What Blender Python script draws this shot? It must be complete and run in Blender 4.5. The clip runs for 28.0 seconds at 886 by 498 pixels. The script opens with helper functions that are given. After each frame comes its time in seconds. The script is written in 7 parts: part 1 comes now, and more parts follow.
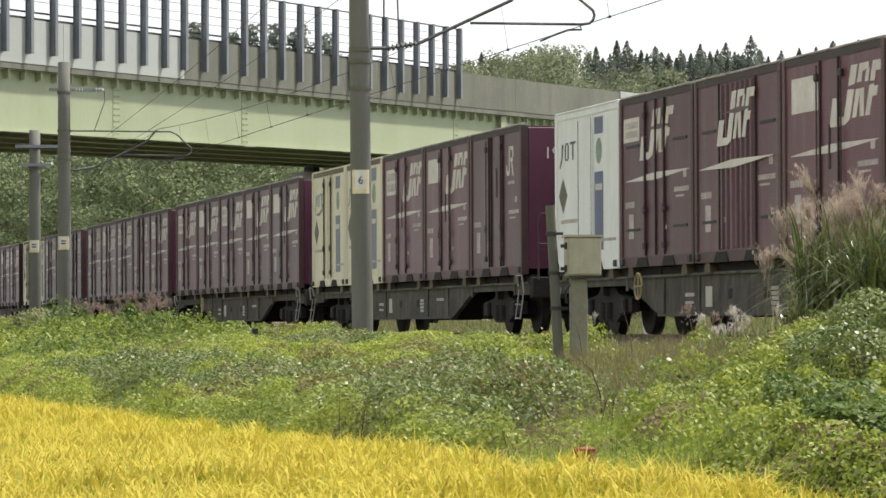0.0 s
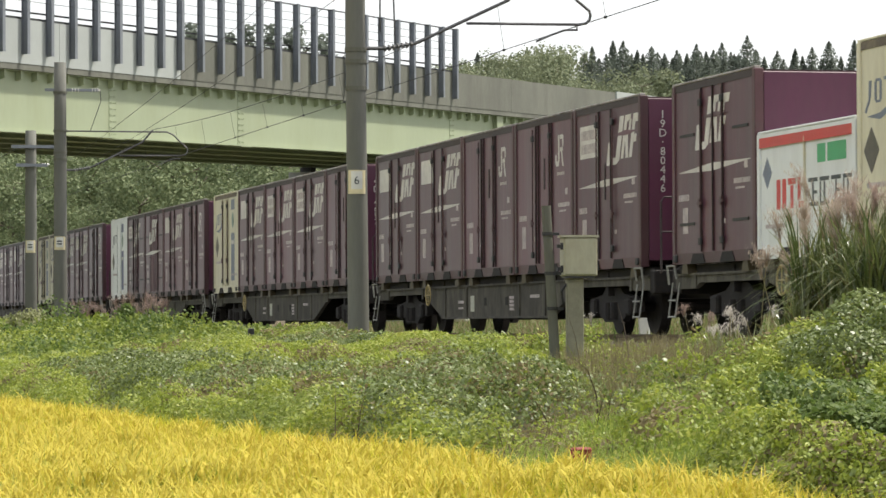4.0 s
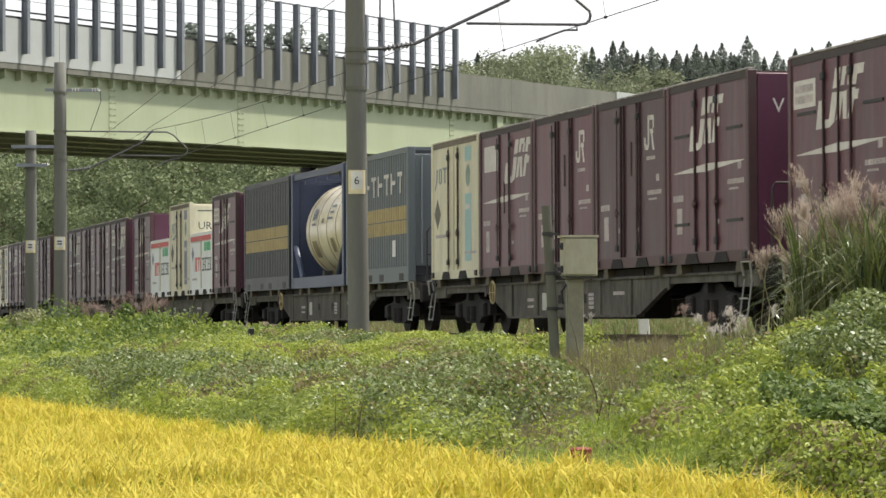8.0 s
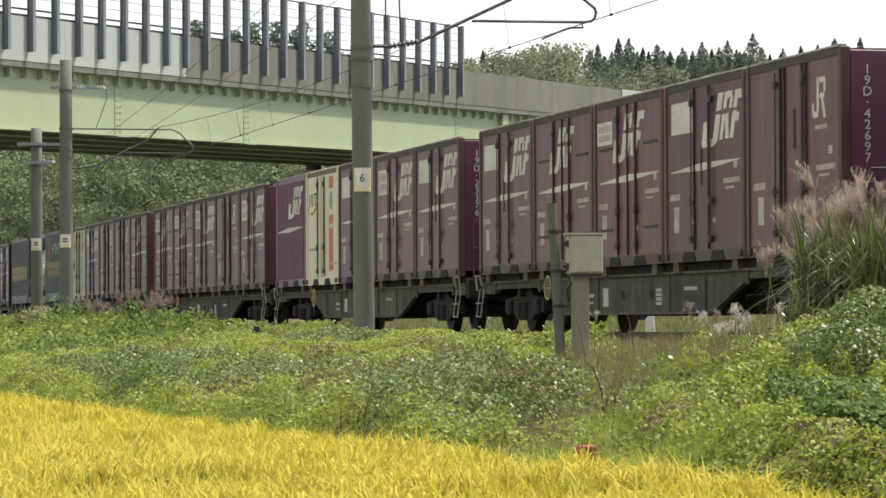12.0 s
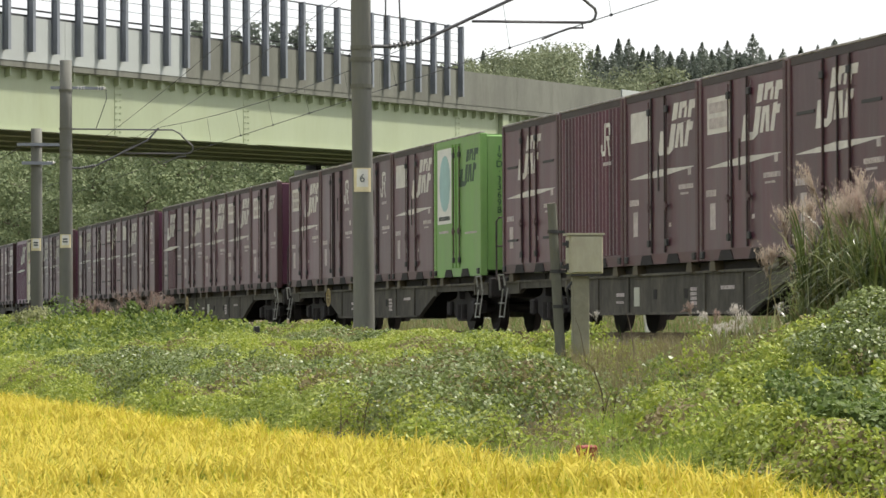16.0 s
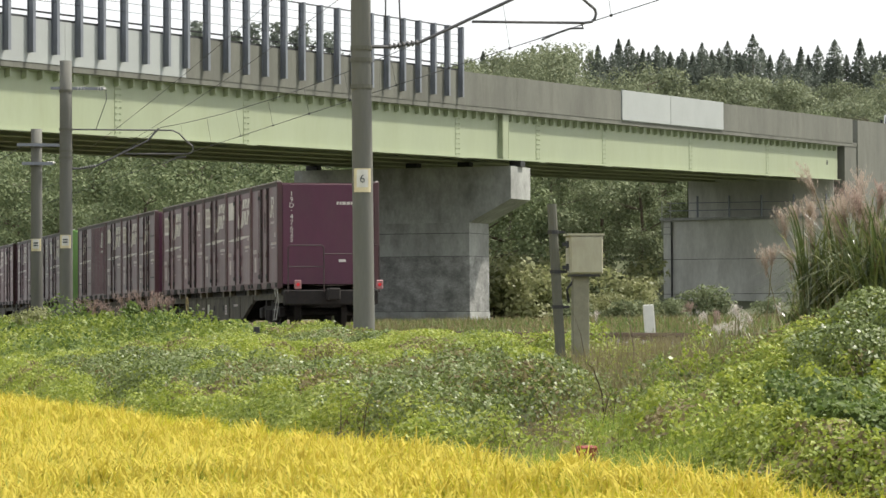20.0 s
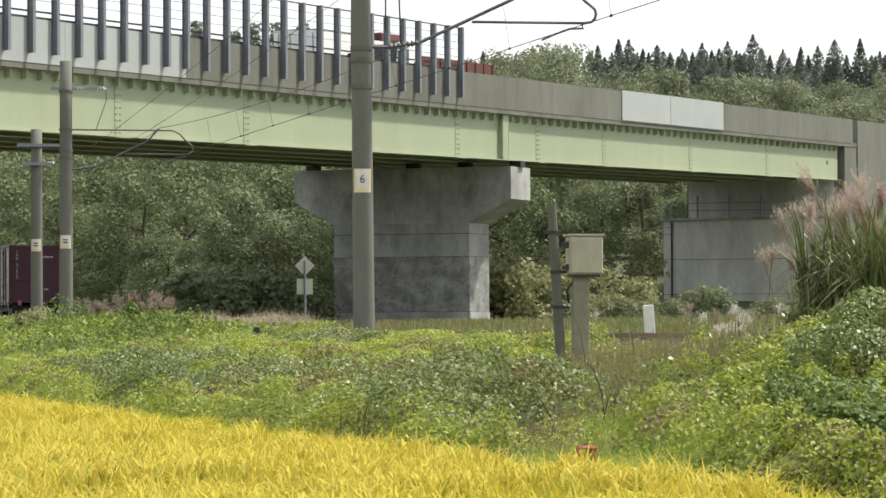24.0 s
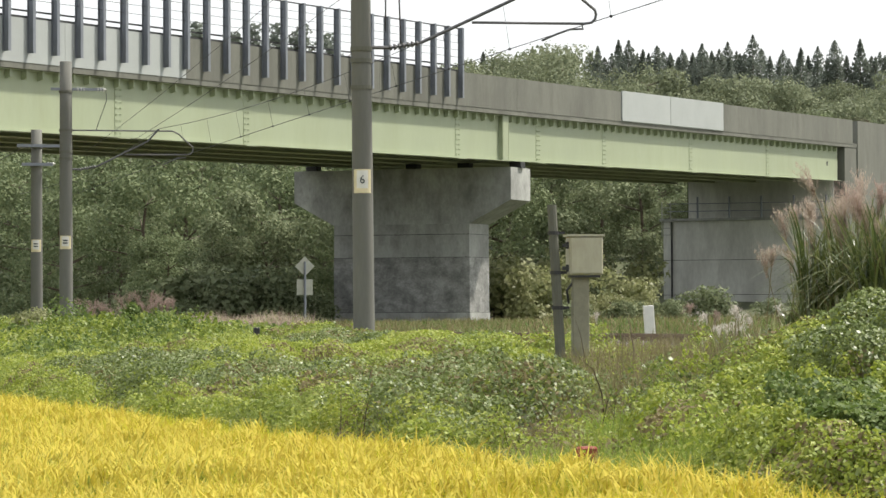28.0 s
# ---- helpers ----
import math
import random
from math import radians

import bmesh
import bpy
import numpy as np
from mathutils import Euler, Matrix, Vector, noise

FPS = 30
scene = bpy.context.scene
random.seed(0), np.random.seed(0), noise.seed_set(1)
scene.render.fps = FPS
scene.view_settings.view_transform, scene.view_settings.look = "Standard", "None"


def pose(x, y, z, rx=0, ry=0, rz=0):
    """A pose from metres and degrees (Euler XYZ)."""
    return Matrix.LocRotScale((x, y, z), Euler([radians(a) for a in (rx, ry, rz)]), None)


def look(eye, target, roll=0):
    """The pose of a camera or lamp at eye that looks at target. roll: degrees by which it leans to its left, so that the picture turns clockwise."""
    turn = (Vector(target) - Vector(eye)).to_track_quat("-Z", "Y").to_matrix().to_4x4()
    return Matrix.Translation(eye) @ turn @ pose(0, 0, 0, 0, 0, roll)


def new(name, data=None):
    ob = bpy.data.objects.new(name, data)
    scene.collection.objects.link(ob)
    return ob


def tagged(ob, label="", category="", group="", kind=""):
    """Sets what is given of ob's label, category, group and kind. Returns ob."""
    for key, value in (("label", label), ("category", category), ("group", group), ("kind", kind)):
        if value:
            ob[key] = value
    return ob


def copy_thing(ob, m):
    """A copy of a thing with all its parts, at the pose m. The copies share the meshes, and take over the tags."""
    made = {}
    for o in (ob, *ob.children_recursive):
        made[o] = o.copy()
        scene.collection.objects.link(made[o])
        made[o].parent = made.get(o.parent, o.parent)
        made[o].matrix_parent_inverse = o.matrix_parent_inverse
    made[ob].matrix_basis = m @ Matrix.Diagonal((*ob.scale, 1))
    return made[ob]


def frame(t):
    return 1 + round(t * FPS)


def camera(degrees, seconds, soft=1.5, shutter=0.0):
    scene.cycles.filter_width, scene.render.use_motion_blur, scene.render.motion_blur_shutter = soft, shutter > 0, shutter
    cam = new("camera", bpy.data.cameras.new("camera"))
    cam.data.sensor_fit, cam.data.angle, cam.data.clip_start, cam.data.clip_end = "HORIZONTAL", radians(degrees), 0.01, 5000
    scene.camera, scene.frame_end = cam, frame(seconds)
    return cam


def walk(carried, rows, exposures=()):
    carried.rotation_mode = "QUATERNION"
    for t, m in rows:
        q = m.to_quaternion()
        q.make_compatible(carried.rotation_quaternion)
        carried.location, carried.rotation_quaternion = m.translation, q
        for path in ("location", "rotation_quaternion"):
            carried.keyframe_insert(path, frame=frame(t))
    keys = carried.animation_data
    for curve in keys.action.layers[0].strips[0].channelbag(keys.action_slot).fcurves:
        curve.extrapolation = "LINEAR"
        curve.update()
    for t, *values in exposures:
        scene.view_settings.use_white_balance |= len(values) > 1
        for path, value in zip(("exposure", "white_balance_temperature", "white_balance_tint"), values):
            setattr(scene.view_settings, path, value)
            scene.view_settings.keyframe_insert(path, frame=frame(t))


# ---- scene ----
# A freight train of container wagons passes below a road bridge, seen over a ripe rice field.
# x runs along the railway (wagons travel towards -x), y across it away from the field, z up from rail level.
EYE = Vector((0.0, -14.879, 0.175))
FOCAL = 5912.6 / 1568.0
YAW, TILT, ROLL = radians(12.8304), radians(1.2652), -0.219
AHEAD = Vector((-math.cos(YAW) * math.cos(TILT), math.sin(YAW) * math.cos(TILT), math.sin(TILT)))
ASIDE = Vector((math.sin(YAW), math.cos(YAW), 0.0))
ABOVE = ASIDE.cross(AHEAD)

cam = camera(15.106, 28.0, soft=1.5, shutter=0.08)


def aim(t, right, down):
    """The camera's pose, turned by a hair (in thousandths) from its rest."""
    return t, look(EYE, EYE + 100 * (AHEAD + ASIDE * right / 1000 - ABOVE * down / 1000), ROLL)


walk(cam, [aim(0.0, 0.51, -0.42), aim(0.5, 1.0, -0.42), aim(1.0, 1.35, -0.5), aim(1.5, 1.6, -0.5), aim(2.0, 1.69, -0.5),
           aim(6.0, 1.66, -0.5), aim(10.0, 1.66, -0.55), aim(10.5, 1.1, -0.42), aim(11.0, 0.5, 0.08), aim(11.5, 0.08, 0.17),
           aim(12.0, 0.0, 0.2), aim(14.5, -0.1, 0.1), aim(16.0, 0.0, 0.12), aim(20.0, 0.0, 0.0), aim(24.0, 0.0, -0.08),
           aim(26.0, 0.0, -0.18), aim(28.0, 0.0, -0.25)], exposures=[(0.0, 0.25), (28.0, 0.25)])

# ---- light: thin bright haze, the sun high behind the railway ----
SUN_UP, SUN_TURN = radians(58), radians(-8.4)
world = bpy.data.worlds.new("hazy_sky")
scene.world = world
world.use_nodes = True
wn, wl = world.node_tree.nodes, world.node_tree.links
back = wn["Background"]
sky = wn.new("ShaderNodeTexSky")
sky.sky_type, sky.sun_disc, sky.sun_elevation, sky.sun_rotation = "NISHITA", False, SUN_UP, SUN_TURN
sky.dust_density, sky.air_density = 4.0, 1.2
haze = wn.new("ShaderNodeMix")
haze.data_type = "RGBA"
haze.inputs["Factor"].default_value = 0.62
haze.inputs["B"].default_value = (13.0, 13.2, 13.4, 1)
wl.new(sky.outputs["Color"], haze.inputs["A"])
wl.new(haze.outputs["Result"], back.inputs["Color"])
back.inputs["Strength"].default_value = 0.1

lamp = bpy.data.lights.new("sun", "SUN")
lamp.energy, lamp.angle, lamp.color = 5.0, radians(3.5), (1.0, 0.95, 0.86)
sun = new("sun", lamp)
SUN_WAY = Vector((math.sin(SUN_TURN) * math.cos(SUN_UP), math.cos(SUN_TURN) * math.cos(SUN_UP), math.sin(SUN_UP)))
sun.matrix_world = look(SUN_WAY * 200, (0, 0, 0))


# ---- materials ----
def nodes_of(name):
    m = bpy.data.materials.new(name)
    m.use_nodes = True
    return m, m.node_tree.nodes, m.node_tree.links, m.node_tree.nodes["Principled BSDF"]


def noise_node(n, l, vec, scale, detail=4, rough=0.6):
    t = n.new("ShaderNodeTexNoise")
    t.inputs["Scale"].default_value, t.inputs["Detail"].default_value, t.inputs["Roughness"].default_value = scale, detail, rough
    l.new(vec, t.inputs["Vector"])
    return t.outputs["Fac"]


def ramp(n, l, fac, stops):
    r = n.new("ShaderNodeValToRGB")
    while len(r.color_ramp.elements) < len(stops):
        r.color_ramp.elements.new(0.5)
    for e, (p, c) in zip(r.color_ramp.elements, stops):
        e.position, e.color = p, (*c, 1)
    l.new(fac, r.inputs["Fac"])
    return r.outputs["Color"]


def mul(c, k):
    return tuple(min(1, v * k) for v in c)


def surf(name, col, rough=0.7, metal=0.0, var=0.18, scale=1.5, fine=25.0, bump=0.15, dirt=None, amount=0.5, stretch=(1, 1, 1), spread=0.0):
    """A weathered surface: broad stains, fine grain, streaks of dirt, some spread from object to object."""
    m, n, l, p = nodes_of(name)
    tc = n.new("ShaderNodeTexCoord")
    mp = n.new("ShaderNodeMapping")
    mp.inputs["Scale"].default_value = stretch
    l.new(tc.outputs["Object"], mp.inputs["Vector"])
    info = n.new("ShaderNodeObjectInfo")
    off = n.new("ShaderNodeVectorMath")
    off.operation = "MULTIPLY_ADD"
    cmb = n.new("ShaderNodeCombineXYZ")
    for i in range(3):
        l.new(info.outputs["Random"], cmb.inputs[i])
    off.inputs[1].default_value = (37, 53, 71)
    l.new(cmb.outputs[0], off.inputs[0])
    l.new(mp.outputs[0], off.inputs[2])
    v = off.outputs[0]
    big = noise_node(n, l, v, scale, 5, 0.65)
    small = noise_node(n, l, v, fine, 3)
    c1 = ramp(n, l, big, [(0.3, mul(col, 1 - var)), (0.7, mul(col, 1 + var))])
    mix = n.new("ShaderNodeMix")
    mix.data_type, mix.blend_type = "RGBA", "MULTIPLY"
    mix.inputs["Factor"].default_value = min(1.0, var * 2)
    l.new(c1, mix.inputs["A"])
    l.new(ramp(n, l, small, [(0.3, (0.7, 0.7, 0.7)), (0.7, (1, 1, 1))]), mix.inputs["B"])
    out = mix.outputs["Result"]
    if dirt:
        d = n.new("ShaderNodeMix")
        d.data_type = "RGBA"
        l.new(out, d.inputs["A"])
        d.inputs["B"].default_value = (*dirt, 1)
        l.new(ramp(n, l, noise_node(n, l, v, scale * 2.3, 6, 0.7), [(0.45, (0, 0, 0)), (0.75, (amount,) * 3)]), d.inputs["Factor"])
        out = d.outputs["Result"]
    if spread:
        hs = n.new("ShaderNodeHueSaturation")
        mr = n.new("ShaderNodeMapRange")
        mr.inputs["To Min"].default_value, mr.inputs["To Max"].default_value = 1 - spread, 1 + spread
        l.new(info.outputs["Random"], mr.inputs["Value"])
        l.new(mr.outputs[0], hs.inputs["Value"])
        l.new(out, hs.inputs["Color"])
        out = hs.outputs["Color"]
    l.new(out, p.inputs["Base Color"])
    rr = n.new("ShaderNodeMapRange")
    rr.inputs["To Min"].default_value, rr.inputs["To Max"].default_value = max(0.05, rough - 0.1), min(1, rough + 0.12)
    l.new(big, rr.inputs["Value"])
    l.new(rr.outputs[0], p.inputs["Roughness"])
    p.inputs["Metallic"].default_value = metal
    if bump:
        b = n.new("ShaderNodeBump")
        b.inputs["Strength"].default_value, b.inputs["Distance"].default_value = bump, 0.02
        l.new(small, b.inputs["Height"])
        l.new(b.outputs[0], p.inputs["Normal"])
    return m


def leafy(name, cols, through_light=0.35, rough=0.55, gloss=0.4, patch=1.1):
    """Leaves: each its own shade, some light passing through."""
    m, n, l, p = nodes_of(name)
    g = n.new("ShaderNodeNewGeometry")
    tc = n.new("ShaderNodeTexCoord")
    stops = [(i / (len(cols) - 1), c) for i, c in enumerate(cols)]
    add = n.new("ShaderNodeMath")
    add.operation = "MULTIPLY_ADD"
    add.inputs[1].default_value = 0.62
    l.new(g.outputs["Random Per Island"], add.inputs[0])
    sc = n.new("ShaderNodeMath")
    sc.operation = "MULTIPLY_ADD"
    sc.inputs[1].default_value, sc.inputs[2].default_value = 1.0, -0.28
    l.new(noise_node(n, l, tc.outputs["Object"], patch, 4), sc.inputs[0])
    l.new(sc.outputs[0], add.inputs[2])
    col = ramp(n, l, add.outputs[0], stops)
    l.new(col, p.inputs["Base Color"])
    p.inputs["Roughness"].default_value = rough
    p.inputs["Specular IOR Level"].default_value = gloss
    tr = n.new("ShaderNodeBsdfTranslucent")
    l.new(col, tr.inputs["Color"])
    ms = n.new("ShaderNodeMixShader")
    ms.inputs[0].default_value = through_light
    l.new(p.outputs[0], ms.inputs[1])
    l.new(tr.outputs[0], ms.inputs[2])
    l.new(ms.outputs[0], n["Material Output"].inputs["Surface"])
    return m


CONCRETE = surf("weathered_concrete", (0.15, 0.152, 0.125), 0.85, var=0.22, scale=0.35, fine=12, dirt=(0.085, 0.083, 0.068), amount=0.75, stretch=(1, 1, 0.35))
# Paler concrete: light missing from the shaded abutment front is put into the colour.
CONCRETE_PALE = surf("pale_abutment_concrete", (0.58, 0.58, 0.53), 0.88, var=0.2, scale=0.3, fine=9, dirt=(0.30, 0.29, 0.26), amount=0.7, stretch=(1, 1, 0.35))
CONCRETE_SOOT = surf("grimy_pier_concrete", (0.30, 0.30, 0.28), 0.9, var=0.5, scale=0.9, fine=9, dirt=(0.10, 0.10, 0.095), amount=0.9, stretch=(1, 1, 1.3))
CONCRETE_OLD = surf("dark_pier_concrete", (0.37, 0.375, 0.345), 0.88, var=0.28, scale=0.35, fine=9, dirt=(0.13, 0.13, 0.12), amount=0.9, stretch=(1, 1, 0.6))
PAINTED_WALL = surf("pale_painted_panel", (0.36, 0.38, 0.365), 0.7, var=0.07, scale=0.5, fine=10, bump=0.05)
GIRDER = surf("pale_green_paint", (0.32, 0.36, 0.235), 0.5, var=0.07, scale=0.25, fine=6, bump=0.04, dirt=(0.24, 0.26, 0.14), amount=0.35, stretch=(1, 1, 0.3))
# Lighter girder paint: light missing below the deck is put into the colour.
GIRDER_IN = surf("green_paint_dusty", (0.40, 0.42, 0.27), 0.6, var=0.15, scale=0.4, fine=6, dirt=(0.20, 0.20, 0.12), amount=0.5)
STEEL_POST = surf("galvanised_grey_steel", (0.20, 0.215, 0.24), 0.5, 0.35, var=0.12, scale=1.0, fine=20)
DARK_STEEL = surf("dark_steel", (0.045, 0.045, 0.045), 0.6, 0.4, var=0.2, scale=3)
POLE = surf("spun_concrete_pole", (0.145, 0.145, 0.125), 0.85, var=0.16, scale=0.8, fine=30, dirt=(0.10, 0.10, 0.085), amount=0.55, stretch=(1, 1, 0.15))
ASPHALT = surf("asphalt", (0.06, 0.06, 0.06), 0.9, var=0.15, scale=1, fine=40)
BALLAST = surf("ballast_stone", (0.23, 0.21, 0.19), 0.9, var=0.35, scale=6, fine=30, bump=0.6, dirt=(0.1, 0.07, 0.05), amount=0.5, spread=0.2)
RAIL = surf("rail_steel", (0.14, 0.09, 0.06), 0.55, 0.5, var=0.25, scale=3)
SLEEPER = surf("sleeper_concrete", (0.33, 0.31, 0.28), 0.9, var=0.2, scale=3, spread=0.1)
SOIL = surf("earth", (0.065, 0.08, 0.03), 0.95, var=0.35, scale=0.4, fine=8, bump=0.5, dirt=(0.10, 0.085, 0.05), amount=0.7)
WINE = surf("wine_red_container_paint", (0.088, 0.025, 0.040), 0.4, var=0.36, scale=1.1, fine=14, bump=0.06, dirt=(0.125, 0.070, 0.076), amount=0.75, stretch=(2.4, 1, 0.2), spread=0.3)
PALE_LIP = surf("sun_bleached_roof_edge", (0.34, 0.31, 0.29), 0.6, var=0.3, scale=1.2, fine=9, dirt=(0.035, 0.02, 0.022), amount=1.0, stretch=(1.5, 1, 1))
CREAM_EDGE = surf("grimy_cream_rail_paint", (0.16, 0.13, 0.09), 0.65, var=0.35, scale=1.5, fine=12, dirt=(0.06, 0.04, 0.03), amount=0.8)
WINE_END = surf("wine_red_end_paint", (0.085, 0.017, 0.044), 0.5, var=0.14, scale=0.7, fine=12, bump=0.05, dirt=(0.08, 0.035, 0.045), amount=0.5, stretch=(1, 1, 0.4), spread=0.15)
WINE_FRAME = surf("wine_red_frame", (0.070, 0.026, 0.030), 0.5, var=0.2, scale=1.5, fine=20, dirt=(0.06, 0.045, 0.04), amount=0.5, spread=0.2)
LAMP_CASE = surf("faded_red_lamp_case", (0.30, 0.15, 0.15), 0.6, var=0.2, scale=6)
SIGN_BACK = surf("dull_sign_back", (0.44, 0.44, 0.36), 0.6, var=0.1, scale=3)
PURPLE = surf("fresh_purple_paint", (0.12, 0.028, 0.075), 0.4, var=0.1, scale=0.8, fine=14, bump=0.05)
WINE_DARK = surf("grimy_wine_red_frame", (0.030, 0.016, 0.016), 0.6, var=0.25, scale=1.5, fine=20, dirt=(0.05, 0.04, 0.035), amount=0.4)
CREAM = surf("cream_container_paint", (0.62, 0.58, 0.42), 0.5, var=0.1, scale=0.7, fine=12, bump=0.05, dirt=(0.30, 0.26, 0.17), amount=0.5, stretch=(1.5, 1, 0.3), spread=0.08)
WHITE = surf("white_container_paint", (0.70, 0.72, 0.70), 0.45, var=0.06, scale=0.7, fine=12, bump=0.04, dirt=(0.42, 0.42, 0.38), amount=0.4, stretch=(1.5, 1, 0.3))
GREEN = surf("bright_green_paint", (0.17, 0.33, 0.085), 0.5, var=0.16, scale=0.9, fine=12, bump=0.04, dirt=(0.20, 0.27, 0.12), amount=0.55, stretch=(1.8, 1, 0.3))
MARK = surf("white_stencil_paint", (0.60, 0.57, 0.52), 0.6, var=0.14, scale=2.0, fine=20, bump=0.03, dirt=(0.36, 0.32, 0.30), amount=0.5)
MARK_FADED = surf("faded_stencil_paint", (0.46, 0.40, 0.38), 0.65, var=0.3, scale=6.0, fine=30, bump=0.03)
EMBLEM_MARK = surf("faded_green_emblem_paint", (0.22, 0.30, 0.24), 0.55, var=0.45, scale=5)
BLUE_MARK = surf("blue_stripe_paint", (0.10, 0.12, 0.21), 0.5, var=0.15, scale=2)
TEAL_MARK = surf("pale_teal_stripe_paint", (0.28, 0.45, 0.44), 0.5, var=0.15, scale=2)
SLATE_MARK = surf("slate_stripe_paint", (0.15, 0.175, 0.225), 0.5, var=0.2, scale=2)
ORANGE_MARK = surf("rust_orange_stripe_paint", (0.48, 0.13, 0.06), 0.5, var=0.15, scale=2)
RED_MARK = surf("red_lettering_paint", (0.52, 0.05, 0.04), 0.5, var=0.1, scale=2)
GREEN_MARK = surf("green_lettering_paint", (0.06, 0.35, 0.14), 0.5, var=0.1, scale=2)
DARK_DIAMOND = surf("olive_diamond_paint", (0.11, 0.10, 0.075), 0.6, var=0.3, scale=4)
DARK_MARK = surf("dark_lettering_paint", (0.05, 0.06, 0.06), 0.55, var=0.15, scale=2)
DARK_GREEN = surf("dark_green_lettering_paint", (0.015, 0.05, 0.025), 0.55, var=0.15, scale=2)
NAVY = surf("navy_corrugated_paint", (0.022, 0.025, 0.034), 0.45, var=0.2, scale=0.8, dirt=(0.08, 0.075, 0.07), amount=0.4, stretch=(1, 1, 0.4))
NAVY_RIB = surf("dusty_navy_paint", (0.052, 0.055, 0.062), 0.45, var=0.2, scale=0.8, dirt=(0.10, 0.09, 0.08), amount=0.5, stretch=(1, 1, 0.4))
DULL_RED = surf("dull_red_emblem_paint", (0.24, 0.06, 0.045), 0.55, var=0.2, scale=2)
NAVY_FRAME = surf("navy_frame_paint", (0.04, 0.053, 0.105), 0.42, var=0.15, scale=1.2)
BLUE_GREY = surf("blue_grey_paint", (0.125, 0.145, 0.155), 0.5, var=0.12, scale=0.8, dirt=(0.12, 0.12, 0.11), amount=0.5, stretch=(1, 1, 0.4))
YELLOW = surf("ochre_yellow_stripe", (0.40, 0.31, 0.13), 0.5, var=0.15, scale=1.5, dirt=(0.2, 0.16, 0.09), amount=0.4)
TANK = surf("cream_tank_cladding", (0.74, 0.66, 0.48), 0.3, 0.0, var=0.12, scale=0.9, fine=10, bump=0.03, dirt=(0.32, 0.25, 0.15), amount=0.5)
WAGON = surf("grimy_grey_wagon_steel", (0.098, 0.089, 0.067), 0.85, 0.0, var=0.5, scale=1.6, fine=15, dirt=(0.022, 0.018, 0.014), amount=1.0, stretch=(1.3, 1, 0.45), spread=0.25)
# Near-black, with the shade of bogies, gaps and openings put into the colour.
UNDER = surf("sooty_running_gear", (0.014, 0.012, 0.011), 0.9, 0.0, var=0.35, scale=4, dirt=(0.036, 0.025, 0.018), amount=0.5)
WHEEL = surf("wheel_steel", (0.022, 0.018, 0.016), 0.7, 0.2, var=0.25, scale=4)
STEP = surf("white_step_paint", (0.26, 0.26, 0.23), 0.6, var=0.15, scale=6)
LOCK_YELLOW = surf("yellow_lock_paint", (0.07, 0.054, 0.024), 0.6, var=0.3, scale=5, dirt=(0.05, 0.04, 0.03), amount=0.7)
BOX_PAINT = surf("cream_box_paint", (0.40, 0.385, 0.28), 0.55, var=0.1, scale=2, fine=15, bump=0.04, dirt=(0.24, 0.20, 0.13), amount=0.5, stretch=(1, 1, 0.4))
BOX_POST = surf("grey_brown_post_concrete", (0.24, 0.23, 0.165), 0.8, var=0.18, scale=2, dirt=(0.13, 0.12, 0.08), amount=0.5)
GREY_POST = surf("grey_green_post", (0.11, 0.11, 0.085), 0.8, var=0.2, scale=2, stretch=(1, 1, 0.3))
STAKE = surf("faded_red_stake_paint", (0.30, 0.05, 0.035), 0.75, var=0.25, scale=12, dirt=(0.16, 0.07, 0.05), amount=0.6)
SIGN_WHITE = surf("sign_white", (0.66, 0.65, 0.60), 0.5, var=0.08, scale=5)
SIGN_CREAM = surf("sign_cream", (0.66, 0.58, 0.36), 0.5, var=0.1, scale=5)
INSULATOR = surf("porcelain", (0.62, 0.60, 0.56), 0.25, var=0.1, scale=8)
TUBE = surf("galvanised_tube", (0.10, 0.10, 0.10), 0.42, 0.6, var=0.15, scale=3)
BARK = surf("bark", (0.11, 0.085, 0.06), 0.95, var=0.3, scale=2, fine=14, bump=0.8)
TANK_BAND = surf("tank_band", (0.26, 0.21, 0.13), 0.5, var=0.15, scale=2)
TRUCK_RED = surf("rust_red_load", (0.12, 0.035, 0.025), 0.7, var=0.3, scale=1)
TRUCK_WHITE = surf("white_truck_paint", (0.72, 0.73, 0.71), 0.4, var=0.04, scale=1, bump=0)
RUBBER = surf("rubber", (0.02, 0.02, 0.02), 0.85, var=0.2, scale=4)

glassm, gn, gl, gp = nodes_of("dark_glass")
gp.inputs["Base Color"].default_value, gp.inputs["Roughness"].default_value = (0.02, 0.025, 0.03, 1), 0.08
lampm, an, al, ap = nodes_of("red_tail_light")
ap.inputs["Base Color"].default_value = (0.5, 0.01, 0.015, 1)
ap.inputs["Emission Color"].default_value, ap.inputs["Emission Strength"].default_value = (1, 0.02, 0.04, 1), 0.12

RICE = leafy("ripe_rice_leaves", [(0.23, 0.27, 0.022), (0.41, 0.42, 0.03), (0.55, 0.525, 0.042), (0.60, 0.53, 0.05)], 0.4, 0.7, 0.12, 0.55)
RICE_GREEN = leafy("greener_rice_leaves", [(0.12, 0.20, 0.03), (0.22, 0.30, 0.04), (0.34, 0.38, 0.05)], 0.4, 0.5)
RICE_EAR = leafy("rice_ears", [(0.46, 0.38, 0.06), (0.58, 0.49, 0.085), (0.54, 0.42, 0.07)], 0.25, 0.7, 0.12)
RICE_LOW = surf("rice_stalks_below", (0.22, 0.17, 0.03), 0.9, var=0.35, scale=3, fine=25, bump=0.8)
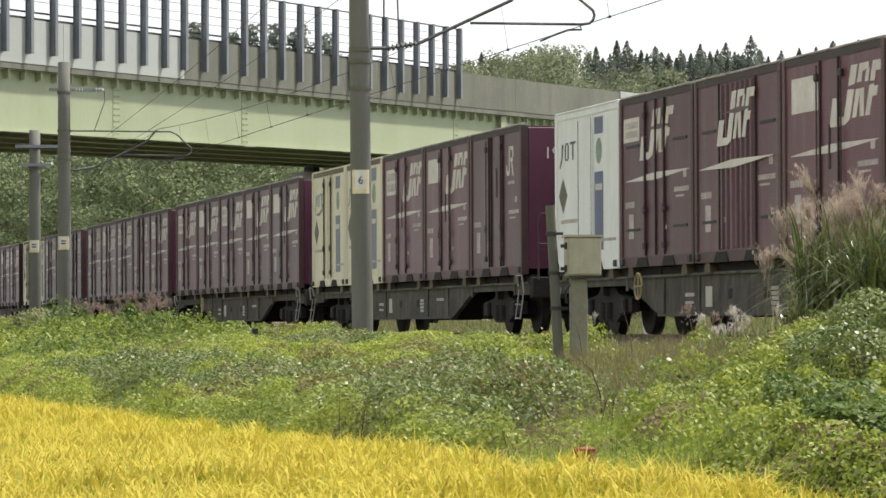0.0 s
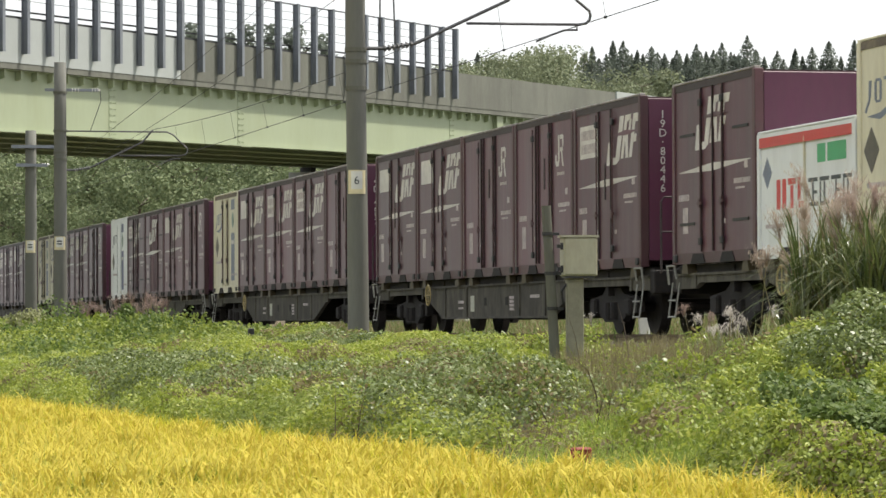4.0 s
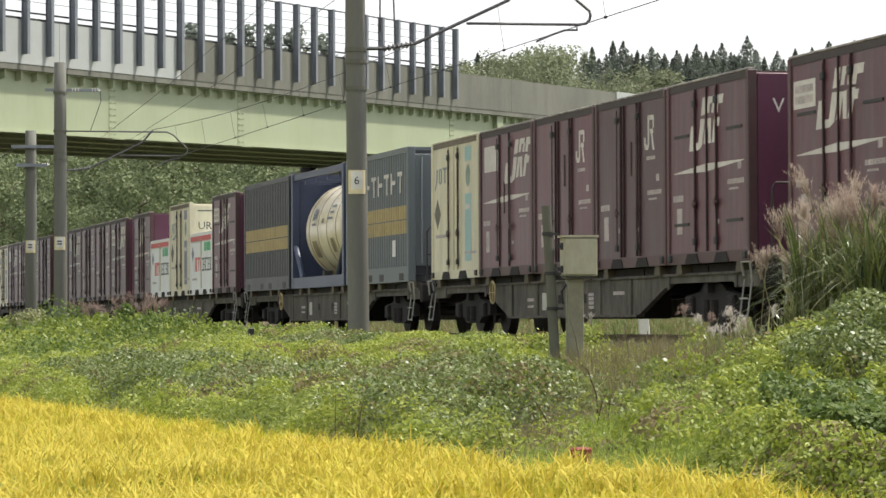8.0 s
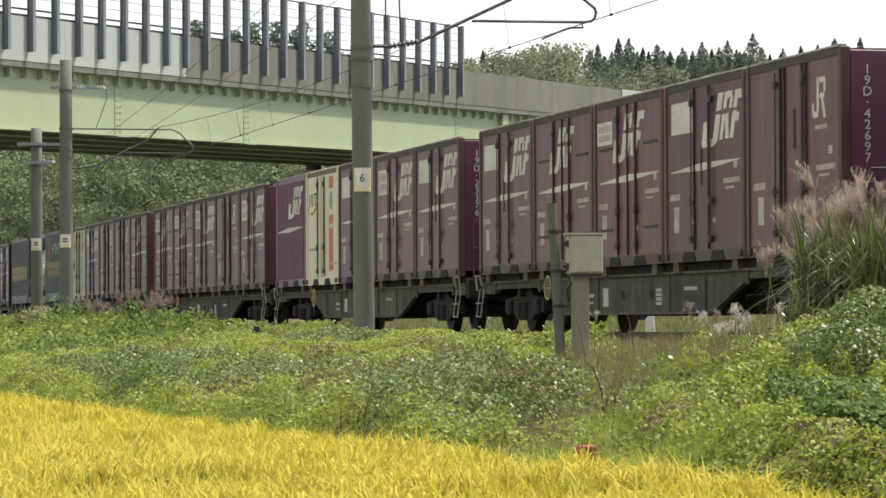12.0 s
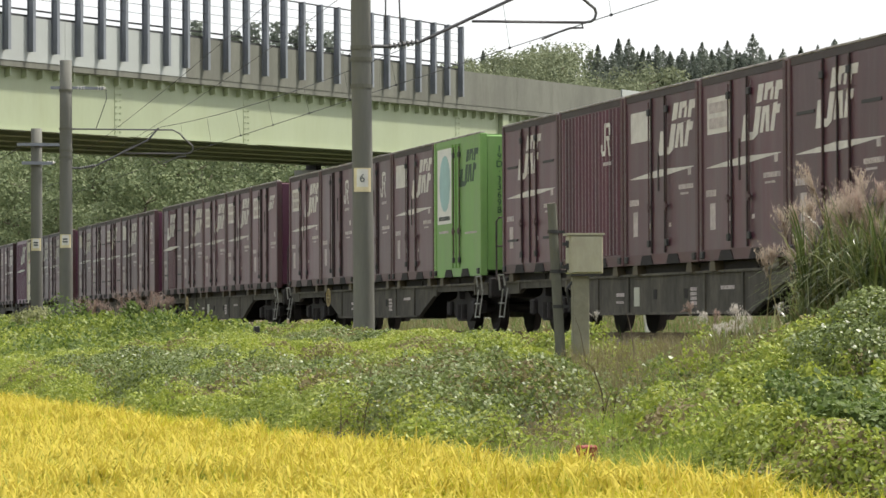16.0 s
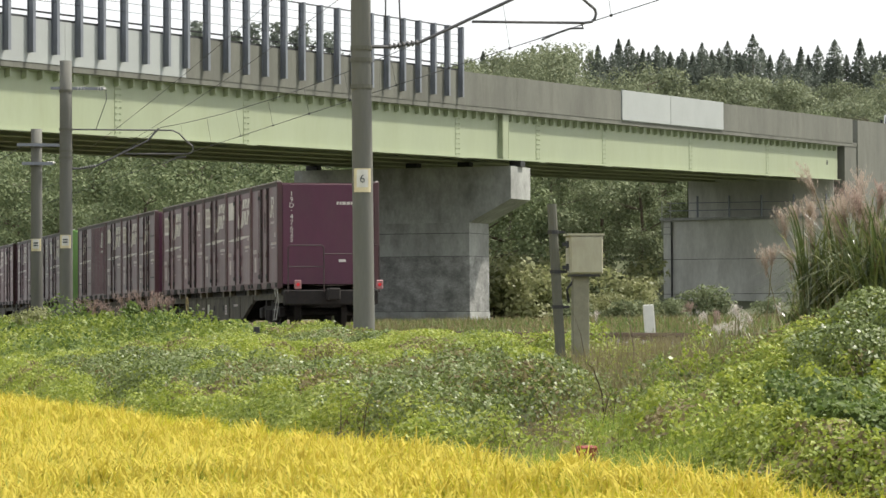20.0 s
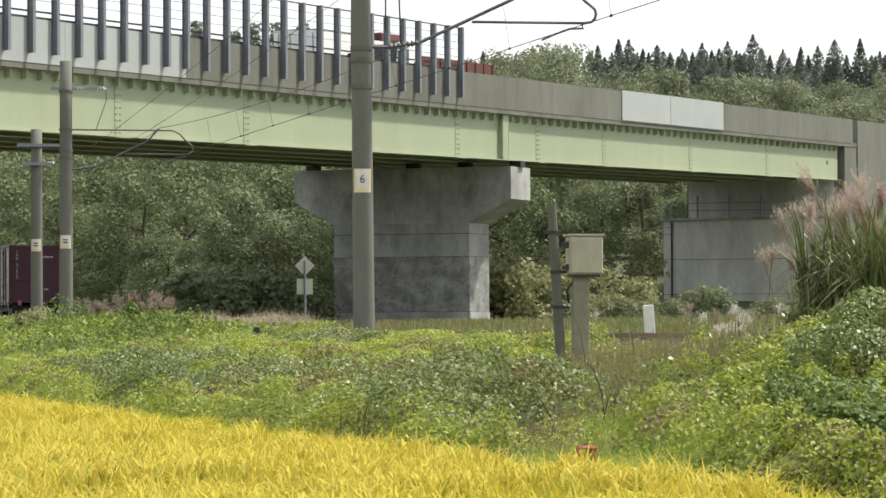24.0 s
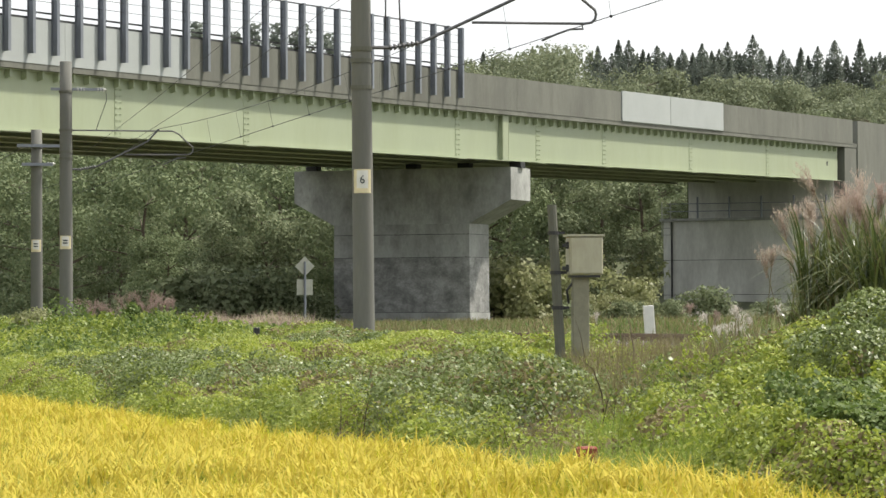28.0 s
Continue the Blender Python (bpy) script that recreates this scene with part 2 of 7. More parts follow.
VINE = leafy("bramble_leaves", [(0.06, 0.085, 0.022), (0.115, 0.155, 0.04), (0.18, 0.225, 0.07), (0.29, 0.32, 0.14)], 0.3, 0.42, 0.42)
WEED = leafy("yellow_green_weeds", [(0.08, 0.112, 0.02), (0.165, 0.22, 0.038), (0.26, 0.315, 0.058), (0.38, 0.41, 0.13)], 0.42, 0.5, 0.35)
LIME = leafy("yellowish_weeds", [(0.115, 0.155, 0.018), (0.225, 0.285, 0.036), (0.335, 0.385, 0.058), (0.46, 0.46, 0.14)], 0.42, 0.5, 0.35)
THICKET = leafy("pale_thicket_leaves", [(0.13, 0.15, 0.06), (0.21, 0.23, 0.10), (0.30, 0.31, 0.15), (0.42, 0.42, 0.24)], 0.45, 0.5, 0.3)
DEAD = leafy("dead_brown_stems", [(0.115, 0.09, 0.045), (0.185, 0.15, 0.075), (0.26, 0.215, 0.115), (0.21, 0.19, 0.07)], 0.3, 0.7, 0.2)
GRASS = leafy("fresh_grass", [(0.12, 0.19, 0.025), (0.20, 0.29, 0.045), (0.30, 0.38, 0.07)], 0.45, 0.55)
DRY = leafy("dry_grass", [(0.11, 0.095, 0.045), (0.19, 0.16, 0.08), (0.235, 0.20, 0.105), (0.19, 0.21, 0.065)], 0.35, 0.7)
SHRUB = leafy("dark_shrub_leaves", [(0.04, 0.07, 0.015), (0.085, 0.135, 0.028), (0.135, 0.19, 0.045), (0.21, 0.26, 0.09)], 0.4, 0.55, 0.3)
PLUME = leafy("pampas_plumes", [(0.30, 0.235, 0.185), (0.42, 0.345, 0.28), (0.56, 0.48, 0.40)], 0.5, 0.8)
PINK = leafy("pinkish_plumes", [(0.24, 0.17, 0.145), (0.34, 0.25, 0.215), (0.42, 0.34, 0.29)], 0.4, 0.8)
# Palest stop paints glints on the leaves, darkest the shaded inside of the clump.
REED = leafy("pampas_leaves", [(0.04, 0.065, 0.018), (0.085, 0.12, 0.035), (0.19, 0.22, 0.07), (0.46, 0.45, 0.25)], 0.35, 0.32, 0.7)
SILVER = leafy("silvery_plumes", [(0.42, 0.37, 0.33), (0.55, 0.51, 0.46), (0.68, 0.65, 0.60)], 0.4, 0.7)
# Woodland greens raised towards grey: distance haze is put into the leaf colour.
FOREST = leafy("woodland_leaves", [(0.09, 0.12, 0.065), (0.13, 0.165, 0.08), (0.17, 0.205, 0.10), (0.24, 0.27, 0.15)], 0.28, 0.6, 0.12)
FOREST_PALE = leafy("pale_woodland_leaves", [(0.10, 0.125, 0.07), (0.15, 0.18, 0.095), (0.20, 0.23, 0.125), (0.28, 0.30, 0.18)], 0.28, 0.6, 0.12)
# Hillside and ridge tones paled further, with haze painted into them.
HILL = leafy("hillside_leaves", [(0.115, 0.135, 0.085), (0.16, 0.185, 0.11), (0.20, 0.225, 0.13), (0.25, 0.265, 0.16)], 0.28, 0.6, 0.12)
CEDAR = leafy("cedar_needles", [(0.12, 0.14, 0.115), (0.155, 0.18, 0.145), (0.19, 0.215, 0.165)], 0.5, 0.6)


# ---- building helpers ----
def part(name, bm, material, parent, label="", smooth=False):
    """Links a bmesh as one mesh object under a thing or a part."""
    me = bpy.data.meshes.new(name)
    bm.normal_update()
    bm.to_mesh(me)
    bm.free()
    me.materials.append(material)
    if smooth:
        for f in me.polygons:
            f.use_smooth = True
    ob = new(name, me)
    ob.parent = parent
    return tagged(ob, label)


def again(ob, parent, m):
    """The same mesh once more, as a part at the pose m."""
    o = new(ob.name.split(".")[0], ob.data)
    o.parent = parent
    o.matrix_basis = m
    return o


def thing(name, label, category, group="", m=None, kind=""):
    ob = tagged(new(name), label, category, group, kind)
    ob.empty_display_size = 0.2
    if m is not None:
        ob.matrix_basis = m
    return ob


def box(bm, x0, x1, y0, y1, z0, z1, bev=0.0):
    vs = [bm.verts.new((x, y, z)) for x in (x0, x1) for y in (y0, y1) for z in (z0, z1)]
    fs = [bm.faces.new([vs[i] for i in q]) for q in ((0, 1, 3, 2), (4, 6, 7, 5), (0, 4, 5, 1), (2, 3, 7, 6), (0, 2, 6, 4), (1, 5, 7, 3))]
    if bev:
        es = list({e for f in fs for e in f.edges})
        bmesh.ops.bevel(bm, geom=es, offset=bev, segments=1, affect="EDGES")
    return bm


def cube(*a, bev=0.0):
    return box(bmesh.new(), *a, bev=bev)


def prism(bm, pts, lo, hi, axis="y"):
    """Pulls a flat outline (pairs) along an axis from lo to hi."""
    def at(p, d):
        return {"y": (p[0], d, p[1]), "x": (d, p[0], p[1]), "z": (p[0], p[1], d)}[axis]
    a = [bm.verts.new(at(p, lo)) for p in pts]
    b = [bm.verts.new(at(p, hi)) for p in pts]
    n = len(pts)
    bm.faces.new(a)
    bm.faces.new(b[::-1])
    for i in range(n):
        bm.faces.new((a[i], b[i], b[(i + 1) % n], a[(i + 1) % n]))
    bmesh.ops.recalc_face_normals(bm, faces=bm.faces)
    return bm


def rod(bm, p0, p1, r0, r1=None, n=8):
    p0, p1 = Vector(p0), Vector(p1)
    r1 = r0 if r1 is None else r1
    q = (p1 - p0).to_track_quat("Z", "Y")
    rings = []
    for p, r in ((p0, r0), (p1, r1)):
        rings.append([bm.verts.new(p + q @ Vector((r * math.cos(6.28318 * i / n), r * math.sin(6.28318 * i / n), 0))) for i in range(n)])
    for i in range(n):
        j = (i + 1) % n
        bm.faces.new((rings[0][i], rings[0][j], rings[1][j], rings[1][i]))
    bm.faces.new(rings[0][::-1])
    bm.faces.new(rings[1])
    return bm


def pipe(bm, pts, r, n=6):
    """One bent tube through the points."""
    pts = [Vector(p) for p in pts]
    last = None
    for i, p in enumerate(pts):
        way = (pts[min(i + 1, len(pts) - 1)] - pts[max(i - 1, 0)]).normalized()
        q = way.to_track_quat("Z", "Y")
        ring = [bm.verts.new(p + q @ Vector((r * math.cos(6.28318 * k / n), r * math.sin(6.28318 * k / n), 0))) for k in range(n)]
        if last:
            best = min(range(n), key=lambda o: sum((ring[(k + o) % n].co - last[k].co).length for k in range(n)))
            ring = ring[best:] + ring[:best]
            for k in range(n):
                bm.faces.new((last[k], last[(k + 1) % n], ring[(k + 1) % n], ring[k]))
        else:
            bm.faces.new(ring[::-1])
        last = ring
    bm.faces.new(last)
    return bm


def words(text, size, material, parent, m, name="lettering", spacing=1.0):
    """Flat lettering in the built-in font, as a mesh."""
    cu = bpy.data.curves.new(name, "FONT")
    cu.body, cu.size, cu.align_x, cu.align_y, cu.extrude, cu.space_line, cu.resolution_u = text, size, "CENTER", "CENTER", 0.002, spacing, 2
    tmp = bpy.data.objects.new(name, cu)
    scene.collection.objects.link(tmp)
    me = bpy.data.meshes.new_from_object(tmp.evaluated_get(bpy.context.evaluated_depsgraph_get()))
    bpy.data.objects.remove(tmp)
    me.materials.clear()
    me.materials.append(material)
    ob = new(name, me)
    ob.parent = parent
    ob.matrix_basis = m
    return ob


def flakes(name, co, per, material, loops_per=None):
    """One mesh from an array of corner points, 'per' corners to a face."""
    co = np.asarray(co, dtype=np.float32).reshape(-1, 3)
    nf = len(co) // per
    me = bpy.data.meshes.new(name)
    me.vertices.add(len(co))
    me.vertices.foreach_set("co", co.ravel())
    me.loops.add(len(co))
    me.loops.foreach_set("vertex_index", np.arange(len(co), dtype=np.int32))
    me.polygons.add(nf)
    me.polygons.foreach_set("loop_start", np.arange(0, len(co), per, dtype=np.int32))
    me.update(calc_edges=True)
    me.materials.append(material)
    return me


def strips(name, rows, material):
    """Bent blades: rows is (blades, stations, 2, 3); each blade one strip of quads."""
    b, s = rows.shape[:2]
    me = bpy.data.meshes.new(name)
    co = rows.reshape(-1, 3).astype(np.float32)
    me.vertices.add(len(co))
    me.vertices.foreach_set("co", co.ravel())
    base = (np.arange(b) * s * 2)[:, None, None]
    k = np.arange(s - 1)[None, :, None] * 2
    quad = base + k + np.array([0, 1, 3, 2])[None, None, :]
    nf = b * (s - 1)
    me.loops.add(nf * 4)
    me.loops.foreach_set("vertex_index", quad.reshape(-1).astype(np.int32))
    me.polygons.add(nf)
    me.polygons.foreach_set("loop_start", np.arange(0, nf * 4, 4, dtype=np.int32))
    me.update(calc_edges=True)
    me.materials.append(material)
    return me


def blades(rng, at, height, width, lean, stations=4, fall=0.45):
    """Grass blades rooted at the points 'at', bending over; returns rows for strips()."""
    n = len(at)
    h = height * rng.uniform(0.65, 1.25, n)
    w = width * rng.uniform(0.7, 1.3, n)
    a = rng.uniform(0, 2 * np.pi, n)
    out = np.stack([np.cos(a), np.sin(a), np.zeros(n)], 1)
    face = a + np.pi / 2 + rng.uniform(-0.6, 0.6, n)
    side = np.stack([np.cos(face), np.sin(face), np.zeros(n)], 1)
    bend = lean * rng.uniform(0.3, 1.5, n)
    rows = np.zeros((n, stations, 2, 3))
    for i in range(stations):
        f = i / (stations - 1)
        c = at + out * (h * bend * f ** 2)[:, None]
        c[:, 2] += h * (f - fall * np.clip(bend, 0, 1.3) * f ** 2.5)
        taper = (w * (1 - 0.92 * f ** 1.6) / 2)[:, None]
        rows[:, i, 0], rows[:, i, 1] = c - side * taper, c + side * taper
    return rows


def leaf_cloud(rng, centre, size, up=0.5, long=1.5, lean=None):
    """Rhombic leaves at the given centres, turned every way but mostly face up; returns corners, four to a leaf."""
    n = len(centre)
    nor = rng.normal(size=(n, 3))
    if lean is None:
        nor[:, 2] = np.abs(nor[:, 2]) + up
    else:
        nor = nor * 0.5 + lean
    nor /= np.linalg.norm(nor, axis=1)[:, None]
    t = np.cross(nor, rng.normal(size=(n, 3)))
    t /= np.linalg.norm(t, axis=1)[:, None] + 1e-9
    b = np.cross(nor, t)
    s = (size * rng.uniform(0.6, 1.4, n))[:, None]
    q = np.zeros((n, 4, 3))
    q[:, 0] = centre - t * s * long / 2
    q[:, 1] = centre + b * s * 0.5 + t * s * 0.08 - nor * s * 0.08
    q[:, 2] = centre + t * s * long / 2
    q[:, 3] = centre - b * s * 0.5 + t * s * 0.08 - nor * s * 0.08
    return q


# ---- the lie of the land ----
def paddy_edge(x):
    return -8.2 + 0.079 * (x + 18)


def smooth(a, b, v):
    f = np.clip((v - a) / (b - a), 0, 1)
    return f * f * (3 - 2 * f)


def land(x, y):
    """Height of the ground: paddy, railway bank, the low ground beyond and the wooded hill."""
    x, y = np.asarray(x, float), np.asarray(y, float)
    e = paddy_edge(x)
    z = -1.55 + 0.45 * smooth(e - 0.1, e + 0.5, y) + 0.78 * smooth(e + 0.3, -3.6, y)
    deep = -x * 0.975 + (y + 14.88) * 0.222
    z = z + 0.3 * smooth(4, 12, y)
    z = z + 7 * smooth(185, 300, deep) * smooth(6, 26, y) + 19 * smooth(260, 450, deep) * smooth(-40, 40, y)
    return z - 14 * smooth(480, 900, deep) * smooth(-40, 40, y)


def ground_sheet():
    xs = np.unique(np.concatenate([np.linspace(-4000, -700, 14), np.linspace(-700, -130, 48), np.linspace(-130, -10, 150), np.linspace(-10, 60, 24), np.linspace(60, 3000, 16)]))
    ys = np.unique(np.concatenate([np.linspace(-3000, -40, 12), np.linspace(-40, -12, 24), np.linspace(-12, 6, 72), np.linspace(6, 60, 34), np.linspace(60, 500, 40), np.linspace(500, 3000, 12)]))
    gx, gy = np.meshgrid(xs, ys, indexing="ij")
    gz = land(gx, gy)
    co = np.stack([gx, gy, gz], -1).reshape(-1, 3)
    n, m = len(xs), len(ys)
    i = (np.arange(n - 1)[:, None] * m + np.arange(m - 1)[None, :]).reshape(-1)
    faces = np.stack([i, i + m, i + m + 1, i + 1], 1)
    me = bpy.data.meshes.new("ground")
    me.from_pydata(co.tolist(), [], faces.tolist())
    me.materials.append(SOIL)
    for f in me.polygons:
        f.use_smooth = True
    return tagged(new("ground", me), "weedy earth of the railway bank and fields", "ground", kind="structure")


ground_sheet()

# ---- railway ----
BEND = 8.5e-5


def track_y(s):
    return -BEND / 2 * (s + 50) ** 2 if s < -50 else 0.0


def track_turn(s):
    return math.degrees(math.atan(-BEND * (s + 50))) if s < -50 else 0.0


def railway():
    bed = bmesh.new()
    prof = [(-2.5, -0.42), (-1.75, -0.16), (1.75, -0.16), (2.5, -0.42), (2.5, -0.7), (-2.5, -0.7)]
    steps = [60 - 5 * i for i in range(64)]
    last = None
    rng = random.Random(4)
    for s in steps:
        ring = [bed.verts.new((s, track_y(s) + a, b + (rng.uniform(-0.02, 0.02) if b > -0.5 else 0))) for a, b in prof]
        if last:
            for i in range(len(prof)):
                j = (i + 1) % len(prof)
                bed.faces.new((last[i], last[j], ring[j], ring[i]))
        last = ring
    line = thing("railway_track", "single railway track on grey ballast", "railway track", kind="structure")
    part("ballast_bed", bed, BALLAST, line)
    for side in (-0.567, 0.567):
        bm = bmesh.new()
        prof = [(-0.065, -0.153), (0.065, -0.153), (0.065, -0.135), (0.01, -0.12), (0.01, -0.045), (0.033, -0.035), (0.033, 0.0), (-0.033, 0.0), (-0.033, -0.035), (-0.01, -0.045), (-0.01, -0.12), (-0.065, -0.135)]
        last = None
        for s in steps:
            ring = [bm.verts.new((s, track_y(s) + side + a, b)) for a, b in prof]
            if last:
                for i in range(len(prof)):
                    bm.faces.new((last[i], last[(i + 1) % 12], ring[(i + 1) % 12], ring[i]))
            last = ring
        part("rail", bm, RAIL, line)
    first = part("sleeper", cube(-0.12, 0.12, -1.0, 1.0, -0.3, -0.153, bev=0.015), SLEEPER, line)
    first.matrix_basis = pose(-20, 0, 0)
    for k in range(1, 220):
        s = -20 - 0.6 * k
        again(first, line, pose(s, track_y(s), 0, 0, 0, track_turn(s)))
    # loose ballast stones along the shoulder that faces the field
    rg = np.random.default_rng(5)
    n = 9000
    s = rg.uniform(-110, -28, n)
    y = rg.uniform(-2.5, -0.7, n)
    z = np.where(y < -1.75, -0.42 + (y + 2.5) / 0.75 * 0.26, -0.16)
    yy = y + np.where(s < -50, -BEND / 2 * (s + 50) ** 2, 0)
    c = np.stack([s, yy, z + 0.01], 1)
    r = rg.uniform(0.025, 0.05, n)[:, None]
    d = [rg.normal(size=(n, 3)) * 0.35 + v for v in ((1, 0, 0), (-0.5, 0.87, 0), (-0.5, -0.87, 0), (0, 0, 0.9))]
    p = [c + r * v for v in d]
    tri = np.stack([np.stack([p[0], p[1], p[3]], 1), np.stack([p[1], p[2], p[3]], 1), np.stack([p[2], p[0], p[3]], 1)], 1)
    tagged(new("ballast_stones", flakes("ballast_stones", tri, 3, BALLAST)), "loose grey ballast stones beside the rails", "gravel", kind="stuff")


railway()

# ---- road bridge ----
BRIDGE = Matrix.Translation((-118.405, -3.942, 0)) @ pose(0, 0, 0, 0, 0, 144.772)
FAR = 11.4      # width of the deck


def sill(u):
    return 7.05 + 0.0218 * u


def beam(bm, u0, u1, v0, v1, z0, z1):
    """A box along the bridge whose heights follow the road's slope."""
    vs = [bm.verts.new((u, v, sill(u) + z)) for u in (u0, u1) for v in (v0, v1) for z in (z0, z1)]
    for q in ((0, 1, 3, 2), (4, 6, 7, 5), (0, 4, 5, 1), (2, 3, 7, 6), (0, 2, 6, 4), (1, 5, 7, 3)):
        bm.faces.new([vs[i] for i in q])
    return bm


def slide(bm, outline, u0, u1):
    """Pulls an outline (across, up) along the bridge, following the road's slope."""
    ends = [[bm.verts.new((u, v, sill(u) + z)) for v, z in outline] for u in (u0, u1)]
    n = len(outline)
    for i in range(n):
        j = (i + 1) % n
        bm.faces.new((ends[0][i], ends[0][j], ends[1][j], ends[1][i]))
    bm.faces.new(ends[0][::-1])
    bm.faces.new(ends[1])
    return bm


def road_bridge():
    br = thing("road_bridge", "road overpass on pale green plate girders with concrete parapets", "bridge", m=BRIDGE)
    U0, U1 = -90.0, 109.2
    # the girder in view and those behind it
    for k, v in enumerate((0.12, 2.9, 5.7, 8.5, 11.2)):
        prof = [(-0.26, 0), (0.26, 0), (0.26, 0.035), (0.012, 0.035), (0.012, 2.2), (0.2, 2.2), (0.2, 2.235), (-0.2, 2.235), (-0.2, 2.2), (-0.012, 2.2), (-0.012, 0.035), (-0.26, 0.035)]
        bm = slide(bmesh.new(), [(v + p, q) for p, q in prof], U0, U1)
        g = part("girder", bm, GIRDER if k == 0 else GIRDER_IN, br, "pale green welded plate girder" if k == 0 else "")
        if k == 0:
            for u in (-28.0, -15.5, -3.5, 9.05, 20.19, 31.3, 43.11, 53.83, 63.7, 78.36, 93.41):
                s = bmesh.new()
                beam(s, u - 0.28, u + 0.28, v - 0.028, v - 0.012, 0.06, 2.16)
                beam(s, u - 0.5, u + 0.5, v - 0.28, v + 0.28, -0.03, -0.004)
                for i in range(9):
                    for du in (-0.21, -0.1, 0.1, 0.21):
                        beam(s, u + du - 0.03, u + du + 0.03, v - 0.05, v - 0.028, 0.15 + i * 0.235, 0.205 + i * 0.235)
                part("splice_plate", s, GIRDER, g)
            st = bmesh.new()
            for du in (-0.35, 0.35):
                beam(st, 48.85 + du - 0.02, 48.85 + du + 0.02, v - 0.25, v, 0.0, 2.2)
            beam(st, 48.42, 49.27, v - 0.24, v - 0.21, 0.0, 2.2)
            part("bearing_stiffener", st, GIRDER, g)
            hole = bmesh.new()
            beam(hole, 106.6, 106.9, v - 0.02, v - 0.011, 0.95, 1.25)
            part("drain_hole", hole, DARK_STEEL, g)
            # brackets under the deck's edge
            b0 = bmesh.new()
            prism(b0, [(-0.12, 0.0), (0.1, 0.0), (0.1, -0.36), (0.02, -0.36), (-0.12, -0.3)], -0.06, 0.06, "x")
            br0 = part("bracket", b0, GIRDER, g)
            br0.matrix_basis = pose(-24, 0, sill(-24) + 2.24)
            u = -24 + 1.17
            while u < 108.4:
                again(br0, g, pose(u, 0, sill(u) + 2.24))
                u += 1.17
    for u in np.arange(-86, 108, 6.2):
        bm = bmesh.new()
        beam(bm, u - 0.09, u + 0.09, 0.14, 11.2, 0.7, 1.5)
        part("cross_frame", bm, GIRDER_IN, br)
    deck = bmesh.new()
    beam(deck, U0, 216, -0.28, FAR + 0.28, 2.24, 2.52)
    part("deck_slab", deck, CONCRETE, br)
    road = bmesh.new()
    beam(road, U0, 216, 0.05, FAR - 0.05, 2.524, 2.75)
    part("road_surface", road, ASPHALT, br)
    # parapets, in cast lengths with narrow joints; two lengths are painted pale
    lengths = [(U0, -62, 0), (-62, -30, 0), (-30, 4.2, 1), (4.2, 13.97, 1), (13.97, 33.0, 0), (33.0, 49.9, 0), (49.9, 65.33, 0), (65.36, 73.45, 2), (73.5, 83.16, 2), (83.2, 111.5, 0)]
    for a, b, painted in lengths:
        bm = bmesh.new()
        beam(bm, a + 0.012, b - 0.012, -0.3, -0.05, 2.46, 4.05)
        if painted == 2:
            beam(bm, a + 0.012, b - 0.012, -0.36, -0.3, 2.5, 4.1)
        part("parapet", bm, PAINTED_WALL if painted else CONCRETE, br, "pale painted parapet panel" if painted else "")
    bm = bmesh.new()
    beam(bm, U0, 112.6, FAR + 0.05, FAR + 0.3, 2.46, 3.7)
    part("parapet", bm, CONCRETE, br)
    cop = bmesh.new()
    beam(cop, U0, 42.4, -0.24, -0.1, 4.054, 4.14)
    beam(cop, U0, 42.4, -0.2, -0.14, 4.3, 4.36)
    part("parapet_rail", cop, DARK_STEEL, br)
    # posts of an unfinished screen with wires between them
    pm = prism(bmesh.new(), [(-0.1, -0.125), (0.1, -0.125), (0.1, -0.113), (0.007, -0.113), (0.007, 0.113), (0.1, 0.113), (0.1, 0.125), (-0.1, 0.125), (-0.1, 0.113), (-0.007, 0.113), (-0.007, -0.113), (-0.1, -0.113)], 0, 3.3, "z")
    p0 = part("screen_post", pm, STEEL_POST, br)
    us = [-0.27 + 1.764 * k for k in range(-30, 8)] + [13.71 + 1.8 * k for k in range(15)] + [40.6, 42.29]
    for i, u in enumerate(us):
        m = pose(u, -0.43, sill(u) + 2.8)
        if i == 0:
            p0.matrix_basis = m
        else:
            again(p0, br, m)
    for h, r in ((6.06, 0.03), (5.72, 0.01), (5.38, 0.01), (5.04, 0.01), (4.7, 0.01)):
        bm = bmesh.new()
        rod(bm, (-53, -0.43, sill(-53) + h), (42.4, -0.43, sill(42.4) + h), r, r, 5)
        part("screen_wire", bm, DARK_STEEL, br)
    # pier with a hammerhead cap
    pier = bmesh.new()
    top = sill(50) - 0.28
    box(pier, 49.7, 52.3, 2.17, 9.48, 3.47, top - 2.6)
    part("pier_shaft", pier, CONCRETE_OLD, br)
    part("pier_shaft", cube(49.69, 52.31, 2.16, 9.49, 0.74, 3.45), CONCRETE_SOOT, br, "lower lift of the pier blotched dark with grime")
    part("pier_foot", cube(49.66, 52.34, 2.13, 9.52, -0.6, 0.72), CONCRETE_OLD, br)
    cap = bmesh.new()
    prism(cap, [(-0.05, top), (-0.05, top - 1.6), (2.15, top - 2.75), (9.5, top - 2.75), (11.65, top - 1.6), (11.65, top)], 49.66, 52.34, "x")
    part("pier_cap", cap, CONCRETE_OLD, br)
    for z in (0.72, 3.45, 4.58):
        j = cube(49.698, 52.302, 2.168, 9.482, z, z + 0.02) if z < 4 else cube(49.692, 52.308, 2.162, 9.488, z, z + 0.025)
        part("casting_joint", j, DARK_STEEL, br)
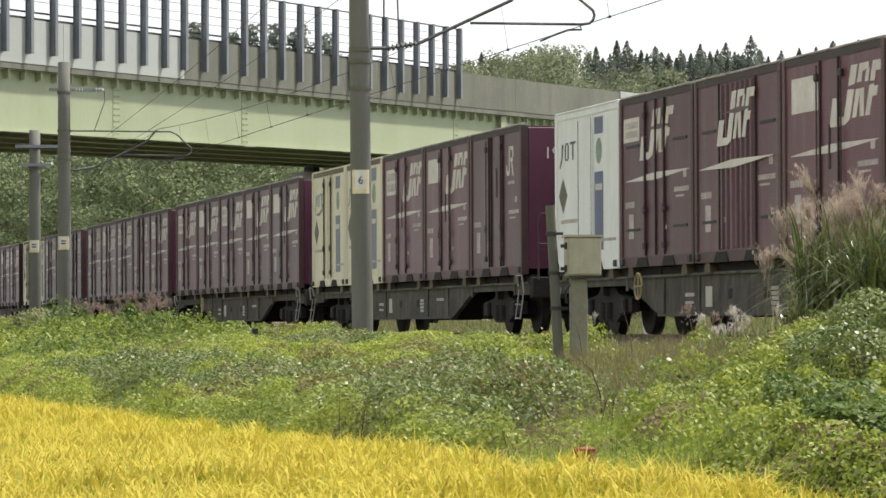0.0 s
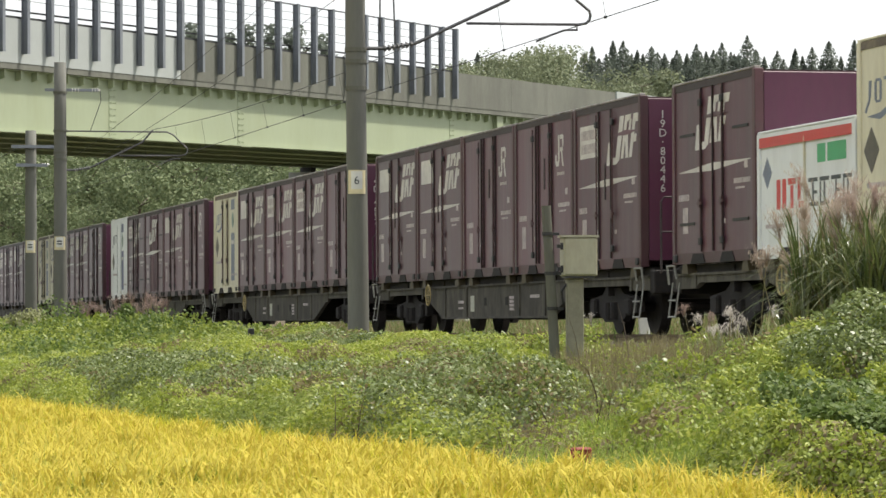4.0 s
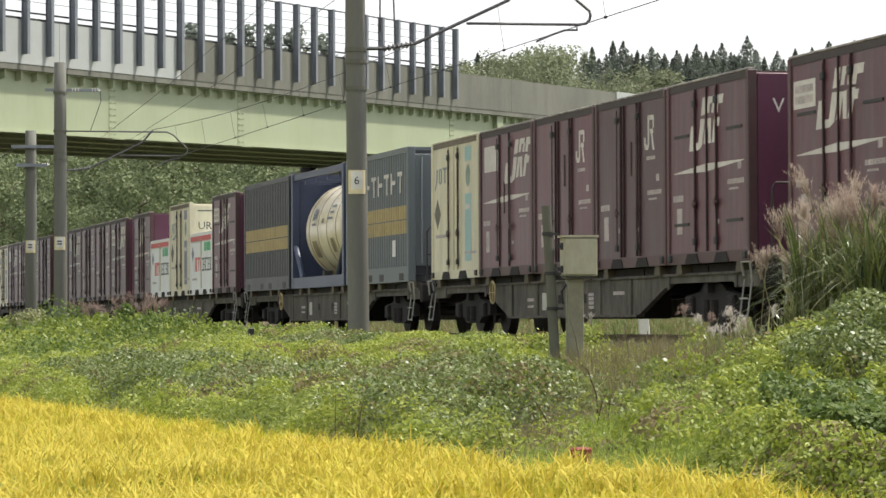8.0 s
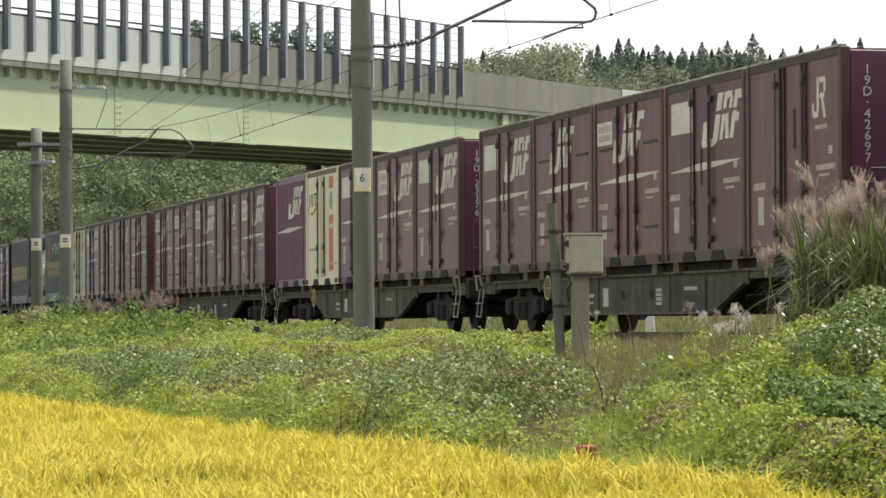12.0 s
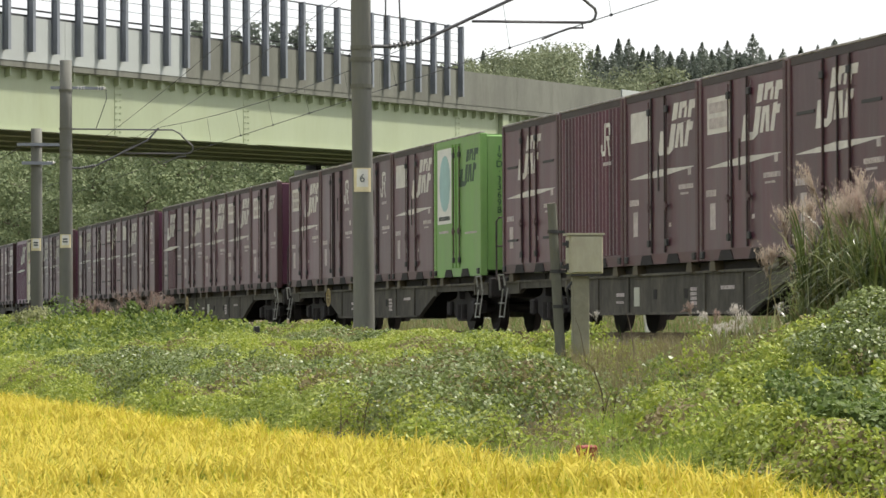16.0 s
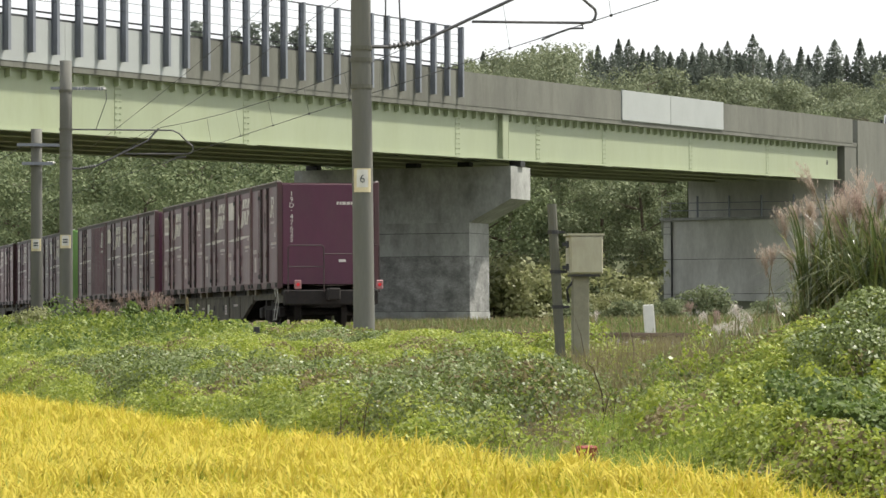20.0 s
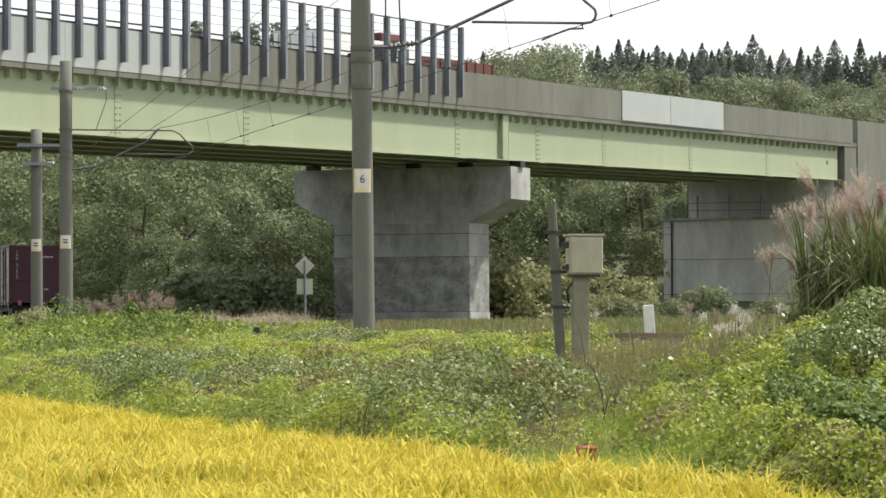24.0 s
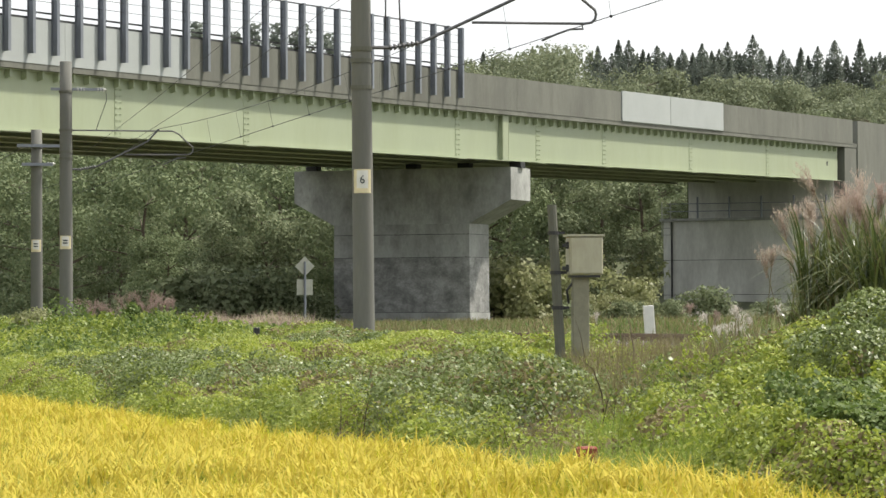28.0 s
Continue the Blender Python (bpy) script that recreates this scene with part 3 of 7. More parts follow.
    for v in (0.12, 2.9, 5.7, 8.5, 11.2):
        part("bearing", cube(50.7, 51.3, v - 0.3, v + 0.3, top, top + 0.29), DARK_STEEL, br)
    # abutment, its ledge, back wall and wing wall
    ab = bmesh.new()
    box(ab, 107.9, 112.6, -0.25, FAR + 0.3, -0.6, 6.9)
    part("abutment", ab, CONCRETE_PALE, br, "pale grey abutment wall with a casting joint")
    drain = bmesh.new()
    rod(drain, (107.82, 11.1, 0.3), (107.82, 11.1, 6.85), 0.06, 0.06, 8)
    part("drain_pipe", drain, DARK_STEEL, br)
    # Flank facing and cheek are darker: sunlit side toned down by colour.
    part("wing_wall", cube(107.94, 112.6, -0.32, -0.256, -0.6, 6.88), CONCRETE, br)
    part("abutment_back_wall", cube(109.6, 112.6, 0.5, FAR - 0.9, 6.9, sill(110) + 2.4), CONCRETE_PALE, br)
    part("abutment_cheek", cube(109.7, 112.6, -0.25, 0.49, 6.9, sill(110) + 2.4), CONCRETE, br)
    part("abutment_ledge", cube(107.7, 109.58, -0.4, FAR + 0.5, 6.904, 7.08), CONCRETE_OLD, br)
    for z in (2.0, 4.3):
        part("casting_joint", cube(107.885, 108.4, -0.26, FAR + 0.31, z, z + 0.03), DARK_STEEL, br)
    rail = bmesh.new()
    for v in np.arange(0.5, FAR, 2.2):
        rod(rail, (107.85, v, 7.08), (107.85, v, 8.5), 0.07, 0.07, 6)
    for z in (7.55, 8.05):
        rod(rail, (107.85, 0.0, z), (107.85, FAR, z), 0.03, 0.03, 6)
    part("ledge_railing", rail, STEEL_POST, br)
    lad = bmesh.new()
    for v in (FAR - 0.3, FAR + 0.3):
        rod(lad, (107.6, v, 5.9), (107.6, v, 8.2), 0.035, 0.035, 6)
    for z in np.arange(6.0, 8.2, 0.45):
        rod(lad, (107.6, FAR - 0.3, z), (107.6, FAR + 0.3, z), 0.025, 0.025, 6)
    part("ladder", lad, STEP, br)
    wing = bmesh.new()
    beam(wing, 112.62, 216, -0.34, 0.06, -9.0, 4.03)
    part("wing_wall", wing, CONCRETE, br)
    # the far pier out of sight to the left, and the road's embankment behind the abutment
    p2 = cube(-38.3, -35.7, 2.15, 9.25, -1.9, sill(-37) - 0.28)
    part("pier_shaft", p2, CONCRETE_OLD, br)
    fill = bmesh.new()
    beam(fill, 112.65, 216, 0.07, FAR + 0.2, -9.2, 2.2)
    part("road_fill", fill, SOIL, br)


road_bridge()


# ---- masts, wires and lineside fixtures ----
def mast(x, y, top, foot, lean, r=0.175):
    m = thing("catenary_mast", "grey spun concrete catenary mast with steel bands", "utility pole", "catenary masts", pose(x, y, foot, 0, 0, 0))
    bm = bmesh.new()
    n, h = 20, top - foot
    last = None
    for i in range(7):
        z = h * i / 6
        rr = r * (1.04 - 0.14 * i / 6)
        ring = [bm.verts.new((rr * math.cos(6.28318 * k / n), lean * z + rr * math.sin(6.28318 * k / n), z)) for k in range(n)]
        if last:
            for k in range(n):
                bm.faces.new((last[k], last[(k + 1) % n], ring[(k + 1) % n], ring[k]))
        last = ring
    bm.faces.new(last)
    part("shaft", bm, POLE, m, smooth=True)
    return m


def bands(m, zs, lean, r=0.185):
    for z in zs:
        bm = bmesh.new()
        rod(bm, (0, lean * z, z - 0.035), (0, lean * z, z + 0.035), r, r, 20)
        part("steel_band", bm, GREY_POST, m)


def plate(m, z, lean, r, text, w=0.36, h=0.40):
    """Curved number plate wrapped round the side that faces the field and +x."""
    bm = bmesh.new()
    ring = []
    for i in range(9):
        a = radians(-12.8 - 50 + i * 12.5) - 0.0
        ring.append([bm.verts.new((r * math.cos(a), lean * z + r * math.sin(a), zz)) for zz in (z - h / 2, z + h / 2)])
    for p, q in zip(ring, ring[1:]):
        bm.faces.new((p[0], q[0], q[1], p[1]))
    pl = part("number_plate", bm, SIGN_CREAM, m, "cream number plate")
    inner = bmesh.new()
    ring = []
    for i in range(7):
        a = radians(-12.8 - 30 + i * 10)
        ring.append([inner.verts.new(((r + 0.004) * math.cos(a), lean * z + (r + 0.004) * math.sin(a), zz)) for zz in (z - h / 2 + 0.08, z + h / 2 - 0.02)])
    for p, q in zip(ring, ring[1:]):
        inner.faces.new((p[0], q[0], q[1], p[1]))
    part("plate_field", inner, SIGN_WHITE, pl)
    a = radians(-12.8)
    if text:
        words(text, 0.2, DARK_MARK, pl, Matrix.Translation(((r + 0.012) * math.cos(a), lean * z + (r + 0.012) * math.sin(a), z + 0.02)) @ pose(0, 0, 0, 90, 0, 90 - 12.8), "numeral")
    else:
        for dz in (0.06, -0.02):
            b = cube(-0.004, 0.004, -0.07, 0.07, -0.02, 0.02)
            o = part("numeral", b, DARK_MARK, pl)
            o.matrix_basis = Matrix.Translation(((r + 0.012) * math.cos(a), lean * z + (r + 0.012) * math.sin(a), z + dz)) @ pose(0, 0, 0, 0, 0, -12.8)


def insulator(bm, p0, p1, r=0.05, n=7):
    p0, p1 = Vector(p0), Vector(p1)
    for i in range(n):
        a, b = p0.lerp(p1, i / n), p0.lerp(p1, (i + 0.55) / n)
        rod(bm, a, b, r, r * 0.55, 8)
    rod(bm, p0, p1, r * 0.4, r * 0.4, 6)


def bracket(m, z0, lean):
    """Hinged cantilever that holds the contact wire; heights from rail level less the mast's foot."""
    y0 = 0.0
    a = bmesh.new()
    pipe(a, [(0, y0, 4.83 - z0), (0, 0.45, 4.83 - z0)], 0.035)
    pipe(a, [(0, 0.98, 4.92 - z0), (0, 2.6, 5.68 - z0), (0, 2.95, 6.05 - z0)], 0.032)
    arm = part("cantilever_tube", a, TUBE, m)
    i = bmesh.new()
    insulator(i, (0, 0.45, 4.83 - z0), (0, 0.98, 4.92 - z0), 0.06)
    part("insulator", i, TUBE, m)
    b = bmesh.new()
    pipe(b, [(0, 0, 6.0 - z0), (0, 3.4, 6.0 - z0)], 0.026)
    part("top_tube", b, TUBE, m)
    c = bmesh.new()
    pts = [(0, 1.88, 5.28 - z0), (0, 3.85, 5.29 - z0)]
    for k in range(7):
        t = radians(-90 + 30 * k)
        if k > 0 and k < 5:
            pts.append((0, 3.9 + 0.16 * math.cos(t), 5.45 - z0 + 0.16 * math.sin(t)))
    pts.append((0, 3.8, 5.72 - z0))
    pts.append((0, 3.62, 5.9 - z0))
    pts.append((0, 3.4, 6.0 - z0))
    pipe(c, pts, 0.025)
    part("registration_arm", c, TUBE, m)
    d = bmesh.new()
    pipe(d, [(0, 3.8, 5.29 - z0), (0, 3.83, 5.2 - z0), (0, 3.6, 5.19 - z0), (0, 3.35, 5.1 - z0), (0, 3.1, 4.99 - z0)], 0.02)
    part("steady_arm", d, TUBE, m)


LEAN = 0.0075
m1 = mast(-55.05, -3.7, 9.6, -0.6, -LEAN)
bands(m1, [5.4, 5.2, 4.75, 6.6], -LEAN)
plate(m1, 3.17, -LEAN, 0.186, "6")
bracket(m1, -0.6, LEAN)
bm = bmesh.new()
rod(bm, (0.1, 0.36, 5.7), (0.1, 0.36, 9.0), 0.014, 0.014, 6)
rod(bm, (0.1, 0.62, 5.5), (0.1, 0.5, 9.0), 0.014, 0.014, 6)
part("earth_wire", bm, DARK_STEEL, m1)

m2 = mast(-99.8, -3.7, 8.05, -0.6, 0.0, 0.2)
bands(m2, [6.6, 5.95, 5.75, 7.75], 0.0, 0.208)
plate(m2, 3.24, 0.0, 0.212, "")
bracket(m2, -0.6, 0.0)
for o in m2.children:
    if o.name.split(".")[0] in ("cantilever_tube", "insulator", "top_tube", "registration_arm", "steady_arm"):
        o.scale = (1, 0.945, 1)
bm = bmesh.new()
box(bm, -0.05, 0.05, -0.45, 1.15, 7.79, 7.87)
part("cross_arm", bm, STEEL_POST, m2)
bm = bmesh.new()
insulator(bm, (0.0, 0.35, 7.83), (0.0, 0.62, 7.83), 0.07, 3)
insulator(bm, (0.0, 0.95, 7.83), (0.0, 1.2, 7.83), 0.07, 3)
part("insulator", bm, INSULATOR, m2)
bm = bmesh.new()
pipe(bm, [(0, 1.2, 7.83), (0, 1.22, 7.5), (0, 0.9, 6.6)], 0.012)
part("jumper_wire", bm, DARK_STEEL, m2)

m3 = mast(-108.3, -3.7, 6.5, -0.6, 0.0, 0.195)
bands(m3, [6.55, 5.9], 0.0, 0.202)
plate(m3, 3.34, 0.0, 0.206, "")
for z, a, b in ((6.57, -0.65, 1.1), (5.97, -0.5, 0.5)):
    bm = bmesh.new()
    box(bm, 0.19, 0.29, a, b, z - 0.05, z + 0.05)
    part("cross_arm", bm, STEEL_POST, m3)
bm = bmesh.new()
insulator(bm, (0.1, 0.35, 6.0), (0.1, 0.6, 6.0), 0.06, 3)
part("insulator", bm, INSULATOR, m3)


def wire(name, label, pts, r, sag=0.0, seg=14):
    bm = bmesh.new()
    out = []
    for a, b in zip(pts, pts[1:]):
        a, b = Vector(a), Vector(b)
        for k in range(seg):
            f = k / seg
            out.append(a.lerp(b, f) - Vector((0, 0, 4 * sag * f * (1 - f))))
    out.append(Vector(pts[-1]))
    pipe(bm, out, r, 5)
    w = thing(name, label, "cable", "overhead wires")
    part("strand", bm, DARK_STEEL, w)
    return w


C1, C2, C0, C3 = (-55.05, -0.25, 5.14), (-99.8, -0.55, 5.14), (-8, 0.2, 5.14), (-150, -0.2, 5.14)
cw = wire("contact_wire", "thin dark contact wire over the track", [C0, C1, C2, C3], 0.008)
mw = wire("messenger_wire", "sagging messenger wire above the contact wire", [(-8, 0.1, 6.1), (-55.05, -0.35, 6.05), (-99.8, -0.85, 6.08), (-150, -0.2, 6.05)], 0.008, 0.35)
for a, b, za, zb in ((C0, C1, 6.1, 6.05), (C1, C2, 6.05, 6.08), (C2, C3, 6.08, 6.05)):
    for f in np.arange(0.08, 1, 0.107):
        p = Vector(a).lerp(Vector(b), f)
        bm = bmesh.new()
        rod(bm, p, (p.x, p.y - 0.12, za + (zb - za) * f - 1.4 * f * (1 - f)), 0.0035, 0.0035, 4)
        rod(bm, p - Vector((0.03, 0, 0)), p + Vector((0.03, 0, 0)), 0.025, 0.025, 6)
        part("dropper", bm, DARK_STEEL, mw)
wire("feeder_wire", "thin feeder wire strung between the masts", [(-20, -4.4, 7.6), (-55.05, -3.95, 6.75), (-112, -2.0, 5.75)], 0.006, 0.15)
wire("feeder_wire", "thin feeder wire strung between the masts", [(-20, -3.6, 7.0), (-55.05, -3.4, 6.15), (-112, -1.25, 5.7)], 0.006, 0.15)
wire("signal_wire", "pale wire strung low along the line", [(-108.2, -4.2, 5.9), (-125, -7.2, 4.4)], 0.014, 0.1)


def relay_box():
    t = thing("relay_box", "cream lineside equipment box on a concrete post", "electrical box", m=pose(-36.8, -4.85, -0.5, 0, 0, -6))
    part("post", cube(-0.07, 0.07, -0.14, 0.05, -0.3, 1.25, bev=0.008), BOX_POST, t)
    b = part("housing", cube(-0.14, 0.14, -0.19, 0.2, 1.22, 1.66, bev=0.012), BOX_PAINT, t)
    part("roof_plate", cube(-0.16, 0.16, -0.215, 0.215, 1.66, 1.685), BOX_PAINT, b)
    d = part("door", cube(0.14, 0.155, -0.17, 0.185, 1.24, 1.645, bev=0.004), BOX_PAINT, b)
    part("base_plate", cube(-0.13, 0.13, -0.17, 0.17, 1.195, 1.22), DARK_STEEL, b)
    for z in (1.3, 1.56):
        h = bmesh.new()
        rod(h, (0.1, -0.205, z - 0.04), (0.1, -0.205, z + 0.04), 0.018, 0.018, 8)
        box(h, 0.06, 0.12, -0.26, -0.19, z - 0.02, z + 0.02)
        part("hinge", h, DARK_STEEL, b)
    bm = bmesh.new()
    pipe(bm, [(0.0, -0.08, 1.2), (0.02, -0.2, 1.05), (0.02, -0.18, 0.9)], 0.015)
    part("conduit", bm, DARK_STEEL, t)


relay_box()
p = thing("leaning_post", "grey weathered post leaning slightly beside the box", "post", m=pose(-36.75, -5.12, -0.6))
bm = bmesh.new()
rod(bm, (0, 0, 0), (0, -0.12, 2.12), 0.062, 0.055, 12)
part("shaft", bm, GREY_POST, p)
for z in (0.95, 1.35, 1.8):
    bm = bmesh.new()
    rod(bm, (0, -0.057 * z, z - 0.02), (0, -0.057 * z, z + 0.02), 0.068, 0.068, 12)
    box(bm, -0.02, 0.02, -0.057 * z, -0.057 * z + 0.13, z - 0.015, z + 0.015)
    part("clamp", bm, DARK_STEEL, p)

t = thing("boundary_stake", "faded red painted stake at the paddy's edge", "stake", m=pose(-24.6, -8.16, -1.24, 0, 0, 10))
part("stake_body", cube(-0.05, 0.05, -0.07, 0.07, 0, 0.47, bev=0.012), STAKE, t)
part("stake_cap", cube(-0.053, 0.053, -0.073, 0.073, 0.435, 0.475, bev=0.014), STAKE, t)
t = thing("kilometre_stub", "short dark marker stub in the grass", "stake", m=pose(-58.5, -4.95, -0.6, 0, 0, 4))
part("stub", cube(-0.05, 0.05, -0.05, 0.05, 0, 0.72, bev=0.01), DARK_STEEL, t)
t = thing("track_marker", "small white slab marker beyond the rails", "marker", m=pose(-61.8, 3.3, -0.35, 4, 0, -8))
part("slab", cube(-0.05, 0.05, -0.1, 0.1, 0, 0.86, bev=0.01), SIGN_WHITE, t)
part("slab_side", cube(-0.051, 0.02, 0.075, 0.112, 0.02, 0.84), GREY_POST, t)

t = thing("road_sign", "white diamond and square traffic sign backs on a post", "traffic sign", m=pose(-137.8, 10.57, -0.6, 0, 0, 0))
bm = bmesh.new()
rod(bm, (0, 0, 0), (0, 0, 3.4), 0.05, 0.05, 10)
part("sign_post", bm, STEEL_POST, t)
bm = prism(bmesh.new(), [(0, 2.78), (0.42, 3.2), (0, 3.62), (-0.42, 3.2)], -0.08, -0.06, "x")
part("diamond_plate", bm, SIGN_BACK, t)
part("square_plate", cube(-0.08, -0.06, -0.34, 0.34, 2.0, 2.65), SIGN_BACK, t)


# ---- containers ----
L, H, HALF = 3.715, 2.5, 1.2225       # twelve-foot container


def flat(parent, outlines, material, y=-1.222, name="marking", label=""):
    """Painted outlines (x, z) on the side that faces the field."""
    bm = bmesh.new()
    for o in outlines:
        prism(bm, o, y, y + 0.003, "y")
    ob = part(name, bm, material, parent, label)
    return tagged(ob, kind="stuff") if "print" in name or "text" in name or "lettering" in name else ob


def rect(x0, x1, z0, z1):
    return [(x0, z0), (x1, z0), (x1, z1), (x0, z1)]


def big_logo(x0, x1, z0, z1):
    """A slanted block of strokes with a hook at its foot."""
    def q(pts):
        return [(x0 + (x1 - x0) * (a * 0.82 + 0.18 * b), z0 + (z1 - z0) * b) for a, b in pts]
    return [q(p) for p in (
        [(0.3, 0.02), (0.42, 0.1), (0.42, 1), (0.26, 1), (0.26, 0.16)],
        [(-0.08, 0.02), (0.3, 0.02), (0.26, 0.16), (0.1, 0.17), (0.08, 0.5), (-0.1, 0.5)],
        [(0.47, 0.12), (0.57, 0.12), (0.57, 1), (0.47, 1)],
        [(0.575, 0.86), (0.70, 0.9), (0.70, 1), (0.575, 1)],
        [(0.66, 0.6), (0.74, 0.6), (0.74, 0.9), (0.7, 0.9), (0.66, 0.86)],
        [(0.575, 0.5), (0.66, 0.12), (0.76, 0.12), (0.66, 0.6), (0.575, 0.6)],
        [(0.79, 0.12), (0.9, 0.12), (0.9, 1), (0.79, 1)],
        [(0.905, 0.83), (1.06, 0.83), (1.06, 1), (0.905, 1)],
        [(0.905, 0.42), (1.0, 0.42), (1.0, 0.58), (0.905, 0.58)])]


def logo_slit(x0, x1, z0, z1):
    zm, w = z0 + (z1 - z0) * 0.64, (z1 - z0) * 0.055
    xa, xb = x0 + 0.12 * (x1 - x0), x1 + 0.02
    return [[(xa, zm - w * 0.3), ((xa + xb) / 2, zm - w), (xb, zm + w * 0.2), ((xa + xb) / 2, zm + w)]]


def small_logo(x0, z0, w=0.5, h=0.52):
    """A hook and a loop, drawn as plain strokes."""
    def q(pts):
        return [(x0 + w * a, z0 + h * b) for a, b in pts]
    return [q(p) for p in (
        [(0.36, 0.2), (0.5, 0.2), (0.5, 1), (0.36, 1)],
        [(0.0, 0.2), (0.1, 0.05), (0.4, 0.05), (0.5, 0.2), (0.36, 0.2), (0.14, 0.2), (0.14, 0.4), (0.0, 0.4)],
        [(0.55, 1), (0.55, 0.87), (0.86, 0.87), (1.0, 0.93), (0.93, 1)],
        [(0.87, 0.62), (1.0, 0.66), (1.0, 0.93), (0.86, 0.87)],
        [(0.58, 0.5), (0.95, 0.5), (0.87, 0.62), (0.58, 0.62)],
        [(0.68, 0.5), (0.82, 0.5), (1.02, 0.03), (0.86, 0.03)])]


def lozenge(x0, x1, z):
    return [[(x0, z - 0.035), ((x0 + x1) * 0.5 - 0.1, z - 0.055), ((x0 + x1) * 0.5 - 0.1, z + 0.055), (x0, z - 0.025)],
            [((x0 + x1) * 0.5 - 0.09, z - 0.055), (x1, z + 0.028), (x1, z + 0.038), ((x0 + x1) * 0.5 - 0.09, z + 0.055)]]


def text_rows(x0, x1, z0, z1, rows, rng, gap=0.25):
    """Rows of short bars for writing too small to read."""
    out = []
    h = (z1 - z0) / rows
    for r in range(rows):
        x = x0
        while x < x1 - 0.02:
            w = min(rng.uniform(0.05, 0.1), x1 - x)
            zz = z0 + r * h
            out.append(rect(x, x + w * 0.8, zz + h * gap / 2, zz + h * (1 - gap / 2)))
            x += w
    return out


def shell(t, side, frame_mat, end, low=False, ribs=(), h=H, length=L):
    """Box, corner posts, rails, fork pockets and roof of a container."""
    a = length / 2
    top = h - 0.02
    body = part("body", cube(-a + 0.03, a - 0.03, -1.2, 1.2, 0.1, top - 0.02, bev=0.012), side, t)
    for sx in (-1, 1):
        for sy in (-1, 1):
            x, y = sx * (a - 0.06), sy * 1.16
            part("corner_post", cube(x - 0.06, x + 0.06, y - 0.0625, y + 0.0625, 0.0, h, bev=0.01), frame_mat, t)
    for sy in (-1, 1):
        part("bottom_rail", cube(-a + 0.125, a - 0.125, sy * 1.16 - 0.055, sy * 1.16 + 0.055, 0.0, 0.15), frame_mat if side is WINE else side, t)
        part("top_rail", cube(-a + 0.125, a - 0.125, sy * 1.16 - 0.05, sy * 1.16 + 0.05, h - 0.1, h - 0.004), {WINE_FRAME: WINE_DARK, CREAM: CREAM_EDGE}.get(frame_mat, frame_mat), t)
        part("roof_lip", cube(-a + 0.02, a - 0.02, sy * 1.175 - 0.04, sy * 1.175 + 0.04, h, h + 0.03, bev=0.006), CREAM if frame_mat is CREAM else WHITE if frame_mat is WHITE else PALE_LIP, t)
    # Dark sheet added on the front end: shade of the gap, painted.
    for sx in (-1, 1):
        x = sx * (a + 0.004)
        part("edge_gasket", cube(x - 0.004, x + 0.004, -1.19, 1.19, 0.03, h - 0.04), DARK_STEEL, t) if sx < 0 else None
    if not low:
        part("roof", cube(-a + 0.125, a - 0.125, -1.1, 1.1, h - 0.045, h - 0.012), frame_mat, t)
    for sx in (-1, 1):
        part("end_wall", cube(min(sx * (a - 0.028), sx * (a - 0.008)), max(sx * (a - 0.028), sx * (a - 0.008)), -1.09, 1.09, 0.1, h - 0.06), end, t)
    for x in (-a + 0.16, a - 0.16):
        part("corner_lock", cube(x - 0.07, x + 0.07, -1.25, -1.2, 0.03, 0.13, bev=0.012), DARK_STEEL, t)
    # Dark wedges stand for the fork openings; their shade is in the colour.
    for x in (-0.66, 0.66):
        k = prism(bmesh.new(), [(x - 0.33, -0.002), (x + 0.33, -0.002), (x + 0.21, 0.135), (x - 0.21, 0.135)], -1.228, -1.05, "y")
        part("fork_pocket", k, UNDER, t)
    return body


def seams(t, fr, frame_mat, z0=0.16, z1=2.4, w=0.03):
    """Upright door posts on the side, at fractions of the length."""
    for f in fr:
        x = -L / 2 + f * L
        part("door_post", cube(x - w / 2, x + w / 2, -1.226, -1.2, z0, z1), frame_mat, t)


def latches(t, fr):
    for f in fr:
        x = -L / 2 + f * L
        bm = bmesh.new()
        rod(bm, (x, -1.228, 0.25), (x, -1.228, 2.35), 0.011, 0.011, 6)
        box(bm, x - 0.09, x + 0.09, -1.25, -1.225, 0.8, 0.84)
        box(bm, x - 0.03, x + 0.03, -1.255, -1.225, 0.76, 0.88)
        part("lock_bar", bm, WINE_FRAME, t)
        for z in (0.3, 2.2):
            part("latch", cube(x - 0.055, x + 0.055, -1.25, -1.215, z - 0.05, z + 0.05, bev=0.01), DARK_STEEL, t)


def corrugate(t, x0, x1, material, n, z0=0.17, z1=2.38, y=-1.2, w=0.5):
    step = (x1 - x0) / n
    first = None
    for i in range(n):
        x = x0 + (i + 0.5) * step
        if first is None:
            first = part("rib", prism(bmesh.new(), [(-step * w / 2, 0), (step * w / 2, 0), (step * w / 3.4, -0.035), (-step * w / 3.4, -0.035)], z0, z1, "z"), material, t)
            first.matrix_basis = pose(x, y, 0)
        else:
            again(first, t, pose(x, y, 0))


def X(f):
    return -L / 2 + f * L


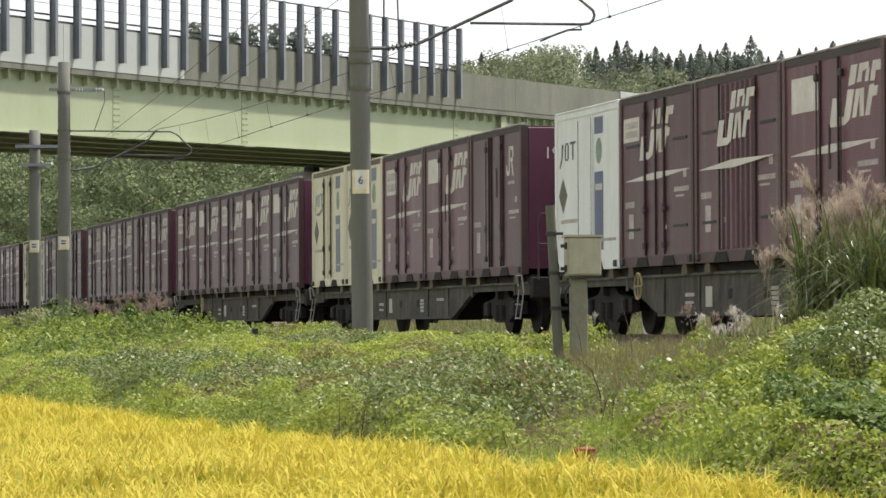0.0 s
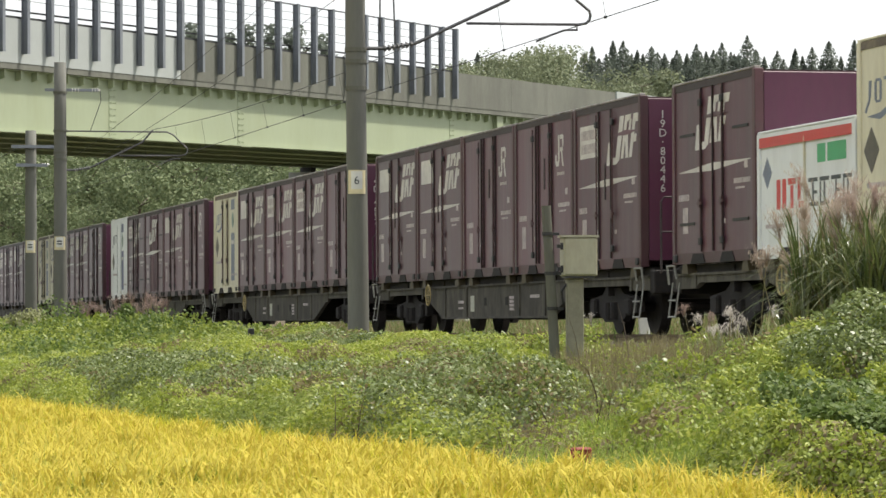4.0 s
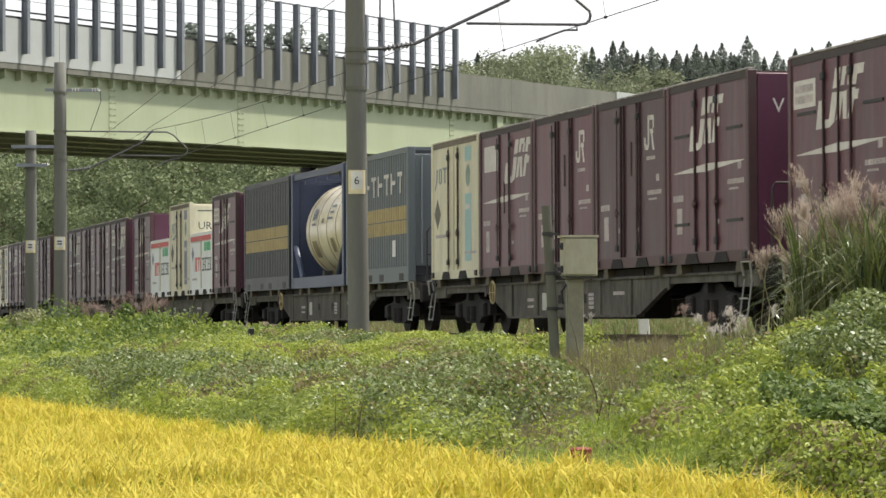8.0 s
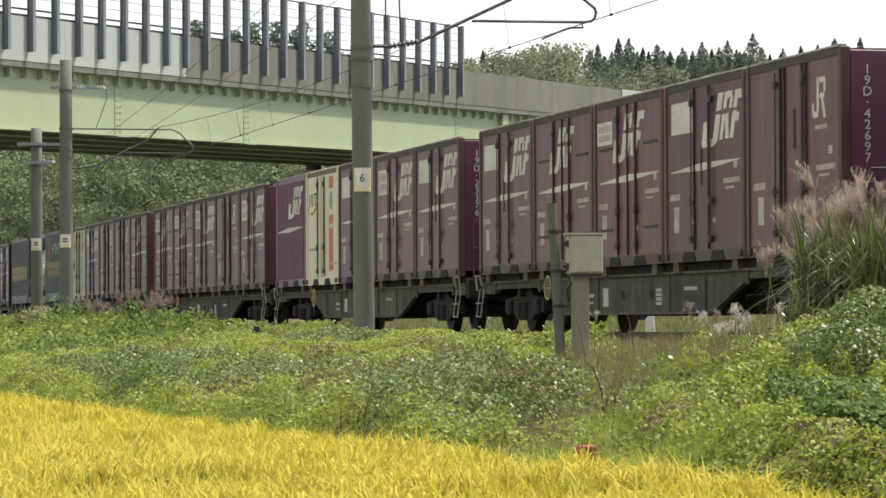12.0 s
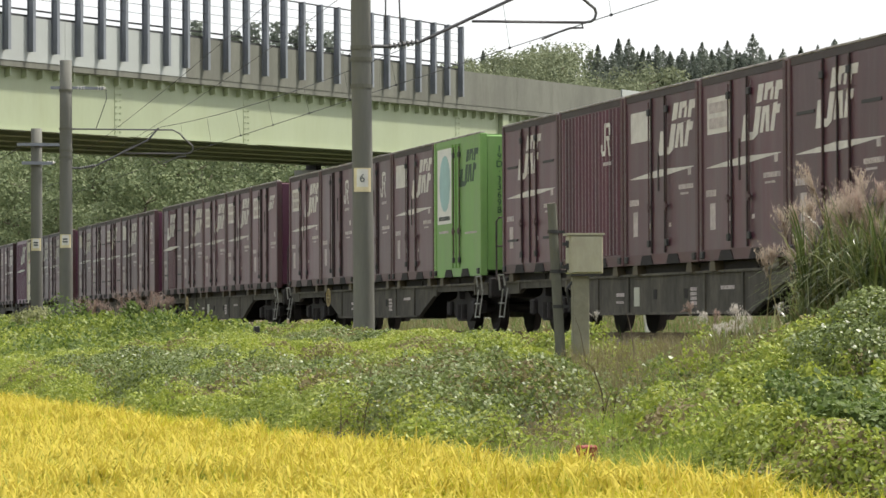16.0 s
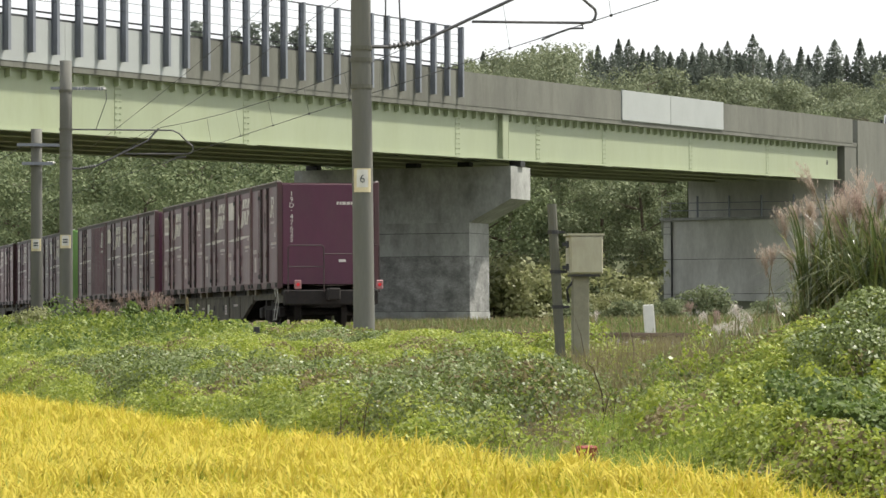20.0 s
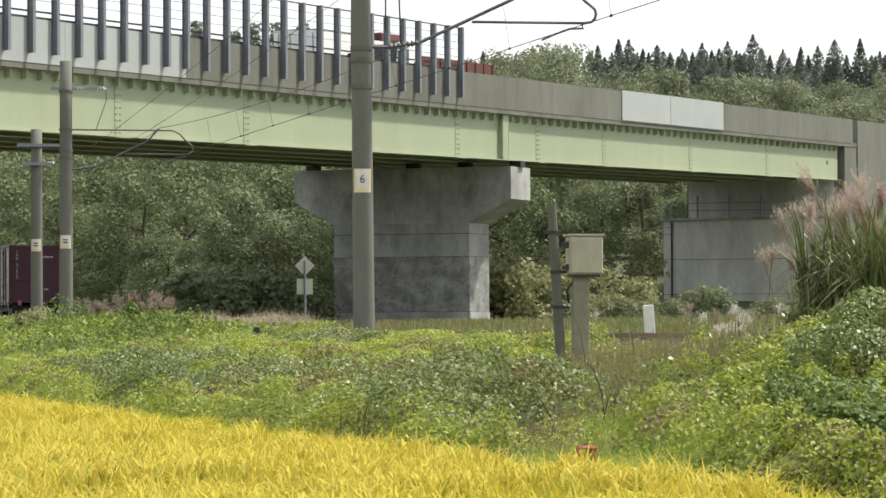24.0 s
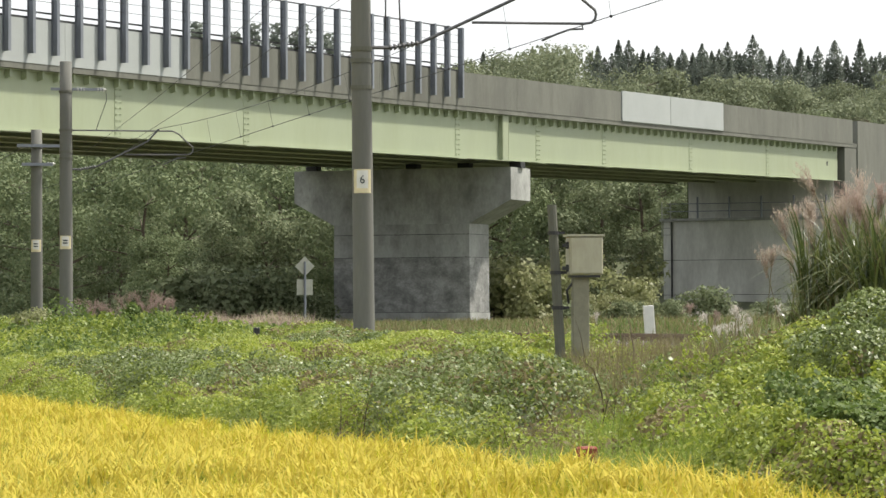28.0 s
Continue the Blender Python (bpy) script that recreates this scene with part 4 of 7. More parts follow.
def small_print(t, rng, material=None, hi=True):
    m = material or MARK_FADED
    o = text_rows(X(0.07), X(0.2), 0.86, 0.98, 1, rng)
    o += text_rows(X(0.74), X(0.93), 1.02, 1.11, 1, rng) + text_rows(X(0.76), X(0.87), 0.95, 0.99, 1, rng)
    o += [rect(X(0.86), X(0.9), 1.22, 1.32)]
    flat(t, o, m, -1.2035, "small_print")
    for q in (rect(X(0.12), X(0.185), 0.42, 0.78), rect(X(0.335), X(0.36), 0.52, 0.6), rect(X(0.61), X(0.64), 0.52, 0.58)):
        flat(t, [q], MARK_FADED, -1.2035, "placard")


def end_number(t, text, material=None):
    if not text:
        return
    if text[0] == "=":
        words(text[1:], 0.27, material or MARK, t, pose(L / 2 - 0.004, -0.55, 2.02, 90, 0, 90), "end_code")
        return
    body = "\n".join(text)
    words(body, 0.168, material or MARK, t, pose(L / 2 - 0.004, -0.88, 1.68, 90, 0, 90), "end_number", 0.80)


def end_fittings(t):
    x = L / 2
    for a, b in ((0.2, 0.25), (0.27, 0.32), (0.34, 0.42), (0.44, 0.52), (0.54, 0.62)):
        part("end_print", cube(x - 0.01, x - 0.004, a, b, 1.97, 2.04), MARK, t)
    part("end_label", cube(x - 0.01, x - 0.004, 0.25, 0.42, 0.62, 0.68), MARK, t)


def freight_box(kind, number=""):
    """One twelve-foot container of the given kind."""
    rng = random.Random(hash_of(kind))
    looks = {
        "D": "weathered wine-red container with a pale square and large emblem",
        "K": "weathered wine-red container with a white text panel and large emblem",
        "R": "plain wine-red container with a small white emblem",
        "F": "wine-red ventilated container with a large central emblem",
        "E": "wine-red ventilated container with small text panel and emblem",
        "C": "wine-red container with a ribbed middle and pale emblem",
        "B": "wine-red container ribbed from end to end",
        "P": "fresh purple ribbed container with pale emblem and stripe",
        "J": "wine-red container with a white text panel and small emblem",
        "W": "cream refrigerated container with a dark stripe",
        "A": "white refrigerated container with a blue stripe",
        "O": "cream refrigerated container with a rust-orange stripe",
        "Y": "dirty cream container with faded teal stripe",
        "G": "bright green container with a round pale picture panel",
        "N": "low white open-top container with red lettering band",
    }
    t = thing("freight_container", looks[kind], "container", "containers on the train")
    if kind in "DKRFECBPJ":
        skin, frm = (PURPLE, PURPLE) if kind == "P" else (WINE, WINE_FRAME)
        shell(t, skin, frm, PURPLE if kind == "P" else WINE_END)
    if kind in "DK":
        seams(t, (0.385, 0.565), WINE_DARK)
        part("door_gap", cube(X(0.462), X(0.478), -1.21, -1.2, 1.05, 1.6), WINE_DARK, t)
        latches(t, (0.36, 0.6))
    if kind in "RJ":
        seams(t, (0.375, 0.6), WINE_DARK, w=0.028)
        seams(t, (0.42, 0.645), WINE_DARK, w=0.02)
        part("door_gap", cube(X(0.505), X(0.525), -1.21, -1.2, 1.35, 1.85), WINE_DARK, t)
        latches(t, (0.33, 0.62))
    if kind in "FE":
        seams(t, (0.36, 0.5, 0.62), WINE_DARK, w=0.026)
        latches(t, (0.36, 0.62))
        for x, z in ((0.18, 1.78), (0.82, 1.78), (0.18, 0.55), (0.82, 0.55)):
            part("vent_slot", cube(X(x - 0.09), X(x + 0.09), -1.212, -1.195, z - 0.02, z + 0.02), DARK_STEEL, t)
    if kind in "C":
        seams(t, (0.3, 0.72), WINE_DARK, w=0.03)
        corrugate(t, X(0.31), X(0.71), WINE, 7)
        for x, z in ((0.17, 1.78), (0.85, 1.78), (0.17, 0.55), (0.85, 0.55)):
            part("vent_slot", cube(X(x - 0.08), X(x + 0.08), -1.212, -1.195, z - 0.02, z + 0.02), DARK_STEEL, t)
    if kind in "BP":
        corrugate(t, X(0.05), X(0.95), WINE if kind == "B" else PURPLE, 17)
    mk = -1.24 if kind in "BPC" else -1.2035
    if kind == "D":
        flat(t, [rect(X(0.09), X(0.365), 1.80, 2.24)], MARK, -1.2035, "pale_square")
    if kind in "KE" or kind == "J":
        x0, x1, z0, z1 = (0.09, 0.36, 1.72, 2.22) if kind != "E" else (0.05, 0.27, 1.85, 2.2)
        flat(t, [rect(X(x0), X(x1), z0, z1)], MARK, -1.2035, "text_panel")
        flat(t, text_rows(X(x0 + 0.02), X(x1 - 0.02), z0 + 0.04, z1 - 0.04, 2, rng, 0.3), MARK_FADED, -1.2065, "panel_text")
    spots = {"D": (0.50, 0.965), "K": (0.52, 0.965), "F": (0.3, 0.68), "E": (0.3, 0.72), "C": (0.32, 0.72), "P": (0.48, 0.93), "J": (0.62, 0.88)}
    if kind in spots:
        a, b = spots[kind]
        z0, z1 = (1.54, 2.26) if kind != "J" else (1.85, 2.2)
        lg = flat(t, big_logo(X(a), X(b), z0, z1), MARK, mk, "emblem", "pale slanted emblem")
        flat(t, logo_slit(X(a), X(b), z0, z1), WINE, mk - 0.004, "emblem_slit")
    if kind in "RB":
        flat(t, small_logo(X(0.7), 1.66), MARK, mk, "emblem", "small white emblem")
        flat(t, text_rows(X(0.73), X(0.85), 1.53, 1.6, 1, rng), MARK_FADED, mk, "small_print")
    if kind in "DKFECP":
        for half in lozenge(X(0.08), X(0.93), 1.3):
            flat(t, [half], MARK, mk, "stripe", "pale tapered stripe")
    if kind in "DKRFECJ":
        small_print(t, rng)
    if kind in "WAOY":
        skin = WHITE if kind == "A" else CREAM
        shell(t, skin, skin, skin)
        seams(t, (0.36, 0.48, 0.56) if kind != "A" else (0.6,), skin, w=0.045)
        if kind != "A":
            latches(t, (0.375, 0.575))
        stripe = {"W": SLATE_MARK, "A": BLUE_MARK, "O": ORANGE_MARK, "Y": TEAL_MARK}[kind]
        sx = 0.625 if kind == "A" else 0.705
        for q in (rect(X(sx), X(sx + 0.13), 0.3, 1.5), rect(X(sx), X(sx + 0.13), 2.08, 2.34)):
            flat(t, [q], stripe, -1.2035, "stripe")
        flat(t, [[(X(sx + 0.065) + 0.17 * math.cos(k * 0.52), 1.82 + 0.2 * math.sin(k * 0.52)) for k in range(12)]], EMBLEM_MARK, -1.2035, "round_emblem")
        flat(t, text_rows(X(sx + 0.015), X(sx + 0.115), 1.2, 1.33, 1, rng), MARK, -1.2065, "stripe_text")
        flat(t, [[(X(0.06), 1.66), (X(0.075), 1.64), (X(0.115), 1.8), (X(0.125), 2.02), (X(0.10), 2.02), (X(0.095), 1.8)], rect(X(0.15), X(0.17), 1.78, 2.0), rect(X(0.195), X(0.215), 1.78, 2.0), rect(X(0.16), X(0.205), 1.75, 1.78), rect(X(0.16), X(0.205), 2.0, 2.03), rect(X(0.235), X(0.325), 2.0, 2.04), rect(X(0.27), X(0.292), 1.75, 2.0)], SLATE_MARK if kind in "WY" else DARK_MARK, -1.2035, "emblem", "dark lettering-like emblem")
        if kind != "O":
            flat(t, [[(X(0.05), 1.2), (X(0.12), 0.92), (X(0.19), 1.2), (X(0.12), 1.48)]], DARK_DIAMOND, -1.2035, "diamond")
        else:
            flat(t, [[(X(0.08), 1.60), (X(0.2), 1.55), (X(0.31), 1.66), (X(0.335), 1.9), (X(0.29), 1.72), (X(0.2), 1.63)]], ORANGE_MARK, -1.2035, "swoosh")
        if kind == "W":
            flat(t, [[(X(0.08), 1.60), (X(0.2), 1.55), (X(0.31), 1.66), (X(0.335), 1.9), (X(0.29), 1.72), (X(0.2), 1.63)]], SLATE_MARK, -1.2035, "swoosh")
        flat(t, text_rows(X(0.08), X(0.35), 0.75, 0.83, 1, rng) + text_rows(X(0.7), X(0.95), 0.42, 0.48, 1, rng), MARK_FADED, -1.2045, "small_print")
        if kind == "W":
            words("UR19A-19", 0.3, DARK_MARK, t, pose(L / 2 - 0.004, -0.35, 1.88, 90, 0, 90), "end_code")
            part("end_code_line", cube(L / 2 - 0.007, L / 2 - 0.004, -1.0, 1.0, 2.28, 2.31), DARK_MARK, t)
        for f in (0.03, 0.62, 0.96):
            part("panel_rib", cube(X(f) - 0.012, X(f) + 0.012, -1.21, -1.2, 0.18, 2.36), skin, t)
        for f in (0.355, 0.56):
            part("door_seal", cube(X(f) + 0.03, X(f) + 0.042, -1.207, -1.2, 0.2, 2.34), DARK_STEEL, t)
    if kind == "G":
        shell(t, GREEN, GREEN, GREEN)
        seams(t, (0.4, 0.47, 0.54), GREEN, w=0.03)
        latches(t, (0.44, 0.56))
        flat(t, [rect(X(0.06), X(0.37), 0.98, 2.36)], SIGN_WHITE, -1.2035, "picture_panel")
        flat(t, [[(X(0.225) + 0.44 * math.cos(k * 0.4), 1.72 + 0.52 * math.sin(k * 0.4)) for k in range(15)]], TEAL_MARK, -1.2065, "round_picture")
        flat(t, text_rows(X(0.09), X(0.34), 1.03, 1.13, 1, rng), DARK_MARK, -1.2065, "panel_text")
        flat(t, big_logo(X(0.56), X(0.92), 1.6, 2.26), DARK_GREEN, -1.2035, "emblem")
        flat(t, logo_slit(X(0.56), X(0.92), 1.6, 2.26), GREEN, -1.2075, "emblem_slit")
        flat(t, text_rows(X(0.1), X(0.3), 0.8, 0.86, 1, rng) + text_rows(X(0.65), X(0.9), 0.75, 0.8, 1, rng), MARK_FADED, -1.2035, "small_print")
    if kind == "N":
        shell(t, WHITE, WHITE, WHITE, low=True, h=1.62)
        seams(t, (0.5,), CREAM, 0.16, 1.5, 0.03)
        flat(t, [rect(X(0.03), X(0.97), 1.43, 1.56)], RED_MARK, -1.224, "red_band")
        flat(t, [rect(X(0.62), X(0.7), 1.15, 1.38), rect(X(0.72), X(0.9), 1.15, 1.38)], GREEN_MARK, -1.2035, "green_emblem")
        flat(t, [rect(X(0.2), X(0.24), 0.62, 1.0), rect(X(0.26), X(0.3), 0.62, 1.0), rect(X(0.32), X(0.4), 0.92, 1.0), rect(X(0.345), X(0.375), 0.62, 0.91), rect(X(0.43), X(0.5), 0.62, 0.7), rect(X(0.42), X(0.45), 0.71, 1.0)], RED_MARK, -1.2035, "red_emblem")
        for k in range(4):               # blocky characters of a firm's name
            x0, w = X(0.53) + k * 0.42, 0.34
            flat(t, [rect(x0, x0 + w, 0.92, 0.97), rect(x0, x0 + w, 0.62, 0.67), rect(x0 + w * 0.42, x0 + w * 0.58, 0.675, 0.915)] + ([rect(x0, x0 + 0.05, 0.675, 0.915)] if k % 2 else [rect(x0 + w * 0.62, x0 + w * 0.95, 0.77, 0.81)]), DARK_MARK, -1.2035, "dark_lettering")
        flat(t, [[(X(0.05), 1.1), (X(0.1), 0.9), (X(0.15), 1.1), (X(0.1), 1.3)]], SLATE_MARK, -1.2035, "diamond")
        flat(t, text_rows(X(0.08), X(0.3), 0.38, 0.45, 1, rng), MARK_FADED, -1.2035, "small_print")
    if kind in "DKRFECBPJG":
        end_number(t, number, DARK_GREEN if kind == "G" else None)
        if number and kind != "G":
            end_fittings(t)
    return t


def hash_of(s):
    return sum((i + 1) * ord(c) for i, c in enumerate(s))


L20 = 6.058


def long_box(kind):
    """Twenty-foot ribbed box with a yellow double stripe."""
    dark = kind == "S"
    skin = NAVY if dark else BLUE_GREY
    t = thing("ribbed_container", "dark navy ribbed container with ochre stripes" if dark else "blue-grey ribbed container with ochre stripes", "container", "containers on the train")
    a = L20 / 2
    # Both boxes get navy recesses behind paler ribs: shade put into the colour.
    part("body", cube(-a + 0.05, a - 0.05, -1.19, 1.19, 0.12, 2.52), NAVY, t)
    for sx in (-1, 1):
        for sy in (-1, 1):
            part("corner_post", cube(sx * (a - 0.08) - 0.08, sx * (a - 0.08) + 0.08, sy * 1.15 - 0.075, sy * 1.15 + 0.075, 0, 2.59, bev=0.012), skin, t)
    for z0, z1 in ((0.0, 0.3), (2.48, 2.59)):
        part("side_rail", cube(-a + 0.165, a - 0.165, -1.222, 1.222, z0, z1), skin, t)
    n = 26
    step = (2 * a - 0.4) / n
    bm = prism(bmesh.new(), [(-step * 0.27, 0), (step * 0.27, 0), (step * 0.18, -0.032), (-step * 0.18, -0.032)], 0.305, 2.475, "z")
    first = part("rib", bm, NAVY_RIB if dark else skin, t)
    yb = prism(bmesh.new(), [(-step * 0.28, 0.001), (step * 0.28, 0.001), (step * 0.19, -0.036), (-step * 0.19, -0.036)], 0, 0.26, "z")
    ys = part("painted_rib", yb, YELLOW, t)
    for i in range(n):
        x = -a + 0.2 + (i + 0.5) * step
        if i == 0:
            first.matrix_basis = pose(x, -1.19, 0)
            ys.matrix_basis = pose(x, -1.19, 0.93)
        else:
            again(first, t, pose(x, -1.19, 0))
            again(ys, t, pose(x, -1.19, 0.93))
        again(ys, t, pose(x, -1.19, 1.21))
    for z in (0.93, 1.21):
        flat(t, [rect(-a + 0.17, a - 0.17, z, z + 0.26)], YELLOW, -1.195, "ochre_stripe")
    if not dark:
        word = []
        for k in range(6):
            x = -1.0 + k * 0.62
            word += [rect(x, x + 0.42, 2.05, 2.13), rect(x + 0.2, x + 0.29, 1.72, 2.045)] if k % 2 else [rect(x, x + 0.09, 1.72, 2.13), rect(x + 0.1, x + 0.42, 1.9, 1.98)]
        flat(t, word, MARK, -1.229, "white_lettering")
        flat(t, [rect(-2.5, -1.9, 1.66, 2.05)], DULL_RED, -1.229, "red_emblem")
        flat(t, [rect(1.6, 1.9, 0.5, 0.82)], SIGN_WHITE, -1.229, "white_emblem")
        part("door_frame", cube(-2.65, -1.75, -1.215, -1.19, 1.25, 2.4), BLUE_GREY, t)
    for y in (-0.6, 0.6):
        d = part("end_door", cube(a - 0.05, a - 0.02, y - 0.56, y + 0.56, 0.3, 2.45, bev=0.01), skin, t)
    for y in (-0.95, -0.4, 0.4, 0.95):
        bm = bmesh.new()
        rod(bm, (a, y, 0.35), (a, y, 2.4), 0.02, 0.02, 6)
        part("lock_bar", bm, STEEL_POST, t)
    if not dark:
        words("U C 5 -", 0.26, MARK, t, pose(a - 0.012, -0.3, 2.08, 90, 0, 90), "end_code")
        part("end_print", cube(a - 0.018, a - 0.014, -0.3, -0.02, 1.62, 1.75), MARK, t)
    # Dark blocks in place of the fork openings, their shade painted.
    for x in (-0.55, 0.55, -2.4, 2.4):
        part("fork_pocket", cube(x - 0.2, x + 0.2, -1.226, -1.1, 0.03, 0.17), DARK_STEEL, t)
    return t


def tank_box():
    t = thing("tank_container", "cream tank in a navy steel frame", "tank container", "containers on the train")
    a = L20 / 2
    for sx in (-1, 1):
        for sy in (-1, 1):
            part("corner_post", cube(sx * (a - 0.09) - 0.09, sx * (a - 0.09) + 0.09, sy * 1.14 - 0.08, sy * 1.14 + 0.08, 0, 2.59, bev=0.012), NAVY_FRAME, t)
        for z in (0.0, 2.43):
            part("end_beam", cube(sx * (a - 0.08) - 0.07, sx * (a - 0.08) + 0.07, -1.06, 1.06, z, z + 0.16), NAVY_FRAME, t)
        part("end_panel", cube(sx * (a - 0.1) - 0.015, sx * (a - 0.1) + 0.015, -1.06, 1.06, 0.16, 2.43), NAVY_FRAME, t)
        for sy in (-1, 1):
            bm = bmesh.new()
            rod(bm, (sx * (a - 0.18), sy * 1.14, 0.95), (sx * (a - 1.0), sy * 1.14, 0.22), 0.06, 0.06, 8)
            part("brace", bm, NAVY_FRAME, t)
    for sy in (-1, 1):
        part("bottom_rail", cube(-a + 0.185, a - 0.185, sy * 1.14 - 0.07, sy * 1.14 + 0.07, 0.0, 0.24), NAVY_FRAME, t)
        part("top_rail", cube(-a + 0.185, a - 0.185, sy * 1.14 - 0.05, sy * 1.14 + 0.05, 2.44, 2.58), NAVY_FRAME, t)
    bm = bmesh.new()
    prof = [(-2.62, 0.0), (-2.6, 0.35), (-2.5, 0.68), (-2.3, 0.92), (-2.05, 1.06), (-1.85, 1.09), (1.85, 1.09), (2.05, 1.06), (2.3, 0.92), (2.5, 0.68), (2.6, 0.35), (2.62, 0.0)]
    n = 40
    rings = []
    for x, r in prof:
        rings.append([bm.verts.new((x, r * math.cos(6.28318 * i / n), 1.27 + r * math.sin(6.28318 * i / n))) for i in range(n)] if r else [bm.verts.new((x, 0, 1.27))])
    for p, q in zip(rings, rings[1:]):
        for i in range(n):
            j = (i + 1) % n
            if len(p) == 1:
                bm.faces.new((p[0], q[j], q[i]))
            elif len(q) == 1:
                bm.faces.new((p[i], p[j], q[0]))
            else:
                bm.faces.new((p[i], p[j], q[j], q[i]))
    bmesh.ops.recalc_face_normals(bm, faces=bm.faces)
    tank = part("tank", bm, TANK, t, smooth=True)
    for x in (-1.5, -0.5, 0.5, 1.5):
        b = bmesh.new()
        rod(b, (x - 0.02, 0, 1.27), (x + 0.02, 0, 1.27), 1.097, 1.097, 40)
        part("cladding_band", b, TANK_BAND, tank)
    for x, z, w, h, mt in ((-1.12, 1.62, 0.09, 0.26, SLATE_MARK), (-0.98, 1.62, 0.09, 0.26, SLATE_MARK), (-0.82, 1.62, 0.12, 0.2, SLATE_MARK), (-0.95, 1.4, 0.42, 0.05, SLATE_MARK), (-1.0, 0.85, 0.5, 0.36, TANK_BAND), (0.9, 1.75, 0.5, 0.05, SLATE_MARK), (0.9, 1.62, 0.42, 0.05, SLATE_MARK), (0.85, 1.49, 0.5, 0.05, SLATE_MARK), (0.05, 1.45, 0.25, 0.1, TANK_BAND), (1.0, 0.9, 0.3, 0.3, TANK_BAND)):
        b = bmesh.new()
        vs = []
        for k in range(5):
            zz = z - h / 2 + h * k / 4
            y = -math.sqrt(max(0.01, 1.1 ** 2 - (zz - 1.27) ** 2)) - 0.004
            vs.append((b.verts.new((x - w / 2, y, zz)), b.verts.new((x + w / 2, y, zz))))
        for p, q in zip(vs, vs[1:]):
            b.faces.new((p[0], p[1], q[1], q[0]))
        part("tank_label", b, mt, tank)
    part("walkway", cube(-2.7, 2.7, -0.35, 0.35, 2.44, 2.48), STEEL_POST, t)
    for x in (-2.0, -0.7, 0.6, 1.9):
        part("walkway_bracket", cube(x - 0.04, x + 0.04, -1.09, 1.09, 2.33, 2.43), NAVY_FRAME, t)
    part("valve_box", cube(0.1, 0.3, -1.1, -0.9, 0.2, 0.36), DARK_STEEL, t)
    return t


# ---- wagons ----
WL = 20.4
DECK = 1.0


def container_wagon():
    """Flat container wagon on two bogies, its origin on the rails at mid length."""
    w = thing("container_wagon", "grimy grey flat container wagon on two bogies", "railway wagon", "wagons of the train")
    e = 9.55
    for sy in (-1, 1):
        y0, y1 = sorted((sy * 1.13, sy * 1.05))
        bm = prism(bmesh.new(), [(-e, 0.86), (-e, 0.66), (-8.7, 0.66), (-8.4, 0.74), (-5.6, 0.74), (-5.2, 0.66), (-3.9, 0.29), (3.9, 0.29), (5.2, 0.66), (5.6, 0.74), (8.4, 0.74), (8.7, 0.66), (e, 0.66), (e, 0.86)], y0, y1, "y")
        s = part("side_sill", bm, WAGON, w)
        y0, y1 = sorted((sy * 1.16, sy * 1.03))
        part("sill_flange", cube(-e, e, y0, y1, 0.84, 0.875), WAGON, w)
        # Dark strip in the gap under the boxes; its shade is in the colour.
        part("deck_beam", cube(-e, e, min(sy * 1.0, sy * 1.07), max(sy * 1.0, sy * 1.07), 0.875, 0.99), UNDER, w)
        part("lower_flange", cube(-3.9, 3.9, y0, y1, 0.275, 0.31), WAGON, w)
        f1 = part("rib", cube(-0.035, 0.035, min(sy * 1.13, sy * 1.155), max(sy * 1.13, sy * 1.155), 0.31, 0.835), WAGON, w)
        for k, x in enumerate((-3.6, -1.9, 1.9, 3.6)):
            if k == 0:
                f1.matrix_basis = pose(x, 0, 0)
            else:
                again(f1, w, pose(x, 0, 0))
    flat(w, text_rows(-2.6, -2.15, 0.54, 0.61, 1, random.Random(5)) + text_rows(-2.6, -2.2, 0.44, 0.49, 1, random.Random(6)) + text_rows(1.2, 1.5, 0.4, 0.66, 4, random.Random(7)) + text_rows(2.6, 3.2, 0.6, 0.67, 1, random.Random(8)), MARK_FADED, -1.134, "wagon_print")
    for x in (-0.62, 0.9):
        part("sill_hole", cube(x, x + 0.16, -1.136, -1.125, 0.5, 0.64), UNDER, w)
    part("route_card", cube(-1.62, -1.34, -1.14, -1.131, 0.4, 0.68), SIGN_BACK, w, "pale card holder on the sill")
    for x in (-8.6, -5.5, 5.5, 8.6):
        part("sill_gusset", cube(x - 0.05, x + 0.05, -1.15, -1.13, 0.66, 0.84), WAGON, w)
    part("centre_sill", cube(-9.6, 9.6, -0.25, 0.25, 0.55, 0.97), UNDER, w)
    for x in (-9.5, -7.1, -4.0, -1.4, 1.4, 4.0, 7.1, 9.5):
        part("cross_bearer", cube(x - 0.08, x + 0.08, -1.09, 1.09, 0.6, 0.97), UNDER, w)
    part("brake_tank", rod(bmesh.new(), (-1.0, -0.6, 0.45), (1.0, -0.6, 0.45), 0.2, 0.2, 14), UNDER, w)
    part("equipment_box", cube(2.2, 3.2, -0.95, -0.4, 0.25, 0.7, bev=0.02), UNDER, w)
    lock = part("container_lock", prism(bmesh.new(), [(-0.15, 0.9), (0.15, 0.9), (0.09, 1.06), (-0.09, 1.06)], -1.2, -1.06, "y"), LOCK_YELLOW, w)
    lock.matrix_basis = pose(-8.9, 0, -0.04)
    for k in range(5):
        for dx in (-1.35, 1.35):
            if k == 0 and dx == -1.35:
                continue
            again(lock, w, pose(-7.552 + k * 3.776 + dx, 0, -0.04))
